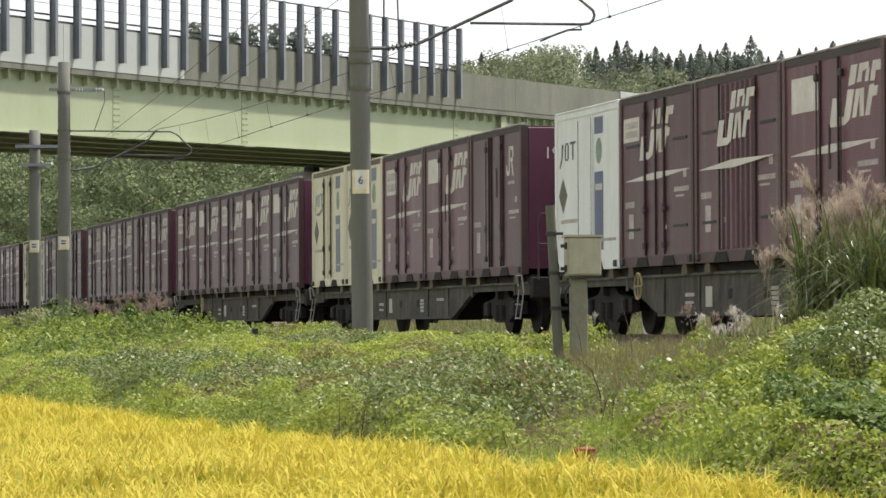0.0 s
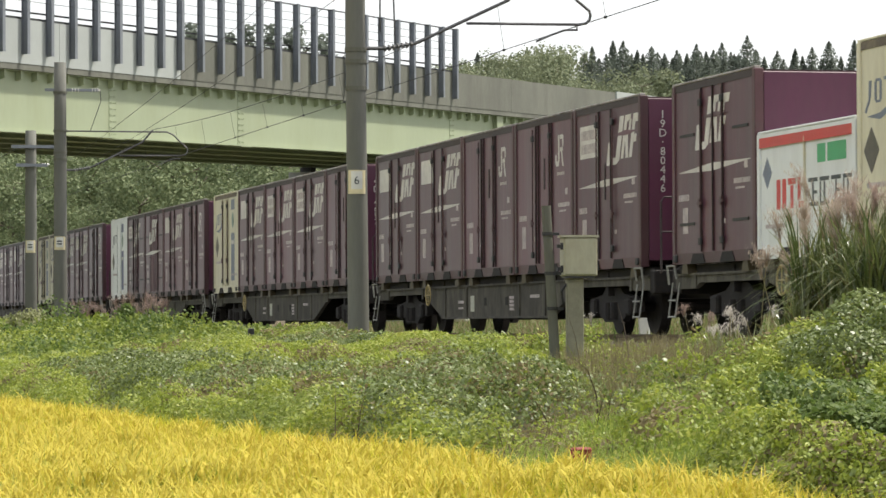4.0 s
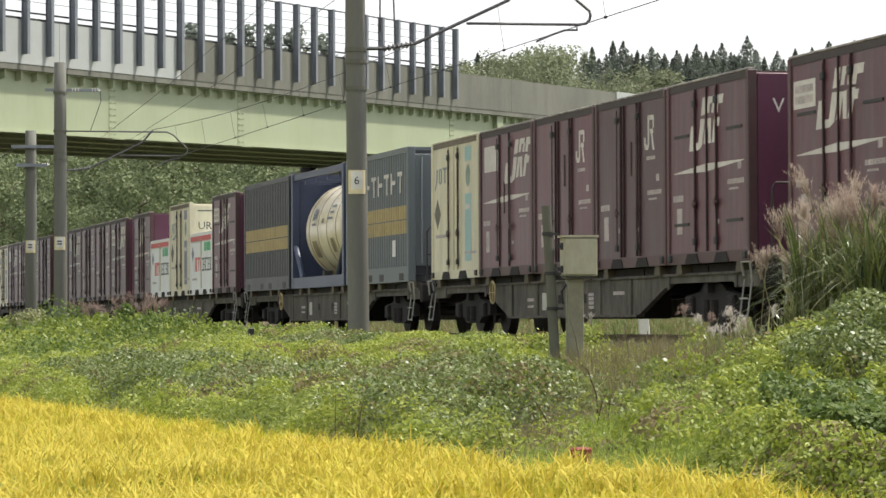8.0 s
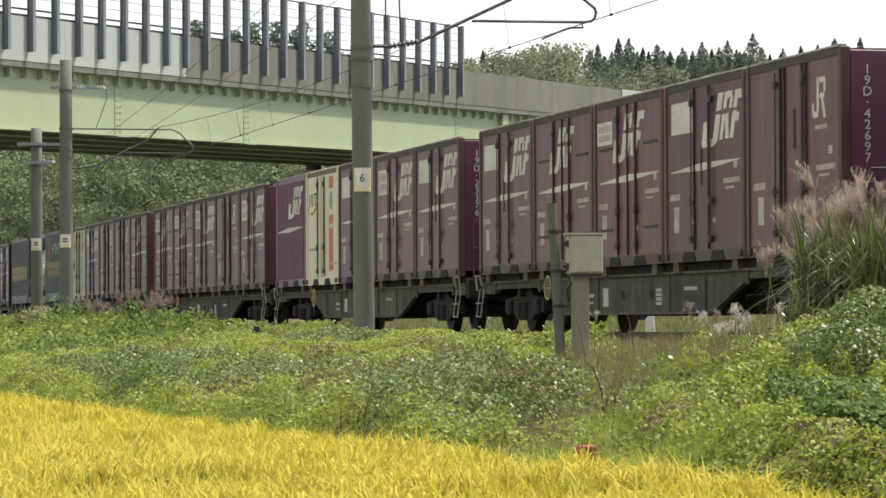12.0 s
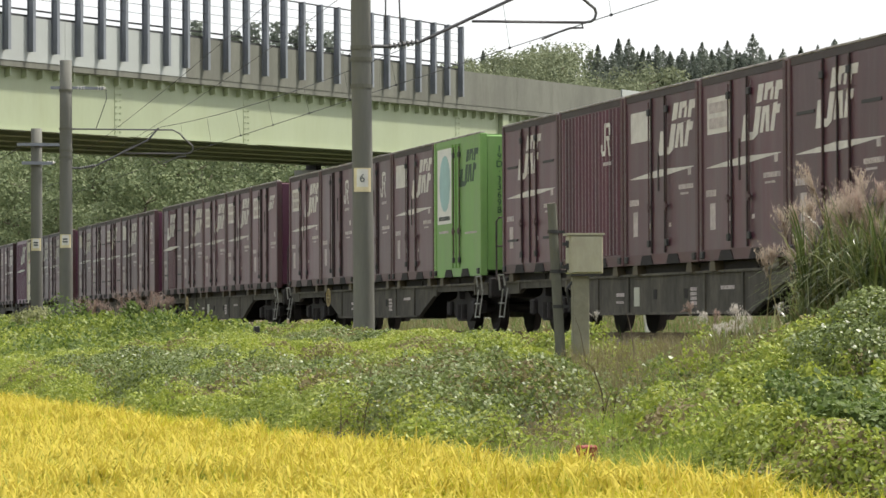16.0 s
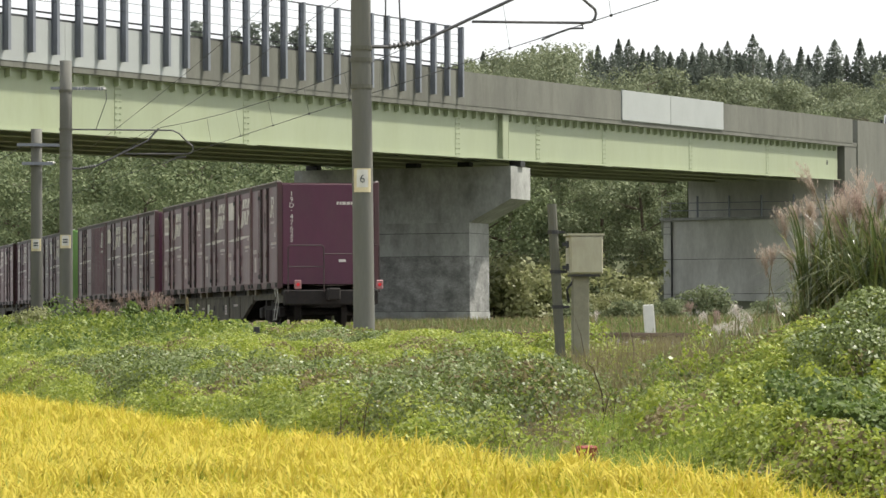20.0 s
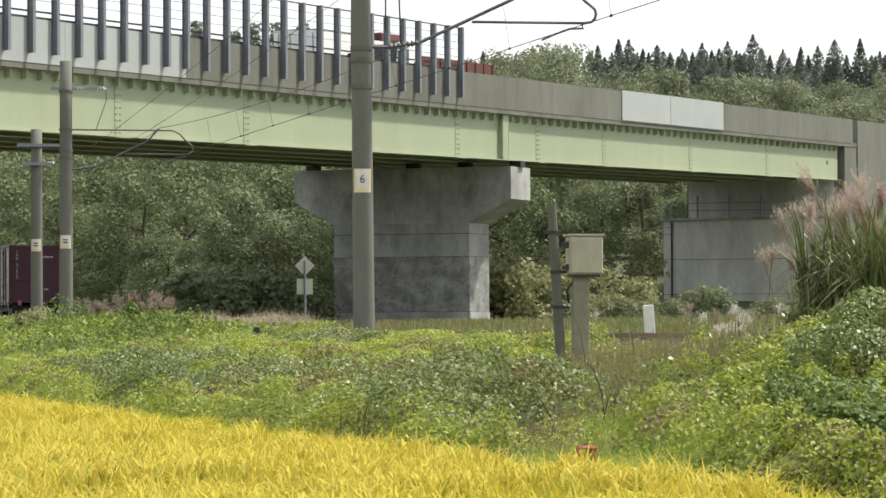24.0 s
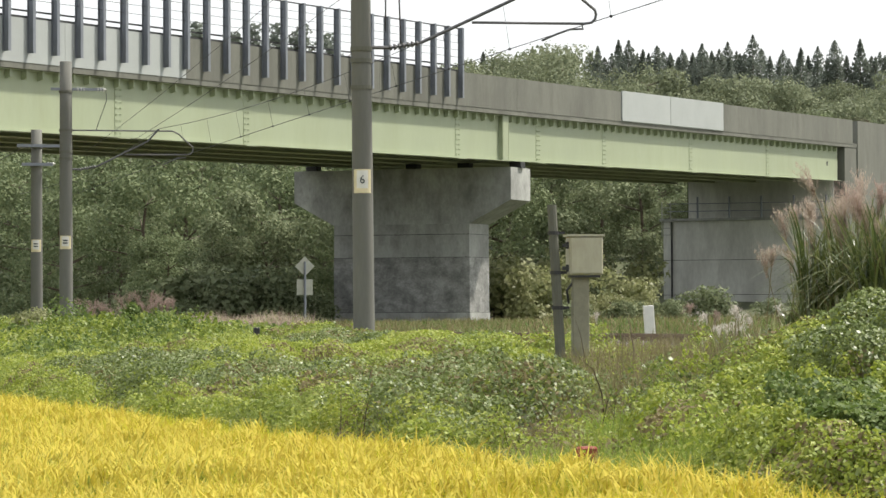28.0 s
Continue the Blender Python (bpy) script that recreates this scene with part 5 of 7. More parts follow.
    for sx in (-1, 1):
        part("end_beam", cube(min(sx * 9.5, sx * 9.75), max(sx * 9.5, sx * 9.75), -1.12, 1.12, 0.62, 0.95, bev=0.015), UNDER, w)
        part("coupler", cube(min(sx * 9.75, sx * 10.17), max(sx * 9.75, sx * 10.17), -0.14, 0.14, 0.72, 1.0, bev=0.03), UNDER, w)
        bm = bmesh.new()
        x = sx * 9.3
        for dx in (-0.16, 0.16):
            pipe(bm, [(x + dx, -1.2, 0.75), (x + dx, -1.27, 0.25)], 0.012)
        for z in (0.27, 0.5):
            pipe(bm, [(x - 0.16, -1.265, z), (x + 0.16, -1.265, z)], 0.014)
        part("step", bm, STEP, w, "white painted footstep")
        bm = bmesh.new()
        pipe(bm, [(x - sx * 0.1, -1.23, 0.8), (x - sx * 0.1, -1.26, 0.98), (x + sx * 0.25, -1.26, 0.98), (x + sx * 0.25, -1.23, 0.72)], 0.016)
        part("grab_iron", bm, STEP, w)
        xe = sx * 9.85
        part("end_hoop", pipe(bmesh.new(), [(xe, -1.05, 0.9), (xe, -1.05, 1.93), (xe, -1.0, 2.0), (xe, -0.25, 2.0), (xe, -0.2, 1.93), (xe, -0.2, 0.9)], 0.017), WINE_DARK, w)
        part("hoop_bar", pipe(bmesh.new(), [(xe, -1.05, 1.5), (xe, -0.2, 1.5)], 0.014), WINE_DARK, w)
        part("end_rail", pipe(bmesh.new(), [(xe, -0.2, 1.8), (xe, 0.55, 1.8)], 0.015), WINE_DARK, w)
        part("end_hoop", pipe(bmesh.new(), [(xe, 0.72, 0.9), (xe, 0.72, 2.0), (xe, 1.12, 2.0), (xe, 1.12, 0.9)], 0.017), WINE_DARK, w)
    rim = [(-4.6 + 0.19 * math.cos(6.28318 * k / 16), -1.24, 0.72 + 0.19 * math.sin(6.28318 * k / 16)) for k in range(17)]
    wheel = part("brake_wheel", pipe(bmesh.new(), rim, 0.014, 5), YELLOW, w, "yellow brake wheel")
    for dx, dz in ((0.19, 0.0), (0.0, 0.19)):
        part("spoke", rod(bmesh.new(), (-4.6 - dx, -1.24, 0.72 - dz), (-4.6 + dx, -1.24, 0.72 + dz), 0.01, 0.01, 5), YELLOW, wheel)
    for x in (-7.1, 7.1):
        b = new("bogie")
        b.parent = w
        b.matrix_basis = pose(x, 0, 0)
        for sy in (-1, 1):
            bm = prism(bmesh.new(), [(-1.3, 0.55), (-1.3, 0.35), (-0.75, 0.32), (-0.45, 0.2), (0.45, 0.2), (0.75, 0.32), (1.3, 0.35), (1.3, 0.55), (0.6, 0.62), (0.4, 0.72), (-0.4, 0.72), (-0.6, 0.62)], sy * 0.93 - 0.06, sy * 0.93 + 0.06, "y")
            part("side_frame", bm, UNDER, b)
            for ax in (-0.95, 0.95):
                part("axle_box", cube(ax - 0.15, ax + 0.15, sy * 1.0 - 0.06, sy * 1.0 + 0.06, 0.3, 0.56, bev=0.03), UNDER, b)
            for dx in (-0.16, 0.16):
                sp = rod(bmesh.new(), (dx, sy * 1.0, 0.24), (dx, sy * 1.0, 0.5), 0.08, 0.08, 10)
                part("spring", sp, UNDER, b)
        part("bolster", cube(-0.2, 0.2, -0.95, 0.95, 0.5, 0.78), UNDER, b)
        for ax in (-0.95, 0.95):
            bm = bmesh.new()
            rod(bm, (0, -0.95, 0), (0, 0.95, 0), 0.07, 0.07, 10)
            for sy in (-1, 1):
                rod(bm, (0, sy * 0.50, 0), (0, sy * 0.625, 0), 0.425, 0.415, 24)
                rod(bm, (0, sy * 0.48, 0), (0, sy * 0.505, 0), 0.452, 0.452, 24)
                for k in range(6):
                    q = 6.28318 * k / 6
                    box(bm, 0.22 * math.cos(q) - 0.03, 0.22 * math.cos(q) + 0.03, sy * 0.627 - 0.004, sy * 0.627 + 0.004, 0.22 * math.sin(q) - 0.03, 0.22 * math.sin(q) + 0.03)
            ws = part("wheelset", bm, WHEEL, b)
            ws.matrix_basis = pose(ax, 0, 0.43)
    return w


# order of the train from its rear, each wagon's boxes from its front to its rear, and the number on the last one's end
CONSIST = [("KRKDR", "19D\u00b747625"), ("FBDKF", ""), ("KRRDG", "19D\u00b733698"), ("CKKKJ", "=V19B-"), ("DFEDR", "19D\u00b742697"),
           ("PODKD", "19D\u00b723376"), ("EEKRK", "19D\u00b720280"), ("YDRRF", "=V19B-"), ("STU", ""), ("FNWNE", ""),
           ("DDRRK", "19D\u00b780446"), ("WDKKR", "19D\u00b746971"), ("AECDR", ""), ("WWKDR", "=19G-"), ("KDKDD", ""), ("DDKRK", ""),
           ("WWDKR", ""), ("DKRDK", ""), ("RDDKD", ""), ("KDRWD", ""), ("DKDDR", "")]
PITCH = 3.776


def rear_end(t):
    """Where the end of the last wagon's last box stands at t seconds."""
    return 211.86 - 13.4206 * t - 0.05197 * t * t


MOVING, WHEELS = [], []
wagon0 = container_wagon()
models = {}
for i, (order, number) in enumerate(CONSIST):
    back = -i * WL - (0.6 if i >= 13 else 0.0)   # rear edge of this wagon's boxes, from the rear of the train
    mid = back - 9.409
    wg = wagon0 if i == 0 else copy_thing(wagon0, Matrix())
    MOVING.append((wg, mid, 0.0))
    WHEELS.append(wg)
    if order == "STU":
        for k, c in enumerate(order):
            t = tank_box() if c == "T" else long_box(c)
            MOVING.append((t, back - L20 / 2 - 0.42 - (2 - k) * 6.33, DECK))
        continue
    for k, c in enumerate(order):
        num = number if k == 4 else ""
        if c + num not in models:
            models[c + num] = freight_box(c, num)
            t = models[c + num]
        else:
            t = copy_thing(models[c + num], Matrix())
        MOVING.append((t, back - L / 2 - (4 - k) * PITCH, DECK))

# the tail lights hang on the last wagon
for y in (-0.83, 1.12):
    part("tail_light_housing", cube(9.86, 9.92, y - 0.085, y + 0.085, 0.97, 1.19, bev=0.02), LAMP_CASE, wagon0)
    lens = bmesh.new()
    rod(lens, (9.92, y, 1.08), (9.94, y, 1.08), 0.042, 0.038, 16)
    part("tail_light", lens, lampm, wagon0, "red tail light")


# ---- rice field ----
def lattice(x, y, scale, seed):
    """Smooth random values over the plan, 0 to 1."""
    x, y = np.asarray(x) / scale, np.asarray(y) / scale
    i, j = np.floor(x).astype(int), np.floor(y).astype(int)
    fx, fy = x - i, y - j
    fx, fy = fx * fx * (3 - 2 * fx), fy * fy * (3 - 2 * fy)

    def h(a, b):
        v = np.sin(a * 127.1 + b * 311.7 + seed * 74.7) * 43758.5453
        return v - np.floor(v)
    return (h(i, j) * (1 - fx) + h(i + 1, j) * fx) * (1 - fy) + (h(i, j + 1) * (1 - fx) + h(i + 1, j + 1) * fx) * fy


def paddy_near(x):
    return -15.3 - 0.085 * x


def rice_field():
    rg = np.random.default_rng(11)
    n = 300000
    x = -rg.uniform(15.5, 52, n)
    y = rg.uniform(-14.2, -7.8, n)
    keep = (y > paddy_near(x)) & (y < paddy_edge(x) + 0.12 * np.sin(x * 2.1) + 0.1 * np.sin(x * 5.3))
    x, y = x[keep], y[keep]
    at = np.stack([x, y, np.full(len(x), -1.19) + 0.24 * (lattice(x, y, 0.4, 3) - 0.5) + 0.08 * (lattice(x, y, 2.2, 4) - 0.5)], 1)
    at[:, 2] -= 0.13 * smooth(1.5, 0.5, np.hypot(x + 24.1, (y + 8.4) * 2.0)) - 0.07 * (lattice(x, y, 0.22, 13) - 0.5)
    green = rg.uniform(0, 1, len(x)) < 0.14 + 0.6 * smooth(0.4, 0.9, lattice(x, y, 1.1, 6)) * smooth(0.3, 0.8, lattice(x, y, 3.3, 16)) + 0.35 * smooth(-10.4, -11.4, y)
    rows = blades(rg, at, 0.36, 0.0105, 0.85, 3)
    tagged(new("rice_plants", strips("rice_plants", rows[~green], RICE)), "dense golden ripe rice leaves", "rice", kind="stuff")
    tagged(new("rice_plants", strips("rice_plants", rows[green], RICE_GREEN)), "greener late rice leaves among the gold", "rice", kind="stuff")
    m = 42000
    pick = rg.choice(len(x), min(m, len(x)), replace=False)
    at2 = at[pick] + np.array([0, 0, 0.2])
    ears = blades(rg, at2, 0.24, 0.017, 1.1, 3)
    tagged(new("rice_ears", strips("rice_ears", ears, RICE_EAR)), "drooping ripe rice ears", "rice", kind="stuff")
    n = 16000
    x = -rg.uniform(17, 52, n)
    y = paddy_edge(x) - 3.0 * rg.uniform(0, 1, n) ** 2.2 + 0.1
    at = np.stack([x, y, np.full(n, -1.15)], 1)
    away = np.hypot(x + 24.2, (y + 8.4) * 2.0) > 1.5
    tall_ones = blades(rg, at[away], 0.36, 0.013, 0.6, 4)
    tagged(new("rice_plants", strips("rice_plants", tall_ones, RICE)), "taller upright rice leaves along the edge of the field", "rice", kind="stuff")
    n = 60000
    x = rg.uniform(-110, 20, n)
    y = rg.uniform(-40, -7, n)
    keep = (y < paddy_edge(x)) & ~((y > paddy_near(x)) & (x > -52) & (x < -15.5)) & (np.hypot(x, y + 14.88) > 2.5)
    x, y = x[keep], y[keep]
    at = np.stack([x, y, np.full(len(x), -1.26)], 1)
    tagged(new("rice_plants", strips("rice_plants", blades(rg, at, 0.5, 0.05, 0.7, 3), RICE)), "golden ripe rice of the wider field", "rice", kind="stuff")
    n = 60000
    x = rg.uniform(-15.5, 9, n)
    y = rg.uniform(-25, -8.5, n)
    keep = (y < paddy_edge(x)) & (np.hypot(x, y + 14.88) > 0.7) & ((x > -3) | (np.abs(y + 14.88 + 0.23 * x) > 0.6 - 0.14 * x) | (x > -2.0))
    at = np.stack([x, y, np.full(n, -1.3)], 1)[keep]
    tagged(new("rice_plants", strips("rice_plants", blades(rg, at, 0.4, 0.03, 0.8, 3), RICE)), "golden ripe rice at the near end of the field", "rice", kind="stuff")
    # One sheet closes the gaps under the rice; its dark tone paints their shade.
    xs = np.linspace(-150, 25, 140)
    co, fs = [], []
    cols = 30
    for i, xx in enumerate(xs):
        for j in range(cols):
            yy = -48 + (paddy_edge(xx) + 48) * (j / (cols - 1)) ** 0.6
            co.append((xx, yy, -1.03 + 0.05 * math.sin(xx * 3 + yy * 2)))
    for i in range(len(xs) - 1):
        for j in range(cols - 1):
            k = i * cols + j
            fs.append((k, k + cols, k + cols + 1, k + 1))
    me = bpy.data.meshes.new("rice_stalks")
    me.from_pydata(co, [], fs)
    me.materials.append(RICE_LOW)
    tagged(new("rice_stalks", me), "dark gold sheet below the rice, shade between plants in its colour", "rice", kind="stuff")


rice_field()


# ---- weeds of the railway bank ----
def mounds(x, y, cell, seed):
    """Rounded heaps of growth with sharp hollows between them, 0 to 1 over the plan."""
    chance = np.random.default_rng(seed).random((97, 89, 4), dtype=np.float32)
    i, j = np.floor(x / cell).astype(int), np.floor(y / cell).astype(int)
    u, v = (x / cell - i).astype(np.float32), (y / cell - j).astype(np.float32)
    best = np.zeros(np.shape(x), dtype=np.float32)
    for di in (-1, 0, 1):
        for dj in (-1, 0, 1):
            h = chance[(i + di) % 97, (j + dj) % 89]
            d2 = ((u - di - h[..., 0]) ** 2 + (v - dj - h[..., 1]) ** 2) / (0.45 + 0.55 * h[..., 2]) ** 2
            best = np.maximum(best, (0.35 + 0.65 * h[..., 3]) * np.sqrt(np.clip(1 - d2, 0, 1)))
    return best


def bank_weeds():
    rg = np.random.default_rng(21)

    def scatter(n, x0, x1, y0, y1, edge=True):
        x = rg.uniform(x0, x1, n)
        y = rg.uniform(y0, y1, n)
        if edge:
            ok = (y > paddy_edge(x) + 0.05) & (y < -2.55)
            x, y = x[ok], y[ok]
        return x, y

    def damp(x, y):
        """Lower growth beside the rails, past the relay box."""
        return 1 - 0.42 * smooth(-36, -42, x) * smooth(-7.0, -5.2, y) * (1 - 0.85 * smooth(-50, -62, x))

    def tall(x, y):
        """Height of the growth over the plan."""
        h = 0.03 + 0.36 * mounds(x, y, 0.85, 1) + 0.17 * mounds(x, y, 0.36, 2) + 0.14 * lattice(x, y, 3.5, 5)
        h = h * (1 - 0.55 * smooth(-4.2, -3.0, y) * smooth(-31, -36, x)) + 0.05 * smooth(-5.4, -4.4, y) * smooth(-3.0, -3.8, y) * smooth(-36, -40, x)
        h = h + 0.16 * smooth(-31.0, -28.5, x) * smooth(-6.4, -5.0, y) * (1 - 0.6 * smooth(-4.4, -3.0, y))
        h = h + 0.2 * smooth(-62, -75, x) * smooth(-9, -5, y)
        if len(np.shape(x)):
            h = h * (1 - 0.6 * np.maximum(patch(x, y, TOP), 0.8 * patch(x, y, BARE)))
        h = h * damp(x, y) * (1 - 0.85 * smooth(1.3, 0.5, np.hypot((x + 23.6) / 1.6, (y + 8.2) * 1.8)))
        return h * (0.35 + 0.65 * smooth(paddy_edge(x), paddy_edge(x) + 1.0, y))

    def spot(x, y, cx, cy, rx, ry):
        """One over a patch of the plan, falling to nothing past its uneven rim."""
        d = np.hypot((x - cx) / rx, (y - cy) / ry)
        return smooth(1.25, 0.65, d + 0.55 * (lattice(x, y, 0.55, 41) - 0.5) + 0.3 * (lattice(x, y, 1.6, 42) - 0.5))

    def patch(x, y, spots):
        w = np.zeros(len(x))
        for q in spots:
            w = np.maximum(w, spot(x, y, *q))
        return w

    BRAMBLE = ((-33.0, -7.3, 4.6, 1.35), (-31.5, -6.3, 3.4, 0.9), (-48.5, -8.3, 5.0, 1.2), (-41.5, -7.6, 2.2, 0.8), (-28.5, -4.7, 2.4, 0.6), (-70.0, -7.0, 6.0, 1.2), (-52.0, -4.6, 2.2, 0.8), (-26.0, -5.35, 1.8, 0.5), (-44.0, -8.7, 4.0, 0.7))
    BARE = ((-28.0, -7.5, 2.4, 0.5), (-26.2, -8.1, 1.8, 0.4), (-29.8, -6.7, 1.6, 0.35), (-39.5, -6.5, 1.8, 0.4), (-31.0, -8.85, 2.2, 0.3), (-44.0, -9.3, 2.4, 0.35), (-30.6, -5.3, 0.8, 0.35), (-25.2, -6.1, 0.9, 0.22), (-37.6, -8.5, 2.0, 0.32), (-29.3, -7.2, 1.3, 0.3), (-29.6, -5.0, 1.0, 0.5))
    FRESH = ((-24.4, -7.3, 2.2, 0.75), (-25.2, -8.1, 1.6, 0.45), (-36.5, -8.3, 1.3, 0.45), (-45.0, -6.6, 3.0, 0.7), (-26.8, -6.6, 1.6, 0.5), (-40.5, -5.0, 3.0, 0.6), (-27.8, -6.95, 1.6, 0.45), (-60.0, -6.4, 5.0, 0.9))
    SHRUBS = ((-21.6, -7.05, 1.4, 0.4), (-23.4, -6.45, 0.8, 0.2), (-33.8, -7.9, 0.35, 0.18), (-67.0, -5.6, 2.0, 0.7), (-77.0, -6.2, 2.0, 0.6))
    TOP = ((-33.6, -5.1, 3.6, 1.25), (-31.0, -5.0, 2.0, 0.8), (-30.6, -6.0, 2.0, 0.5), (-37.5, -3.6, 3.0, 0.7), (-49.0, -3.0, 7.0, 0.4))
    def lush(x, y, much=0.85):
        """Keeps the places outside the dry and bare patches."""
        k = rg.uniform(0, 1, len(x)) > much * np.maximum(patch(x, y, TOP), patch(x, y, BARE))
        return x[k], y[k]

    def sheet(name, label, x, y, size, mat, up=0.5, lift=1.0, long=1.4, power=0.45):
        h = tall(x, y) * lift
        e = 0.05
        gx, gy = (tall(x + e, y) * lift - h) / e, (tall(x, y + e) * lift - h) / e
        lean = np.stack([-gx, -gy, np.full(len(x), 0.8)], 1)
        lean /= np.linalg.norm(lean, axis=1)[:, None]
        z = land(x, y) + h * (1.04 - (1 - power * 0.4) * rg.uniform(0, 1, len(x)) ** 2.2)
        c = np.stack([x, y, z], 1)
        tagged(new(name, flakes(name, leaf_cloud(rg, c, size, up, long, lean), 4, mat)), label, "weeds", kind="stuff")

    def grow(name, label, x, y, h, w, lean, mat, root=0.0, stations=4):
        at = np.stack([x, y, land(x, y) + root], 1)
        tagged(new(name, strips(name, blades(rg, at, h * damp(x, y), w, lean, stations), mat)), label, "grass", kind="stuff")

    x, y = scatter(860000, -58, -17, -12, -2.5)
    bramble, bare, fresh, shrubby, top = (patch(x, y, q) for q in (BRAMBLE, BARE, FRESH, SHRUBS, TOP))
    r = rg.uniform(0, 1, len(x))
    left = (r > 0.93 * bare) & (r > 0.8 * top)
    sh = left & (shrubby > 0.5)
    m = bramble * 0.75 + 0.7 * (lattice(x, y, 0.8, 7) - 0.5) + 0.02
    vine = left & ~sh & (rg.uniform(0, 1, len(x)) < 0.85 * smooth(0.18, 0.7, m)) & (rg.uniform(0, 1, len(x)) > 0.55 * fresh)
    withered = left & ~sh & (lattice(x, y, 1.1, 71) + 0.35 * lattice(x, y, 0.3, 72) > 0.86) & (rg.uniform(0, 1, len(x)) < 0.4)
    weed = left & ~sh & ~vine & ~withered & (rg.uniform(0, 1, len(x)) > 0.85 * fresh)
    vine = vine & ~withered
    sheet("withered_weeds", "brown withered leaves among the weeds", x[withered], y[withered], 0.03, DEAD, 0.6, 1.1, 2.0, 0.6)
    sheet("bramble_cover", "tangled silvery green bramble leaves on the bank", x[vine], y[vine], 0.033, VINE, 0.8, 1.2, 1.25, 0.7)
    pale = lattice(x, y, 1.3, 51) + 0.4 * rg.uniform(0, 1, len(x)) > 0.66
    sheet("weed_cover", "yellow-green weeds on the bank", x[weed & ~pale], y[weed & ~pale], 0.024, WEED, 0.6, 1.1, 1.7, 0.6)
    sheet("weed_cover", "bright yellowish weeds on the bank", x[weed & pale], y[weed & pale], 0.024, LIME, 0.6, 1.15, 1.8, 0.6)
    sheet("shrub_cover", "dark leafy shrubs at the foot of the bank", x[sh], y[sh], 0.034, SHRUB, 0.6, 1.25)
    x, y = scatter(170000, -28, -17.5, -9, -4.2)
    shrubby = patch(x, y, SHRUBS) > 0.42
    k = rg.uniform(0, 1, len(x)) > 0.9 * np.maximum(patch(x, y, TOP), patch(x, y, BARE))
    sheet("shrub_cover", "dense dark leafy shrubs at the foot of the bank", x[shrubby], y[shrubby], 0.034, SHRUB, 0.6, 1.25, 1.4, 1.0)
    vine = ~shrubby & k & (patch(x, y, BRAMBLE) * rg.uniform(0.4, 1, len(x)) > 0.35)
    sheet("bramble_cover", "silvery green bramble leaves near the pampas grass", x[vine], y[vine], 0.03, VINE, 0.6, 1.2, 1.3, 0.8)
    weed = ~shrubby & k & ~vine & (patch(x, y, FRESH) < 0.5)
    sheet("weed_cover", "bright yellowish weeds at the near end of the bank", x[weed], y[weed], 0.024, LIME, 0.6, 1.1, 1.8, 0.9)
    x, y = scatter(300000, -64, -18, -10, -2.6)
    f = patch(x, y, FRESH) * rg.uniform(0.3, 1, len(x)) > 0.55
    k = rg.uniform(0, 1, len(x)) < 0.5
    grow("fresh_grass", "bright green grass tufts on the bank", x[f & k], y[f & k], 0.34, 0.012, 0.6, GRASS, 0.0, 3)
    grow("fresh_grass", "yellowish grass tufts on the bank", x[f & ~k], y[f & ~k], 0.32, 0.011, 0.6, LIME, 0.0, 3)
    x, y = scatter(110000, -58, -20, -10, -2.55)
    f = patch(x, y, TOP) * rg.uniform(0.2, 1, len(x)) > 0.42
    grow("dry_grass", "dry brown grass at the top of the bank", x[f], y[f], 0.40, 0.010, 0.35, DRY, 0.0, 3)
    x, y = scatter(160000, -58, -20, -10, -2.55)
    f = patch(x, y, BARE) * rg.uniform(0.2, 1, len(x)) > 0.5
    grow("dry_stems", "brown dead stems among the weeds", x[f], y[f], 0.26, 0.011, 0.7, DEAD, 0.0, 3)
    # single dead twigs sticking out
    x, y = scatter(220, -45, -20, -9, -3.0)
    f = lattice(x, y, 1.4, 61) > 0.55
    grow("dead_twigs", "thin bare brown twigs among the weeds", x[f], y[f], 0.75, 0.014, 0.6, BARK, 0.0, 4)
    # leafy upright stems
    def stems(name, label, x, y, h, leaf, mat, count=13):
        n = len(x)
        hh = h * rg.uniform(0.6, 1.25, n) * damp(x, y)
        base = np.stack([x, y, land(x, y) + 0.3 * tall(x, y)], 1)
        f = rg.uniform(0.1, 1, (n, count))
        lean = rg.normal(size=(n, 2)) * 0.18
        c = np.repeat(base[:, None, :], count, 1)
        c[:, :, 2] += f * hh[:, None]
        c[:, :, :2] += f[:, :, None] * hh[:, None, None] * lean[:, None, :] + rg.normal(size=(n, count, 2)) * (0.05 * (1.15 - f))[:, :, None]
        tagged(new(name, flakes(name, leaf_cloud(rg, c.reshape(-1, 3), leaf, 0.15, 1.8), 4, mat)), label, "weeds", kind="stuff")

    x, y = lush(*scatter(8000, -58, -18, -12, -2.6), 1.0)
    k = lattice(x, y, 2.1, 15) > 0.5
    stems("leafy_stems", "leafy upright weeds on the bank", x[k], y[k], 0.3, 0.023, WEED)
    stems("leafy_stems", "bright leafy weeds on the bank", x[~k], y[~k], 0.28, 0.024, LIME)
    x, y = scatter(3000, -105, -58, -14, -2.6)
    stems("leafy_stems", "leafy weeds along the line", x, y, 0.4, 0.055, WEED)
    x, y = lush(*scatter(2000, -30.5, -24, -5.6, -3.2), 0.9)
    stems("leafy_stems", "leafy weeds below the pampas grass", x, y, 0.38, 0.025, LIME, 18)
    x, y = scatter(500, -92, -66, -6.5, -4.0)
    stems("leafy_stems", "tall goldenrod by the line", x, y, 0.6, 0.055, WEED, 18)
    # mixed upright weeds everywhere
    x, y = lush(*scatter(46000, -75, -17, -12, -2.5), 0.95)
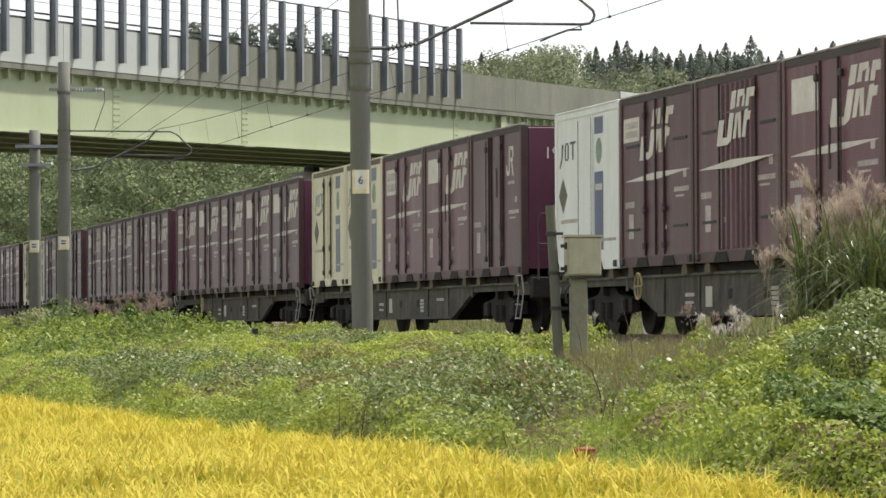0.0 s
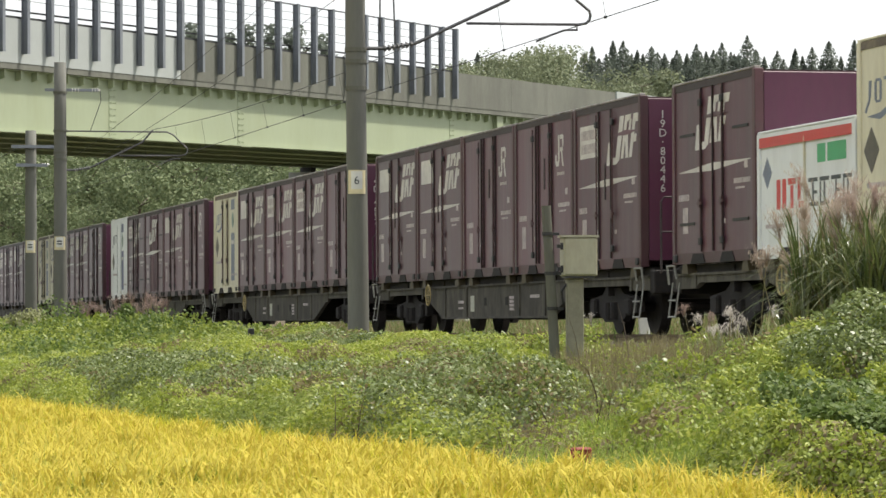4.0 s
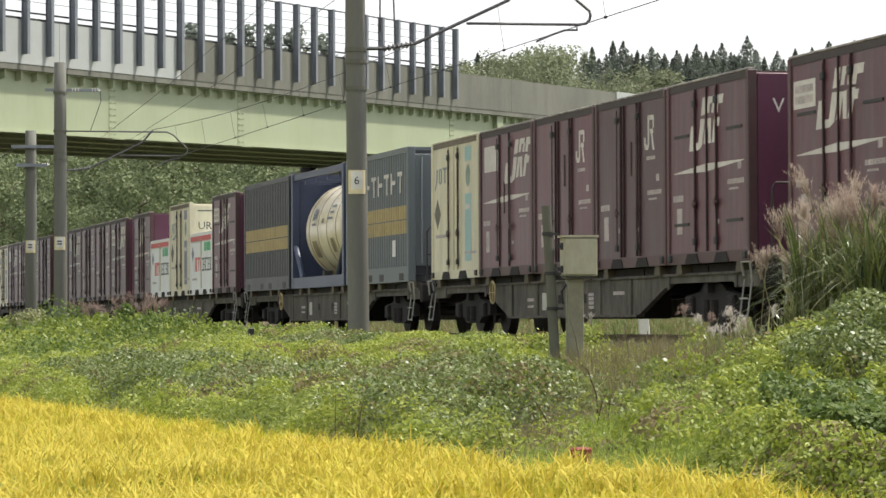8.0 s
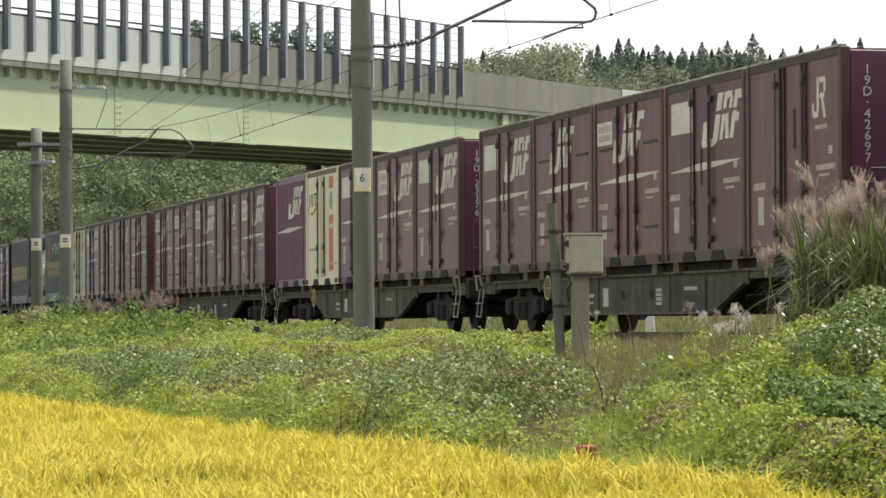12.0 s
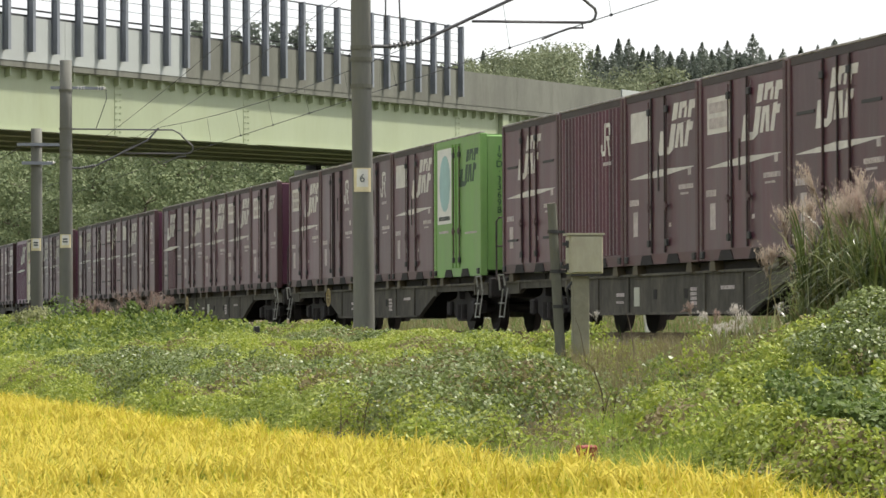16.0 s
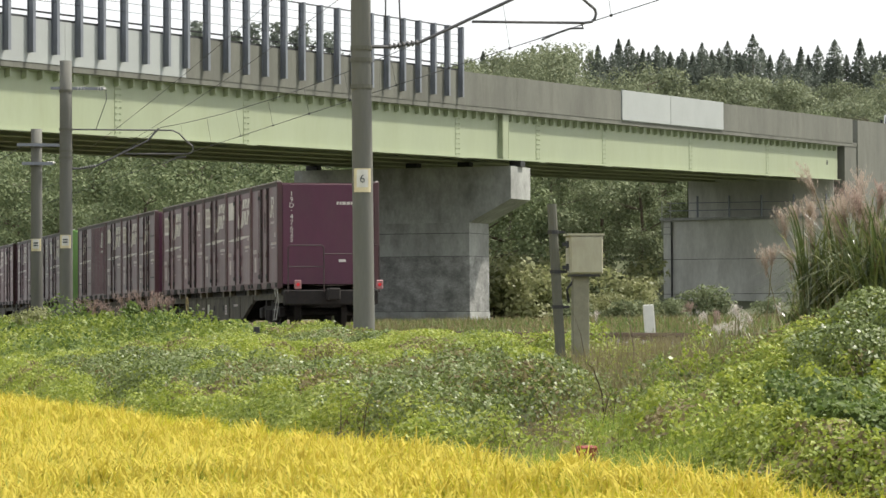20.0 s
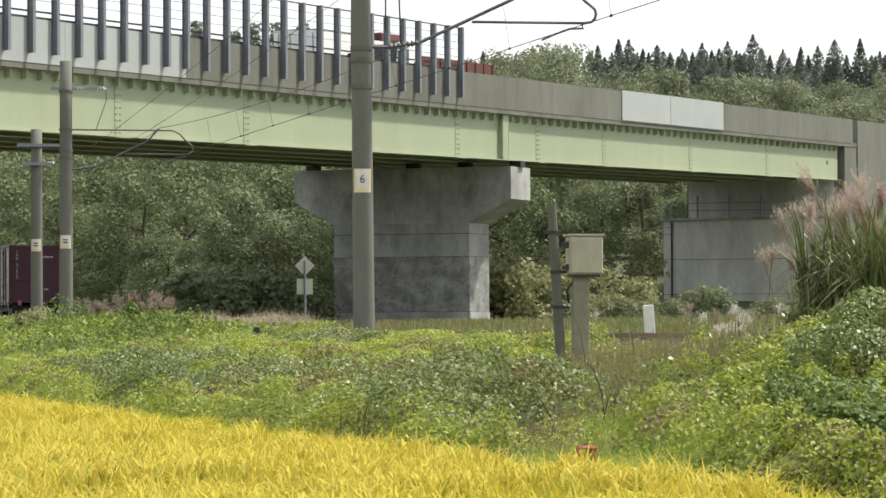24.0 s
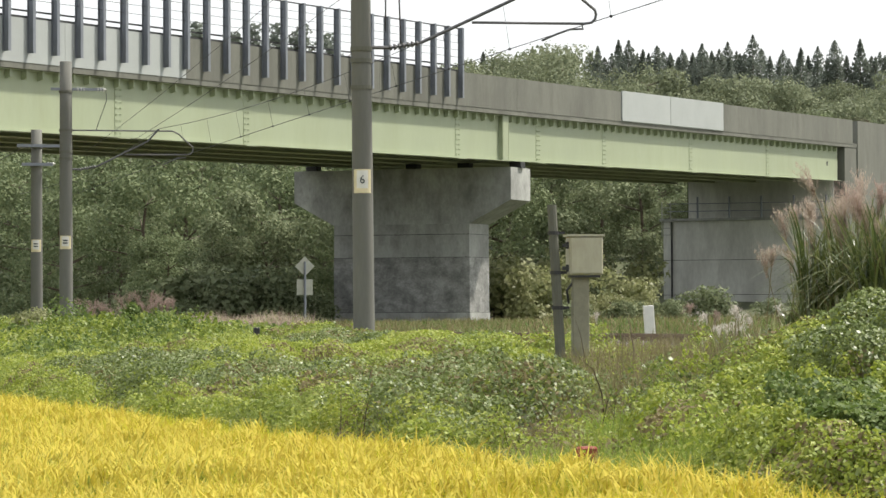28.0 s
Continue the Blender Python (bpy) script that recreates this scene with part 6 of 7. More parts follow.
    k = lattice(x, y, 1.7, 9) > 0.45
    grow("tall_weeds", "upright weeds among the brambles", x[k], y[k], 0.38, 0.012, 0.4, WEED, 0.0, 3)
    # the farther bank
    x, y = scatter(190000, -135, -55, -17, -2.5)
    m = lattice(x, y, 4.0, 8)
    sh = patch(x, y, SHRUBS) > 0.4
    sheet("shrub_cover", "dark leafy shrubs along the line", x[sh], y[sh], 0.05, SHRUB, 0.5, 1.7)
    pale = (m <= 0.42) & (rg.uniform(0, 1, len(x)) < 0.6)
    dim = ~pale & ((lattice(x, y, 2.2, 81) > 0.6) | (rg.uniform(0, 1, len(x)) < 0.2))
    sheet("weed_cover", "darker green weeds along the line", x[dim], y[dim], 0.055, SHRUB, 0.4, 1.08)
    sheet("weed_cover", "yellow-green weeds along the line", x[~pale & ~dim], y[~pale & ~dim], 0.058, WEED, 0.4, 1.02)
    sheet("weed_cover", "bright yellowish weeds along the line", x[pale], y[pale], 0.055, LIME, 0.5, 0.98)
    x, y = scatter(26000, -130, -60, -14, -2.5)
    grow("tall_weeds", "upright weeds along the line", x, y, 0.5, 0.02, 0.35, WEED, 0.0, 3)
    # nearer than the camera sees, to close the bank
    x, y = scatter(20000, -17, 25, -9, -2.5)
    sheet("bramble_cover", "green vines on the bank", x, y, 0.12, VINE, 0.5)
    # pale seed heads and flowers
    x, y = scatter(1100, -80, -20, -11, -2.5)
    z = land(x, y) + tall(x, y) * 1.05
    c = np.stack([x, y, z], 1)
    tagged(new("pale_flowers", flakes("pale_flowers", leaf_cloud(rg, c, 0.012, 0.5, 1.0), 4, SIGN_CREAM)), "tiny pale flowers over the weeds", "flowers", kind="stuff")
    # beyond the rails
    x = rg.uniform(-150, -40, 60000)
    y = 3.2 + 22 * rg.uniform(0, 1, 60000) ** 1.6
    at = np.stack([x, y, land(x, y)], 1)
    k = lattice(x, y, 3.0, 12) + 0.5 * (1 - smooth(6, 13, y)) > 0.6
    dry = k & (x < -98)
    tagged(new("dry_grass", strips("dry_grass", blades(rg, at[dry], 0.34, 0.03, 0.4, 3), DRY)), "pinkish dry grass beyond the rails", "grass", kind="stuff")
    brown = ~dry & (rg.uniform(0, 1, len(x)) < 0.35)
    tagged(new("tall_weeds", strips("tall_weeds", blades(rg, at[brown], 0.45, 0.03, 0.4, 3), DEAD)), "brownish weeds beyond the rails", "grass", kind="stuff")
    tagged(new("tall_weeds", strips("tall_weeds", blades(rg, at[~dry & ~brown], 0.4, 0.035, 0.5, 3), SHRUB)), "dark green weeds beyond the rails", "grass", kind="stuff")
    x = -104 - 30 * rg.uniform(0, 1, 14000) ** 1.3
    y = rg.uniform(2.6, 5.0, 14000) + np.array([track_y(v) for v in x])
    at = np.stack([x, y, land(x, y)], 1)
    heap = mounds(x, y, 1.6, 33)
    at, heap = at[heap > 0.15], heap[heap > 0.15]
    for pick, mat in ((np.arange(len(at)) % 3 == 0, PINK), (np.arange(len(at)) % 3 == 1, PLUME), (np.arange(len(at)) % 3 == 2, THICKET)):
        tagged(new("plumed_grass", strips("plumed_grass", blades(rg, at[pick], 0.45 + 0.6 * heap[pick], 0.03, 0.6, 4), mat)), "buff and pinkish plumed grass along the far side of the rails", "grass", kind="stuff")


bank_weeds()


def feather(rg, top, way, length, droop, n=26):
    """Rows of hair for one feathery plume: thin side stems that fan out and curve over, each set with fine hairs."""
    f = rg.uniform(0, 1, n)
    start = np.array(top)[None] - np.outer(f * length * 0.35, [0, 0, 1.0])
    a = rg.uniform(0, 6.283, n)
    fan = np.stack([np.cos(a), np.sin(a), np.zeros(n)], 1) * rg.uniform(0.08, 0.42, n)[:, None] + np.array([way[0], way[1], 0]) * 0.35
    reach = length * rg.uniform(0.6, 1.0, n)
    m, at = 22, []
    for k in range(m):
        g = k / (m - 1)
        p = start + fan * (reach * (g + 0.5 * droop * g * g))[:, None]
        p[:, 2] += reach * (g - droop * 0.75 * g ** 2.2)
        at.append(p + rg.normal(size=(n, 3)) * 0.006)
    at = np.concatenate(at)
    return blades(rg, at, 0.05, 0.0045, 0.9, 3)


def pampas(x, y, z, r, h, n, plumes, ph, label, seed, plume_mat=None, droop=0.35, brush=0.4):
    """A clump of long arching leaves with feathery plumes on thin stalks."""
    rg = np.random.default_rng(seed)
    t = thing("pampas_grass", label, "grass", "pampas clumps", pose(x, y, z))
    a, d = rg.uniform(0, 6.283, n), r * np.sqrt(rg.uniform(0, 1, n))
    at = np.stack([d * np.cos(a), d * np.sin(a), h * rg.uniform(0, 0.35, n)], 1)
    lax = rg.uniform(0, 1, n) < 0.7
    o = new("leaves", strips("leaves", blades(rg, at[lax], 1.0 * h, 0.028, 0.5, 11, 1.25), REED))
    o.parent = t
    o = new("leaves", strips("leaves", blades(rg, at[~lax], 0.85 * h, 0.02, 0.3, 6), REED))
    o.parent = t
    sere = rg.uniform(0, 1, n) < 0.14
    o = new("withered_leaves", strips("withered_leaves", blades(rg, at[sere], 0.9 * h, 0.022, 0.5, 8, 1.2), DRY))
    o.parent = t
    for k in range(plumes):
        aa, dd = rg.uniform(0, 6.283), r * math.sqrt(rg.uniform(0, 1))
        p0 = Vector((dd * math.cos(aa), dd * math.sin(aa), 0))
        tip = ph * rg.uniform(0.7, 1.05)
        way = Vector((rg.uniform(-1, 1), rg.uniform(-1, 1) - 0.3, 0)) * 0.22
        top = p0 + way * tip + Vector((0, 0, tip))
        st = pipe(bmesh.new(), [p0, p0.lerp(top, 0.5) - way * 0.12 * tip, top], 0.005, 4)
        part("stalk", st, DRY, t)
        q = new("plume", strips("plume", feather(rg, top, way * 3, brush * rg.uniform(0.75, 1.1), droop * rg.uniform(0.5, 1.5), 26 if brush > 0.3 else 8), plume_mat or PLUME))
        q.parent = t


pampas(-30.3, -4.05, -0.1, 0.42, 1.2, 640, 11, 1.32, "tall pampas grass clump with feathery tan plumes", 31)
pampas(-29.6, -3.95, -0.05, 0.46, 1.22, 700, 13, 1.42, "tall pampas grass clump with feathery tan plumes", 32)
pampas(-28.8, -4.0, -0.05, 0.46, 1.22, 640, 11, 1.42, "tall pampas grass clump with feathery tan plumes", 39, PINK)
pampas(-31.3, -4.0, -0.2, 0.28, 0.85, 150, 6, 1.35, "small pampas grass clump with few plumes", 33, brush=0.34)
pampas(-32.1, -4.05, -0.3, 0.25, 0.6, 50, 3, 1.2, "small pampas grass clump with few plumes", 41, brush=0.32)
pampas(-33.4, -4.0, -0.4, 0.35, 0.5, 60, 5, 0.75, "thin pampas grass with drooping silvery plumes", 40, SILVER, 1.1, 0.26)
pampas(-34.6, -3.8, -0.45, 0.35, 0.55, 70, 4, 0.7, "thin pampas grass with drooping silvery plumes", 34, SILVER, 1.1, 0.28)
pampas(-36.0, -3.6, -0.45, 0.35, 0.6, 60, 2, 0.75, "thin pampas grass with drooping pink plumes", 35, PINK, 1.1, 0.3)
pampas(-42.0, -3.0, -0.45, 0.3, 0.5, 60, 1, 0.7, "thin pampas grass by the rails", 36, SILVER, 1.0, 0.25)
pampas(-83.0, -3.4, -0.4, 0.7, 0.8, 200, 14, 1.15, "pinkish plumed grass clump by the rails", 37, PINK, 0.5, 0.5)
pampas(-90.0, -3.5, -0.4, 0.7, 0.8, 200, 12, 1.0, "pinkish plumed grass clump by the rails", 38, PINK, 0.5, 0.5)


def bush(x, y, h, spread, leaves, size, mat, label, seed):
    """A leafy bush: a few stems and a rounded, gappy head of leaves in clumps."""
    rg = np.random.default_rng(seed)
    t = thing("bush", label, "bush", "bushes on the bank", pose(x, y, float(land(x, y)) - 0.05))
    cs = []
    for k in range(11):
        a, up = rg.uniform(0, 6.283), rg.uniform(0.3, 0.95)
        tip = Vector((math.cos(a) * spread * rg.uniform(0.1, 0.8) * (1.2 - up), math.sin(a) * spread * rg.uniform(0.1, 0.8) * (1.2 - up), h * up))
        part("stem", rod(bmesh.new(), (0, 0, 0), tip, 0.012, 0.005, 5), BARK, t)
        cs.append(tuple(tip))
    cs = np.array(cs)
    k = rg.integers(0, len(cs), leaves)
    d = rg.normal(size=(leaves, 3))
    d /= np.linalg.norm(d, axis=1)[:, None]
    c = cs[k] + d * (spread * 0.38 * rg.uniform(0.4, 1.1, leaves))[:, None]
    c[:, 2] = np.maximum(c[:, 2], 0.05)
    o = new("foliage", flakes("foliage", leaf_cloud(rg, c, size, 0.5, 1.8, d * 0.8 + np.array([0, 0, 0.4])), 4, mat))
    o.parent = t


bush(-72.5, -5.3, 1.0, 0.55, 2600, 0.05, SHRUB, "dark green bush on the railway bank", 201)
bush(-70.8, -5.0, 0.75, 0.5, 1600, 0.05, SHRUB, "low dark green bush on the railway bank", 202)
bush(-86.0, -6.2, 0.9, 0.8, 2600, 0.05, THICKET, "pale yellow-green goldenrod bush by the line", 203)
bush(-83.0, -6.9, 0.7, 0.6, 1600, 0.05, SHRUB, "dark green bush below the goldenrod", 204)
bush(-88.5, -5.6, 0.9, 0.7, 2000, 0.05, THICKET, "pale yellow-green goldenrod bush by the line", 205)
bush(-64.0, -7.6, 0.5, 0.4, 1200, 0.04, SHRUB, "low dark green bush on the railway bank", 206)
bush(-57.2, -3.9, 0.5, 0.4, 1100, 0.04, LIME, "bright leafy bush at the foot of the mast", 207)
bush(-39.5, -4.6, 0.42, 0.3, 900, 0.03, LIME, "bright leafy weed bush beside the equipment box", 208)
bush(-22.6, -6.75, 0.62, 0.5, 2600, 0.03, SHRUB, "dark green leafy shrub at the foot of the bank", 209)
bush(-21.6, -6.9, 0.55, 0.5, 2400, 0.03, SHRUB, "dark green leafy shrub at the foot of the bank", 210)

# ---- trees ----
def tree_model(seed, h, spread, mat, leaves, size, label, sparse=False):
    """Tapered trunk, limbs and a crown of leaf clumps with gaps."""
    rg = np.random.default_rng(seed)
    t = thing("tree", label, "tree", "woodland trees")
    bm = bmesh.new()
    p, r = Vector((0, 0, -0.5)), h * 0.022 + 0.03
    tips = []
    for k in range(5):
        q = p + Vector((rg.uniform(-0.03, 0.03) * h, rg.uniform(-0.03, 0.03) * h, h * 0.17))
        rod(bm, p, q, r, r * 0.8, 7)
        for _ in range(3):
            a = rg.uniform(0, 6.283)
            e = q + Vector((math.cos(a) * spread * rg.uniform(0.4, 0.95), math.sin(a) * spread * rg.uniform(0.4, 0.95), h * rg.uniform(0.03, 0.14)))
            rod(bm, q, e, r * 0.45, r * 0.15, 5)
            tips.append(e)
        p, r = q, r * 0.8
    tips.append(p)
    part("trunk", bm, BARK, t)
    cs, ss = [], []
    for e in tips:
        for _ in range(2):
            cs.append((e.x + rg.normal() * spread * 0.2, e.y + rg.normal() * spread * 0.2, e.z + rg.normal() * h * 0.05))
            ss.append(spread * rg.uniform(0.22, 0.46) * (0.7 if sparse else 1))
    cs, ss = np.array(cs), np.array(ss)
    k = rg.choice(len(cs), leaves, p=ss ** 2 / np.sum(ss ** 2))
    d = rg.normal(size=(leaves, 3))
    d /= np.linalg.norm(d, axis=1)[:, None]
    d[:, 2] *= 0.75
    c = cs[k] + d * (ss[k] * rg.uniform(0.55, 1.08, leaves))[:, None]
    c[:, 2] = np.maximum(c[:, 2], h * 0.05)
    lean = d * 0.85 + np.array([0, 0, 0.45])
    o = new("crown", flakes("crown", leaf_cloud(rg, c, size, 0.75, 1.3, lean), 4, mat))
    o.parent = t
    return t


def cedar_model(seed, h):
    rg = np.random.default_rng(seed)
    t = thing("cedar_tree", "dark pointed cedar on the ridge", "conifer", "cedars on the ridge")
    part("trunk", rod(bmesh.new(), (0, 0, -0.5), (0, 0, h), 0.2, 0.03, 7), BARK, t)
    n = 1900
    f = rg.uniform(0, 1, n) ** 0.8
    ring = np.floor(f * 14) / 14
    rad = (1 - f) ** 0.8 * h * 0.36 * rg.uniform(0.2, 1.1, n) * (0.7 + 0.6 * np.sin(ring * 40 + seed) ** 2)
    a = rg.uniform(0, 6.283, n)
    c = np.stack([rad * np.cos(a), rad * np.sin(a), h * (0.08 + 0.95 * f) - rad * 0.45], 1)
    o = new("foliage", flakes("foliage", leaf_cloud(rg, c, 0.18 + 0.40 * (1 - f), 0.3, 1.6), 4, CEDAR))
    o.parent = t
    return t


def plan(right, deep):
    """Ground place so far to the right of and ahead of the view's middle line."""
    return 0.222 * right - 0.975 * deep, -14.88 + 0.975 * right + 0.222 * deep


BACK = BRIDGE.inverted()


def under_bridge(x, y, tall):
    q = BACK @ Vector((x, y, 0))
    return q.y < FAR + 1.5 + tall and -60 < q.x < 226


def plant(model, x, y, s, turn, first):
    m = Matrix.Translation((x, y, float(land(x, y)))) @ pose(0, 0, 0, 0, 0, turn)
    t = model if first else copy_thing(model, Matrix())
    t.scale = (s, s, s * 1.0)
    t.matrix_basis = m @ Matrix.Diagonal((s, s, s, 1))
    return t


class Grove:
    """Puts out copies of a few tree models in turn."""

    def __init__(self, models, seed):
        self.models, self.used, self.rng = models, set(), random.Random(seed)

    def put(self, x, y, s):
        m = self.rng.choice(self.models)
        plant(m, x, y, s, self.rng.uniform(0, 360), m not in self.used)
        self.used.add(m)


def woods():
    rng = random.Random(77)
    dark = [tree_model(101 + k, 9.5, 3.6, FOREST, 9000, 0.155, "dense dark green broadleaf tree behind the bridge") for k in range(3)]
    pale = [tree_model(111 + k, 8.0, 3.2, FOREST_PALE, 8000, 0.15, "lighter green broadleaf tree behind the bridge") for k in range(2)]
    low = [tree_model(121 + k, 2.6, 2.0, FOREST_PALE, 1500, 0.2, "low pale green bush beneath the bridge") for k in range(2)]
    brush = [tree_model(126 + k, 2.6, 2.0, THICKET, 3200, 0.14, "pale green thicket beside the bridge abutment") for k in range(2)]
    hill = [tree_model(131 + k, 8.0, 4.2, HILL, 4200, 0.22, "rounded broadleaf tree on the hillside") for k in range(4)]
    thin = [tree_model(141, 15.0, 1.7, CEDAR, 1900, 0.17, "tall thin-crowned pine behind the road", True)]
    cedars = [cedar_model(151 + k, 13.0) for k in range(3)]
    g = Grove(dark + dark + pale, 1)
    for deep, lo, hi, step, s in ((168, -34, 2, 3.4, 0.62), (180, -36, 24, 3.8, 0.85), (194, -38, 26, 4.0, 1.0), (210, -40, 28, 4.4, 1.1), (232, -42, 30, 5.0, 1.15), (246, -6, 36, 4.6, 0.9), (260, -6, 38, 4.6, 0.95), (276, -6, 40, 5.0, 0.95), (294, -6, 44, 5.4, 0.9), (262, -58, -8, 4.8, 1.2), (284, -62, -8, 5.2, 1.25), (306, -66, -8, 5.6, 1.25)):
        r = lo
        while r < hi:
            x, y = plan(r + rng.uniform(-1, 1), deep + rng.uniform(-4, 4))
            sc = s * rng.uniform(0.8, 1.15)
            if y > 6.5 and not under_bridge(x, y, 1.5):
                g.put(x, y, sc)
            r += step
    gl = Grove(low, 2)
    for _ in range(70):
        x, y = plan(rng.uniform(-46, -8), rng.uniform(158, 172))
        if y > 8:
            gl.put(x, y, rng.uniform(0.6, 1.2))
    for _ in range(46):
        deep, r = rng.uniform(160, 190), rng.uniform(-24, 22)
        x, y = plan(r, deep)
        q = BACK @ Vector((x, y, 0))
        if y > 13 and not (49 < q.x < 53 and 1.5 < q.y < 10) and not q.x > 101 and not (deep < 172 and -6.5 < r < 3.0):
            gl.put(x, y, rng.uniform(0.5, 1.05))
    gb = Grove(brush, 6)
    for r, deep, sc in ((2.6, 172, 1.25), (3.9, 173, 1.6), (5.2, 174, 1.2), (8.4, 186, 1.05), (9.6, 188, 1.2), (10.9, 187, 0.7), (11.5, 190, 0.4), (7.6, 180, 0.7), (9.0, 178, 0.75), (10.2, 180, 0.6), (10.2, 198, 1.1), (9.0, 198, 1.5), (6.6, 200, 1.8)):
        x, y = plan(r, deep)
        gb.put(x, y, sc)
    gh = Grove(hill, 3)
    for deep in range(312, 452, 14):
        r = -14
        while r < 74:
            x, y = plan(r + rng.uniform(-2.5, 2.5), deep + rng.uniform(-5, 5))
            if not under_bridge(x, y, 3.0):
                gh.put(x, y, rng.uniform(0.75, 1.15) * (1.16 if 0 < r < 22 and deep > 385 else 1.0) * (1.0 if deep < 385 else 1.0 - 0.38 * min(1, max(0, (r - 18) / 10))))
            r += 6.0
    gc = Grove(cedars, 4)
    ridge = [(857, 95), (945, 90), (1060, 86), (1097, 76), (1115, 76), (1140, 92), (1165, 86), (1188, 98), (1210, 92), (1228, 98), (1245, 82), (1262, 95), (1290, 80), (1312, 100), (1335, 68), (1350, 92), (1388, 94), (1420, 90), (1450, 88), (1480, 78), (1525, 76), (1545, 105), (1560, 98), (1600, 90), (1640, 86), (1000, 104), (905, 112), (835, 108), (1275, 92), (1130, 98)] + [(1046 + 13 * k, 96 + 12 * ((k * 7) % 5) / 5) for k in range(23)] + [(1365 + 17 * k, 104 + 8 * ((k * 3) % 4) / 4) for k in range(14)]
    for px_, top in ridge:
        deep = 440 + rng.uniform(-8, 8)
        x, y = plan((px_ - 784) / 5912.6 * deep, deep)
        need = 0.175 + (571.6 - top) / 5912.6 * deep - float(land(x, y))
        gc.put(x, y, max(0.35, need / 12.9))
    gt = Grove(thin, 5)
    for px_, top in ((345, 44), (410, 66), (452, 48), (488, 46), (520, 60), (546, 50), (575, 64)):
        deep = 250 + rng.uniform(-6, 6)
        x, y = plan((px_ - 784) / 5912.6 * deep, deep)
        need = 0.175 + (571.6 - top) / 5912.6 * deep - float(land(x, y))
        gt.put(x, y, need / 14.3)


woods()


# ---- road traffic on the bridge ----
def box_lorry(name, label, length, red=False):
    """Lorry built along +x, origin on the road under its middle."""
    t = thing(name, label, "truck")
    a = length / 2
    if red:
        for y in (-1.15, 1.15):
            b = part("load_wall", cube(-a, a - 2.6, y - 0.04, y + 0.04, 1.0, 2.15), TRUCK_RED, t)
            rib = part("wall_rib", cube(-0.06, 0.06, -0.05, 0.05, 1.0, 2.15), TRUCK_RED, t)
            rib.matrix_basis = pose(-a + 0.1, y * 1.04, 0)
            for k in range(1, 9):
                again(rib, t, pose(-a + 0.1 + k * (length - 2.9) / 8, y * 1.04, 0))
        part("load_bed", cube(-a, a - 2.6, -1.15, 1.15, 0.85, 1.0), TRUCK_WHITE, t)
        part("tail_board", cube(-a, -a + 0.08, -1.1, 1.1, 1.0, 2.1), TRUCK_RED, t)
        part("crane_column", cube(a - 2.55, a - 2.15, -0.3, 0.3, 0.9, 2.8, bev=0.04), TRUCK_WHITE, t)
        part("crane_boom", cube(a - 2.4, a - 0.2, -0.25, 0.25, 2.8, 3.15, bev=0.05), TRUCK_RED, t)
    else:
        part("cargo_box", cube(-a, a - 2.0, -1.2, 1.2, 0.95, 3.5, bev=0.03), TRUCK_WHITE, t)
        for y in (-0.6, 0.6):
            part("rear_door", cube(-a - 0.03, -a, y - 0.56, y + 0.56, 1.05, 3.4, bev=0.01), TRUCK_WHITE, t)
        for y in (-0.9, -0.3, 0.3, 0.9):
            part("lock_bar", rod(bmesh.new(), (-a - 0.05, y, 1.1), (-a - 0.05, y, 3.35), 0.025, 0.025, 6), STEEL_POST, t)
        part("roof_edge", cube(-a, a - 2.0, -1.22, 1.22, 3.5, 3.54), STEEL_POST, t)
    cab = prism(bmesh.new(), [(a - 1.9, 0.6), (a, 0.6), (a, 1.7), (a - 0.25, 2.6), (a - 1.9, 2.65)], -1.15, 1.15, "y")
    c = part("cab", cab, TRUCK_WHITE, t)
    ws = prism(bmesh.new(), [(a + 0.006, 1.72), (a - 0.215, 2.5), (a - 0.235, 2.5), (a - 0.02, 1.72)], -1.05, 1.05, "y")
    part("windscreen", ws, glassm, c)
    for y in (-1.155, 1.155):
        part("side_window", cube(a - 1.3, a - 0.35, y - 0.006, y + 0.006, 1.7, 2.4), glassm, c)
        part("mirror", cube(a + 0.02, a + 0.14, y * 1.12 - 0.08, y * 1.12 + 0.08, 1.7, 2.2), DARK_STEEL, c)
    part("chassis", cube(-a + 0.1, a - 0.2, -0.45, 0.45, 0.6, 0.9), DARK_STEEL, t)
    for x in (-a + 1.3, -a + 2.5, a - 1.1):
        for y in (-1.0, 1.0):
            wl_ = part("wheel", rod(bmesh.new(), (x, y - 0.13, 0.48), (x, y + 0.13, 0.48), 0.48, 0.48, 18), RUBBER, t)
            part("rim", rod(bmesh.new(), (x, y - 0.14, 0.48), (x, y + 0.14, 0.48), 0.26, 0.26, 14), STEEL_POST, wl_)
    return t


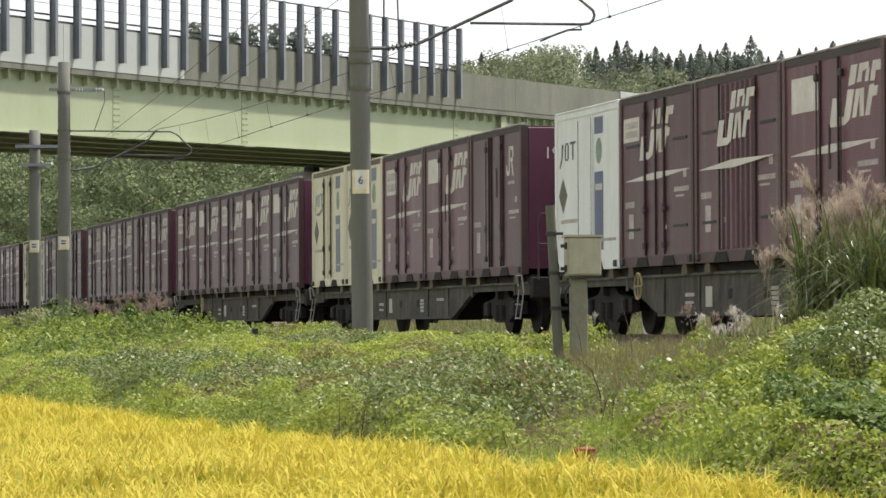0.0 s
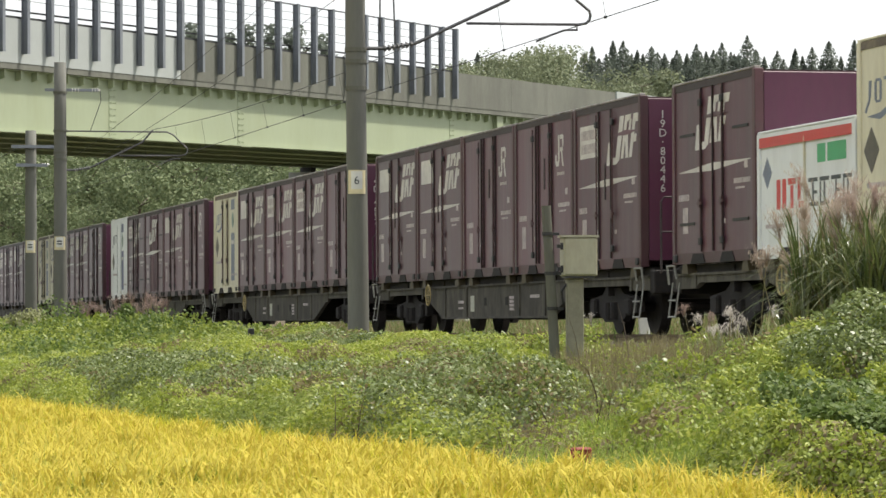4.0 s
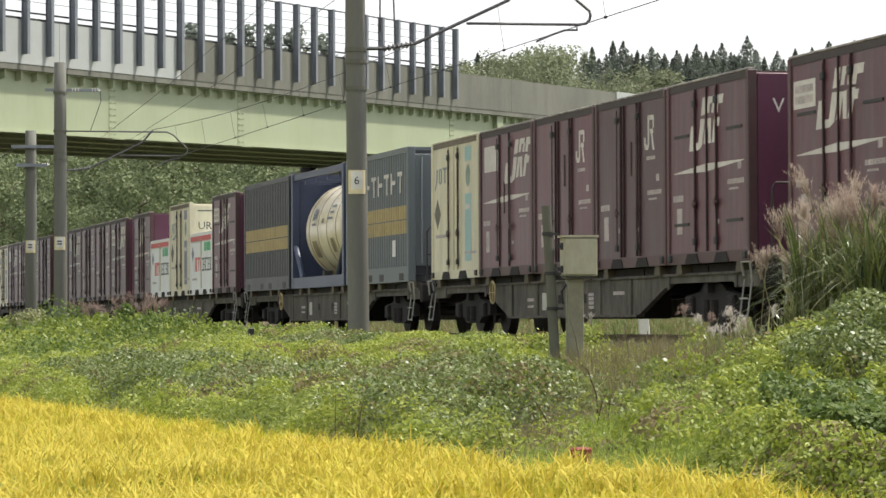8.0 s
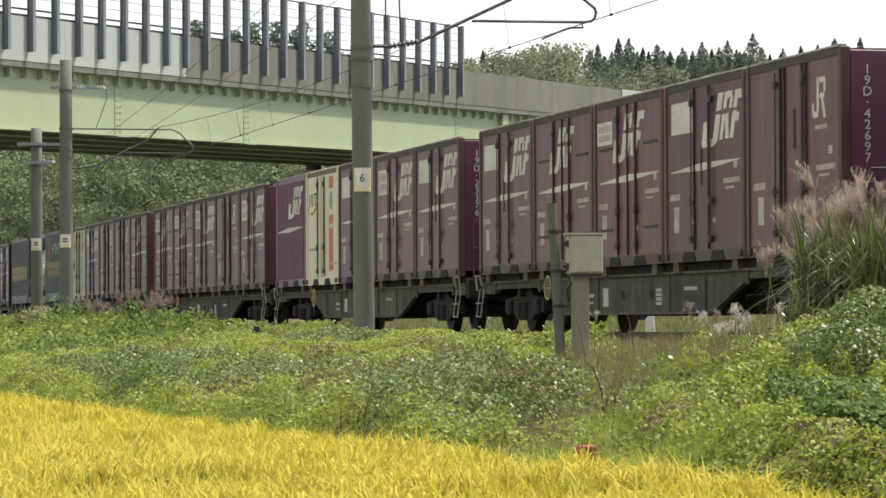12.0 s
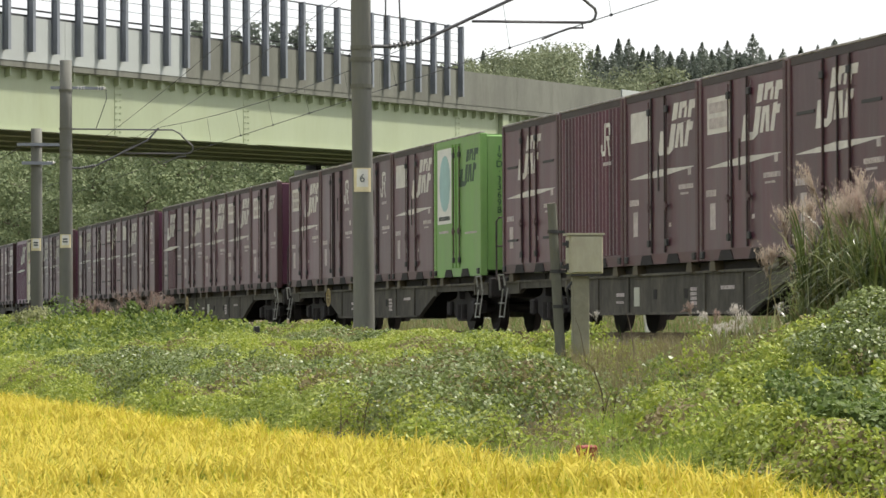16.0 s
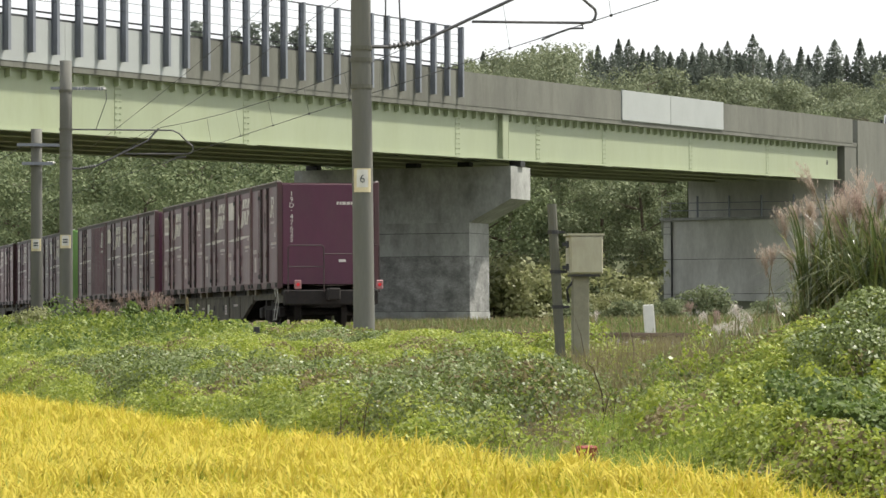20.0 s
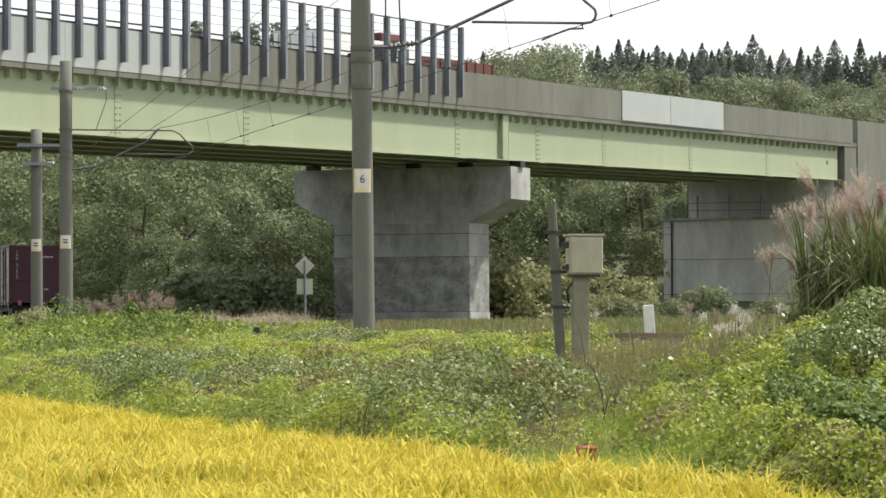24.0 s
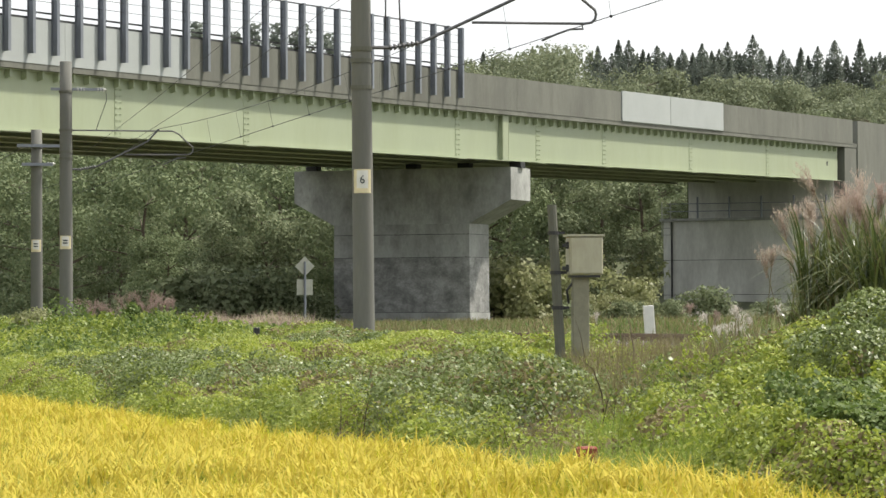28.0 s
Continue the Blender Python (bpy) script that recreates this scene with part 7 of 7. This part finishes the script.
def minivan():
    t = thing("minivan", "silver-white minivan on the bridge", "car")
    bm = prism(bmesh.new(), [(-2.2, 0.35), (2.2, 0.35), (2.25, 0.8), (1.9, 1.05), (1.1, 1.15), (0.45, 1.75), (-0.2, 1.86), (-1.7, 1.82), (-2.15, 1.2)], -0.84, 0.84, "y")
    bmesh.ops.bevel(bm, geom=list(bm.edges), offset=0.06, segments=2, affect="EDGES")
    b = part("body", bm, TRUCK_WHITE, t)
    for y in (-0.845, 0.845):
        bm = prism(bmesh.new(), [(-1.7, 1.2), (0.75, 1.2), (0.3, 1.65), (-0.2, 1.74), (-1.5, 1.7)], y - 0.006, y + 0.006, "y")
        part("side_window", bm, glassm, b)
    bm = prism(bmesh.new(), [(1.06, 1.18), (0.48, 1.72), (0.44, 1.7), (1.0, 1.18)], -0.72, 0.72, "y")
    part("windscreen", bm, glassm, b)
    for x in (-1.4, 1.4):
        for y in (-0.75, 0.75):
            w = part("wheel", rod(bmesh.new(), (x, y - 0.1, 0.32), (x, y + 0.1, 0.32), 0.32, 0.32, 18), RUBBER, t)
            part("rim", rod(bmesh.new(), (x, y - 0.11, 0.32), (x, y + 0.11, 0.32), 0.2, 0.2, 14), STEEL_POST, w)
    return t


white_lorry = box_lorry("box_lorry", "white box lorry on the far lane of the bridge", 11.0)
red_lorry = box_lorry("crane_lorry", "crane lorry with white cab and rust-red load bed", 12.0, True)
van = minivan()


def on_bridge(u, v, back=False):
    q = BRIDGE @ Vector((u, v, sill(u) + 2.75))
    slope = math.degrees(math.atan(0.0218))
    return Matrix.Translation(q) @ pose(0, 0, 0, 0, 0, 144.772) @ pose(0, 0, 0, 0, -slope, 0) @ pose(0, 0, 0, 0, 0, 180 if back else 0)


# ---- what moves ----
def motions():
    times = [0.0] + [float(k) for k in range(2, 27, 2)] + [28.0]
    for ob, off, up in MOVING:
        rows = []
        for t in times:
            s = rear_end(t) + off
            rows.append((t, pose(s, track_y(s), up, 0, 0, track_turn(s))))
        walk(ob, rows)
    # wheels roll: 0.43 m radius; one turn of keys serves every wheelset that sits at the same place of its bogie
    keyed = {}
    for wg in WHEELS:
        for b in wg.children:
            if b.name.split(".")[0] != "bogie":
                continue
            for ws in b.children:
                if ws.name.split(".")[0] != "wheelset":
                    continue
                key = round(ws.matrix_basis.translation.x, 2)
                if key not in keyed:
                    rows, n = [], 840
                    for k in range(n + 1):
                        t = 28.0 * k / n
                        a = -(rear_end(0) - rear_end(t)) / 0.43
                        rows.append((t, pose(key, 0, 0.43, 0, math.degrees(a) % 360, 0)))
                    walk(ws, rows)
                    keyed[key] = ws.animation_data
                else:
                    ws.rotation_mode = "QUATERNION"
                    src = keyed[key]
                    ws.animation_data_create()
                    ws.animation_data.action = src.action
                    ws.animation_data.action_slot = src.action_slot
    for ob, v, back, rows in ((white_lorry, 7.9, False, [(0.0, -84.0), (18.0, -80.0), (22.0, -11.0), (23.5, 32.5), (24.5, 62.5), (25.0, 77.8), (26.3, 117.5), (27.0, 137.0), (28.0, 165.0)]),
                              (red_lorry, 3.2, True, [(0.0, 204.0), (15.0, 200.0), (18.5, 172.0), (21.3, 112.5), (23.5, 58.4), (25.0, 23.5), (28.0, -46.0)]),
                              (van, 7.9, False, [(0.0, 76.0), (2.0, 126.0), (4.5, 178.0), (7.0, 199.0), (28.0, 204.0)])):
        walk(ob, [(t, on_bridge(u, v, back)) for t, u in rows])


motions()
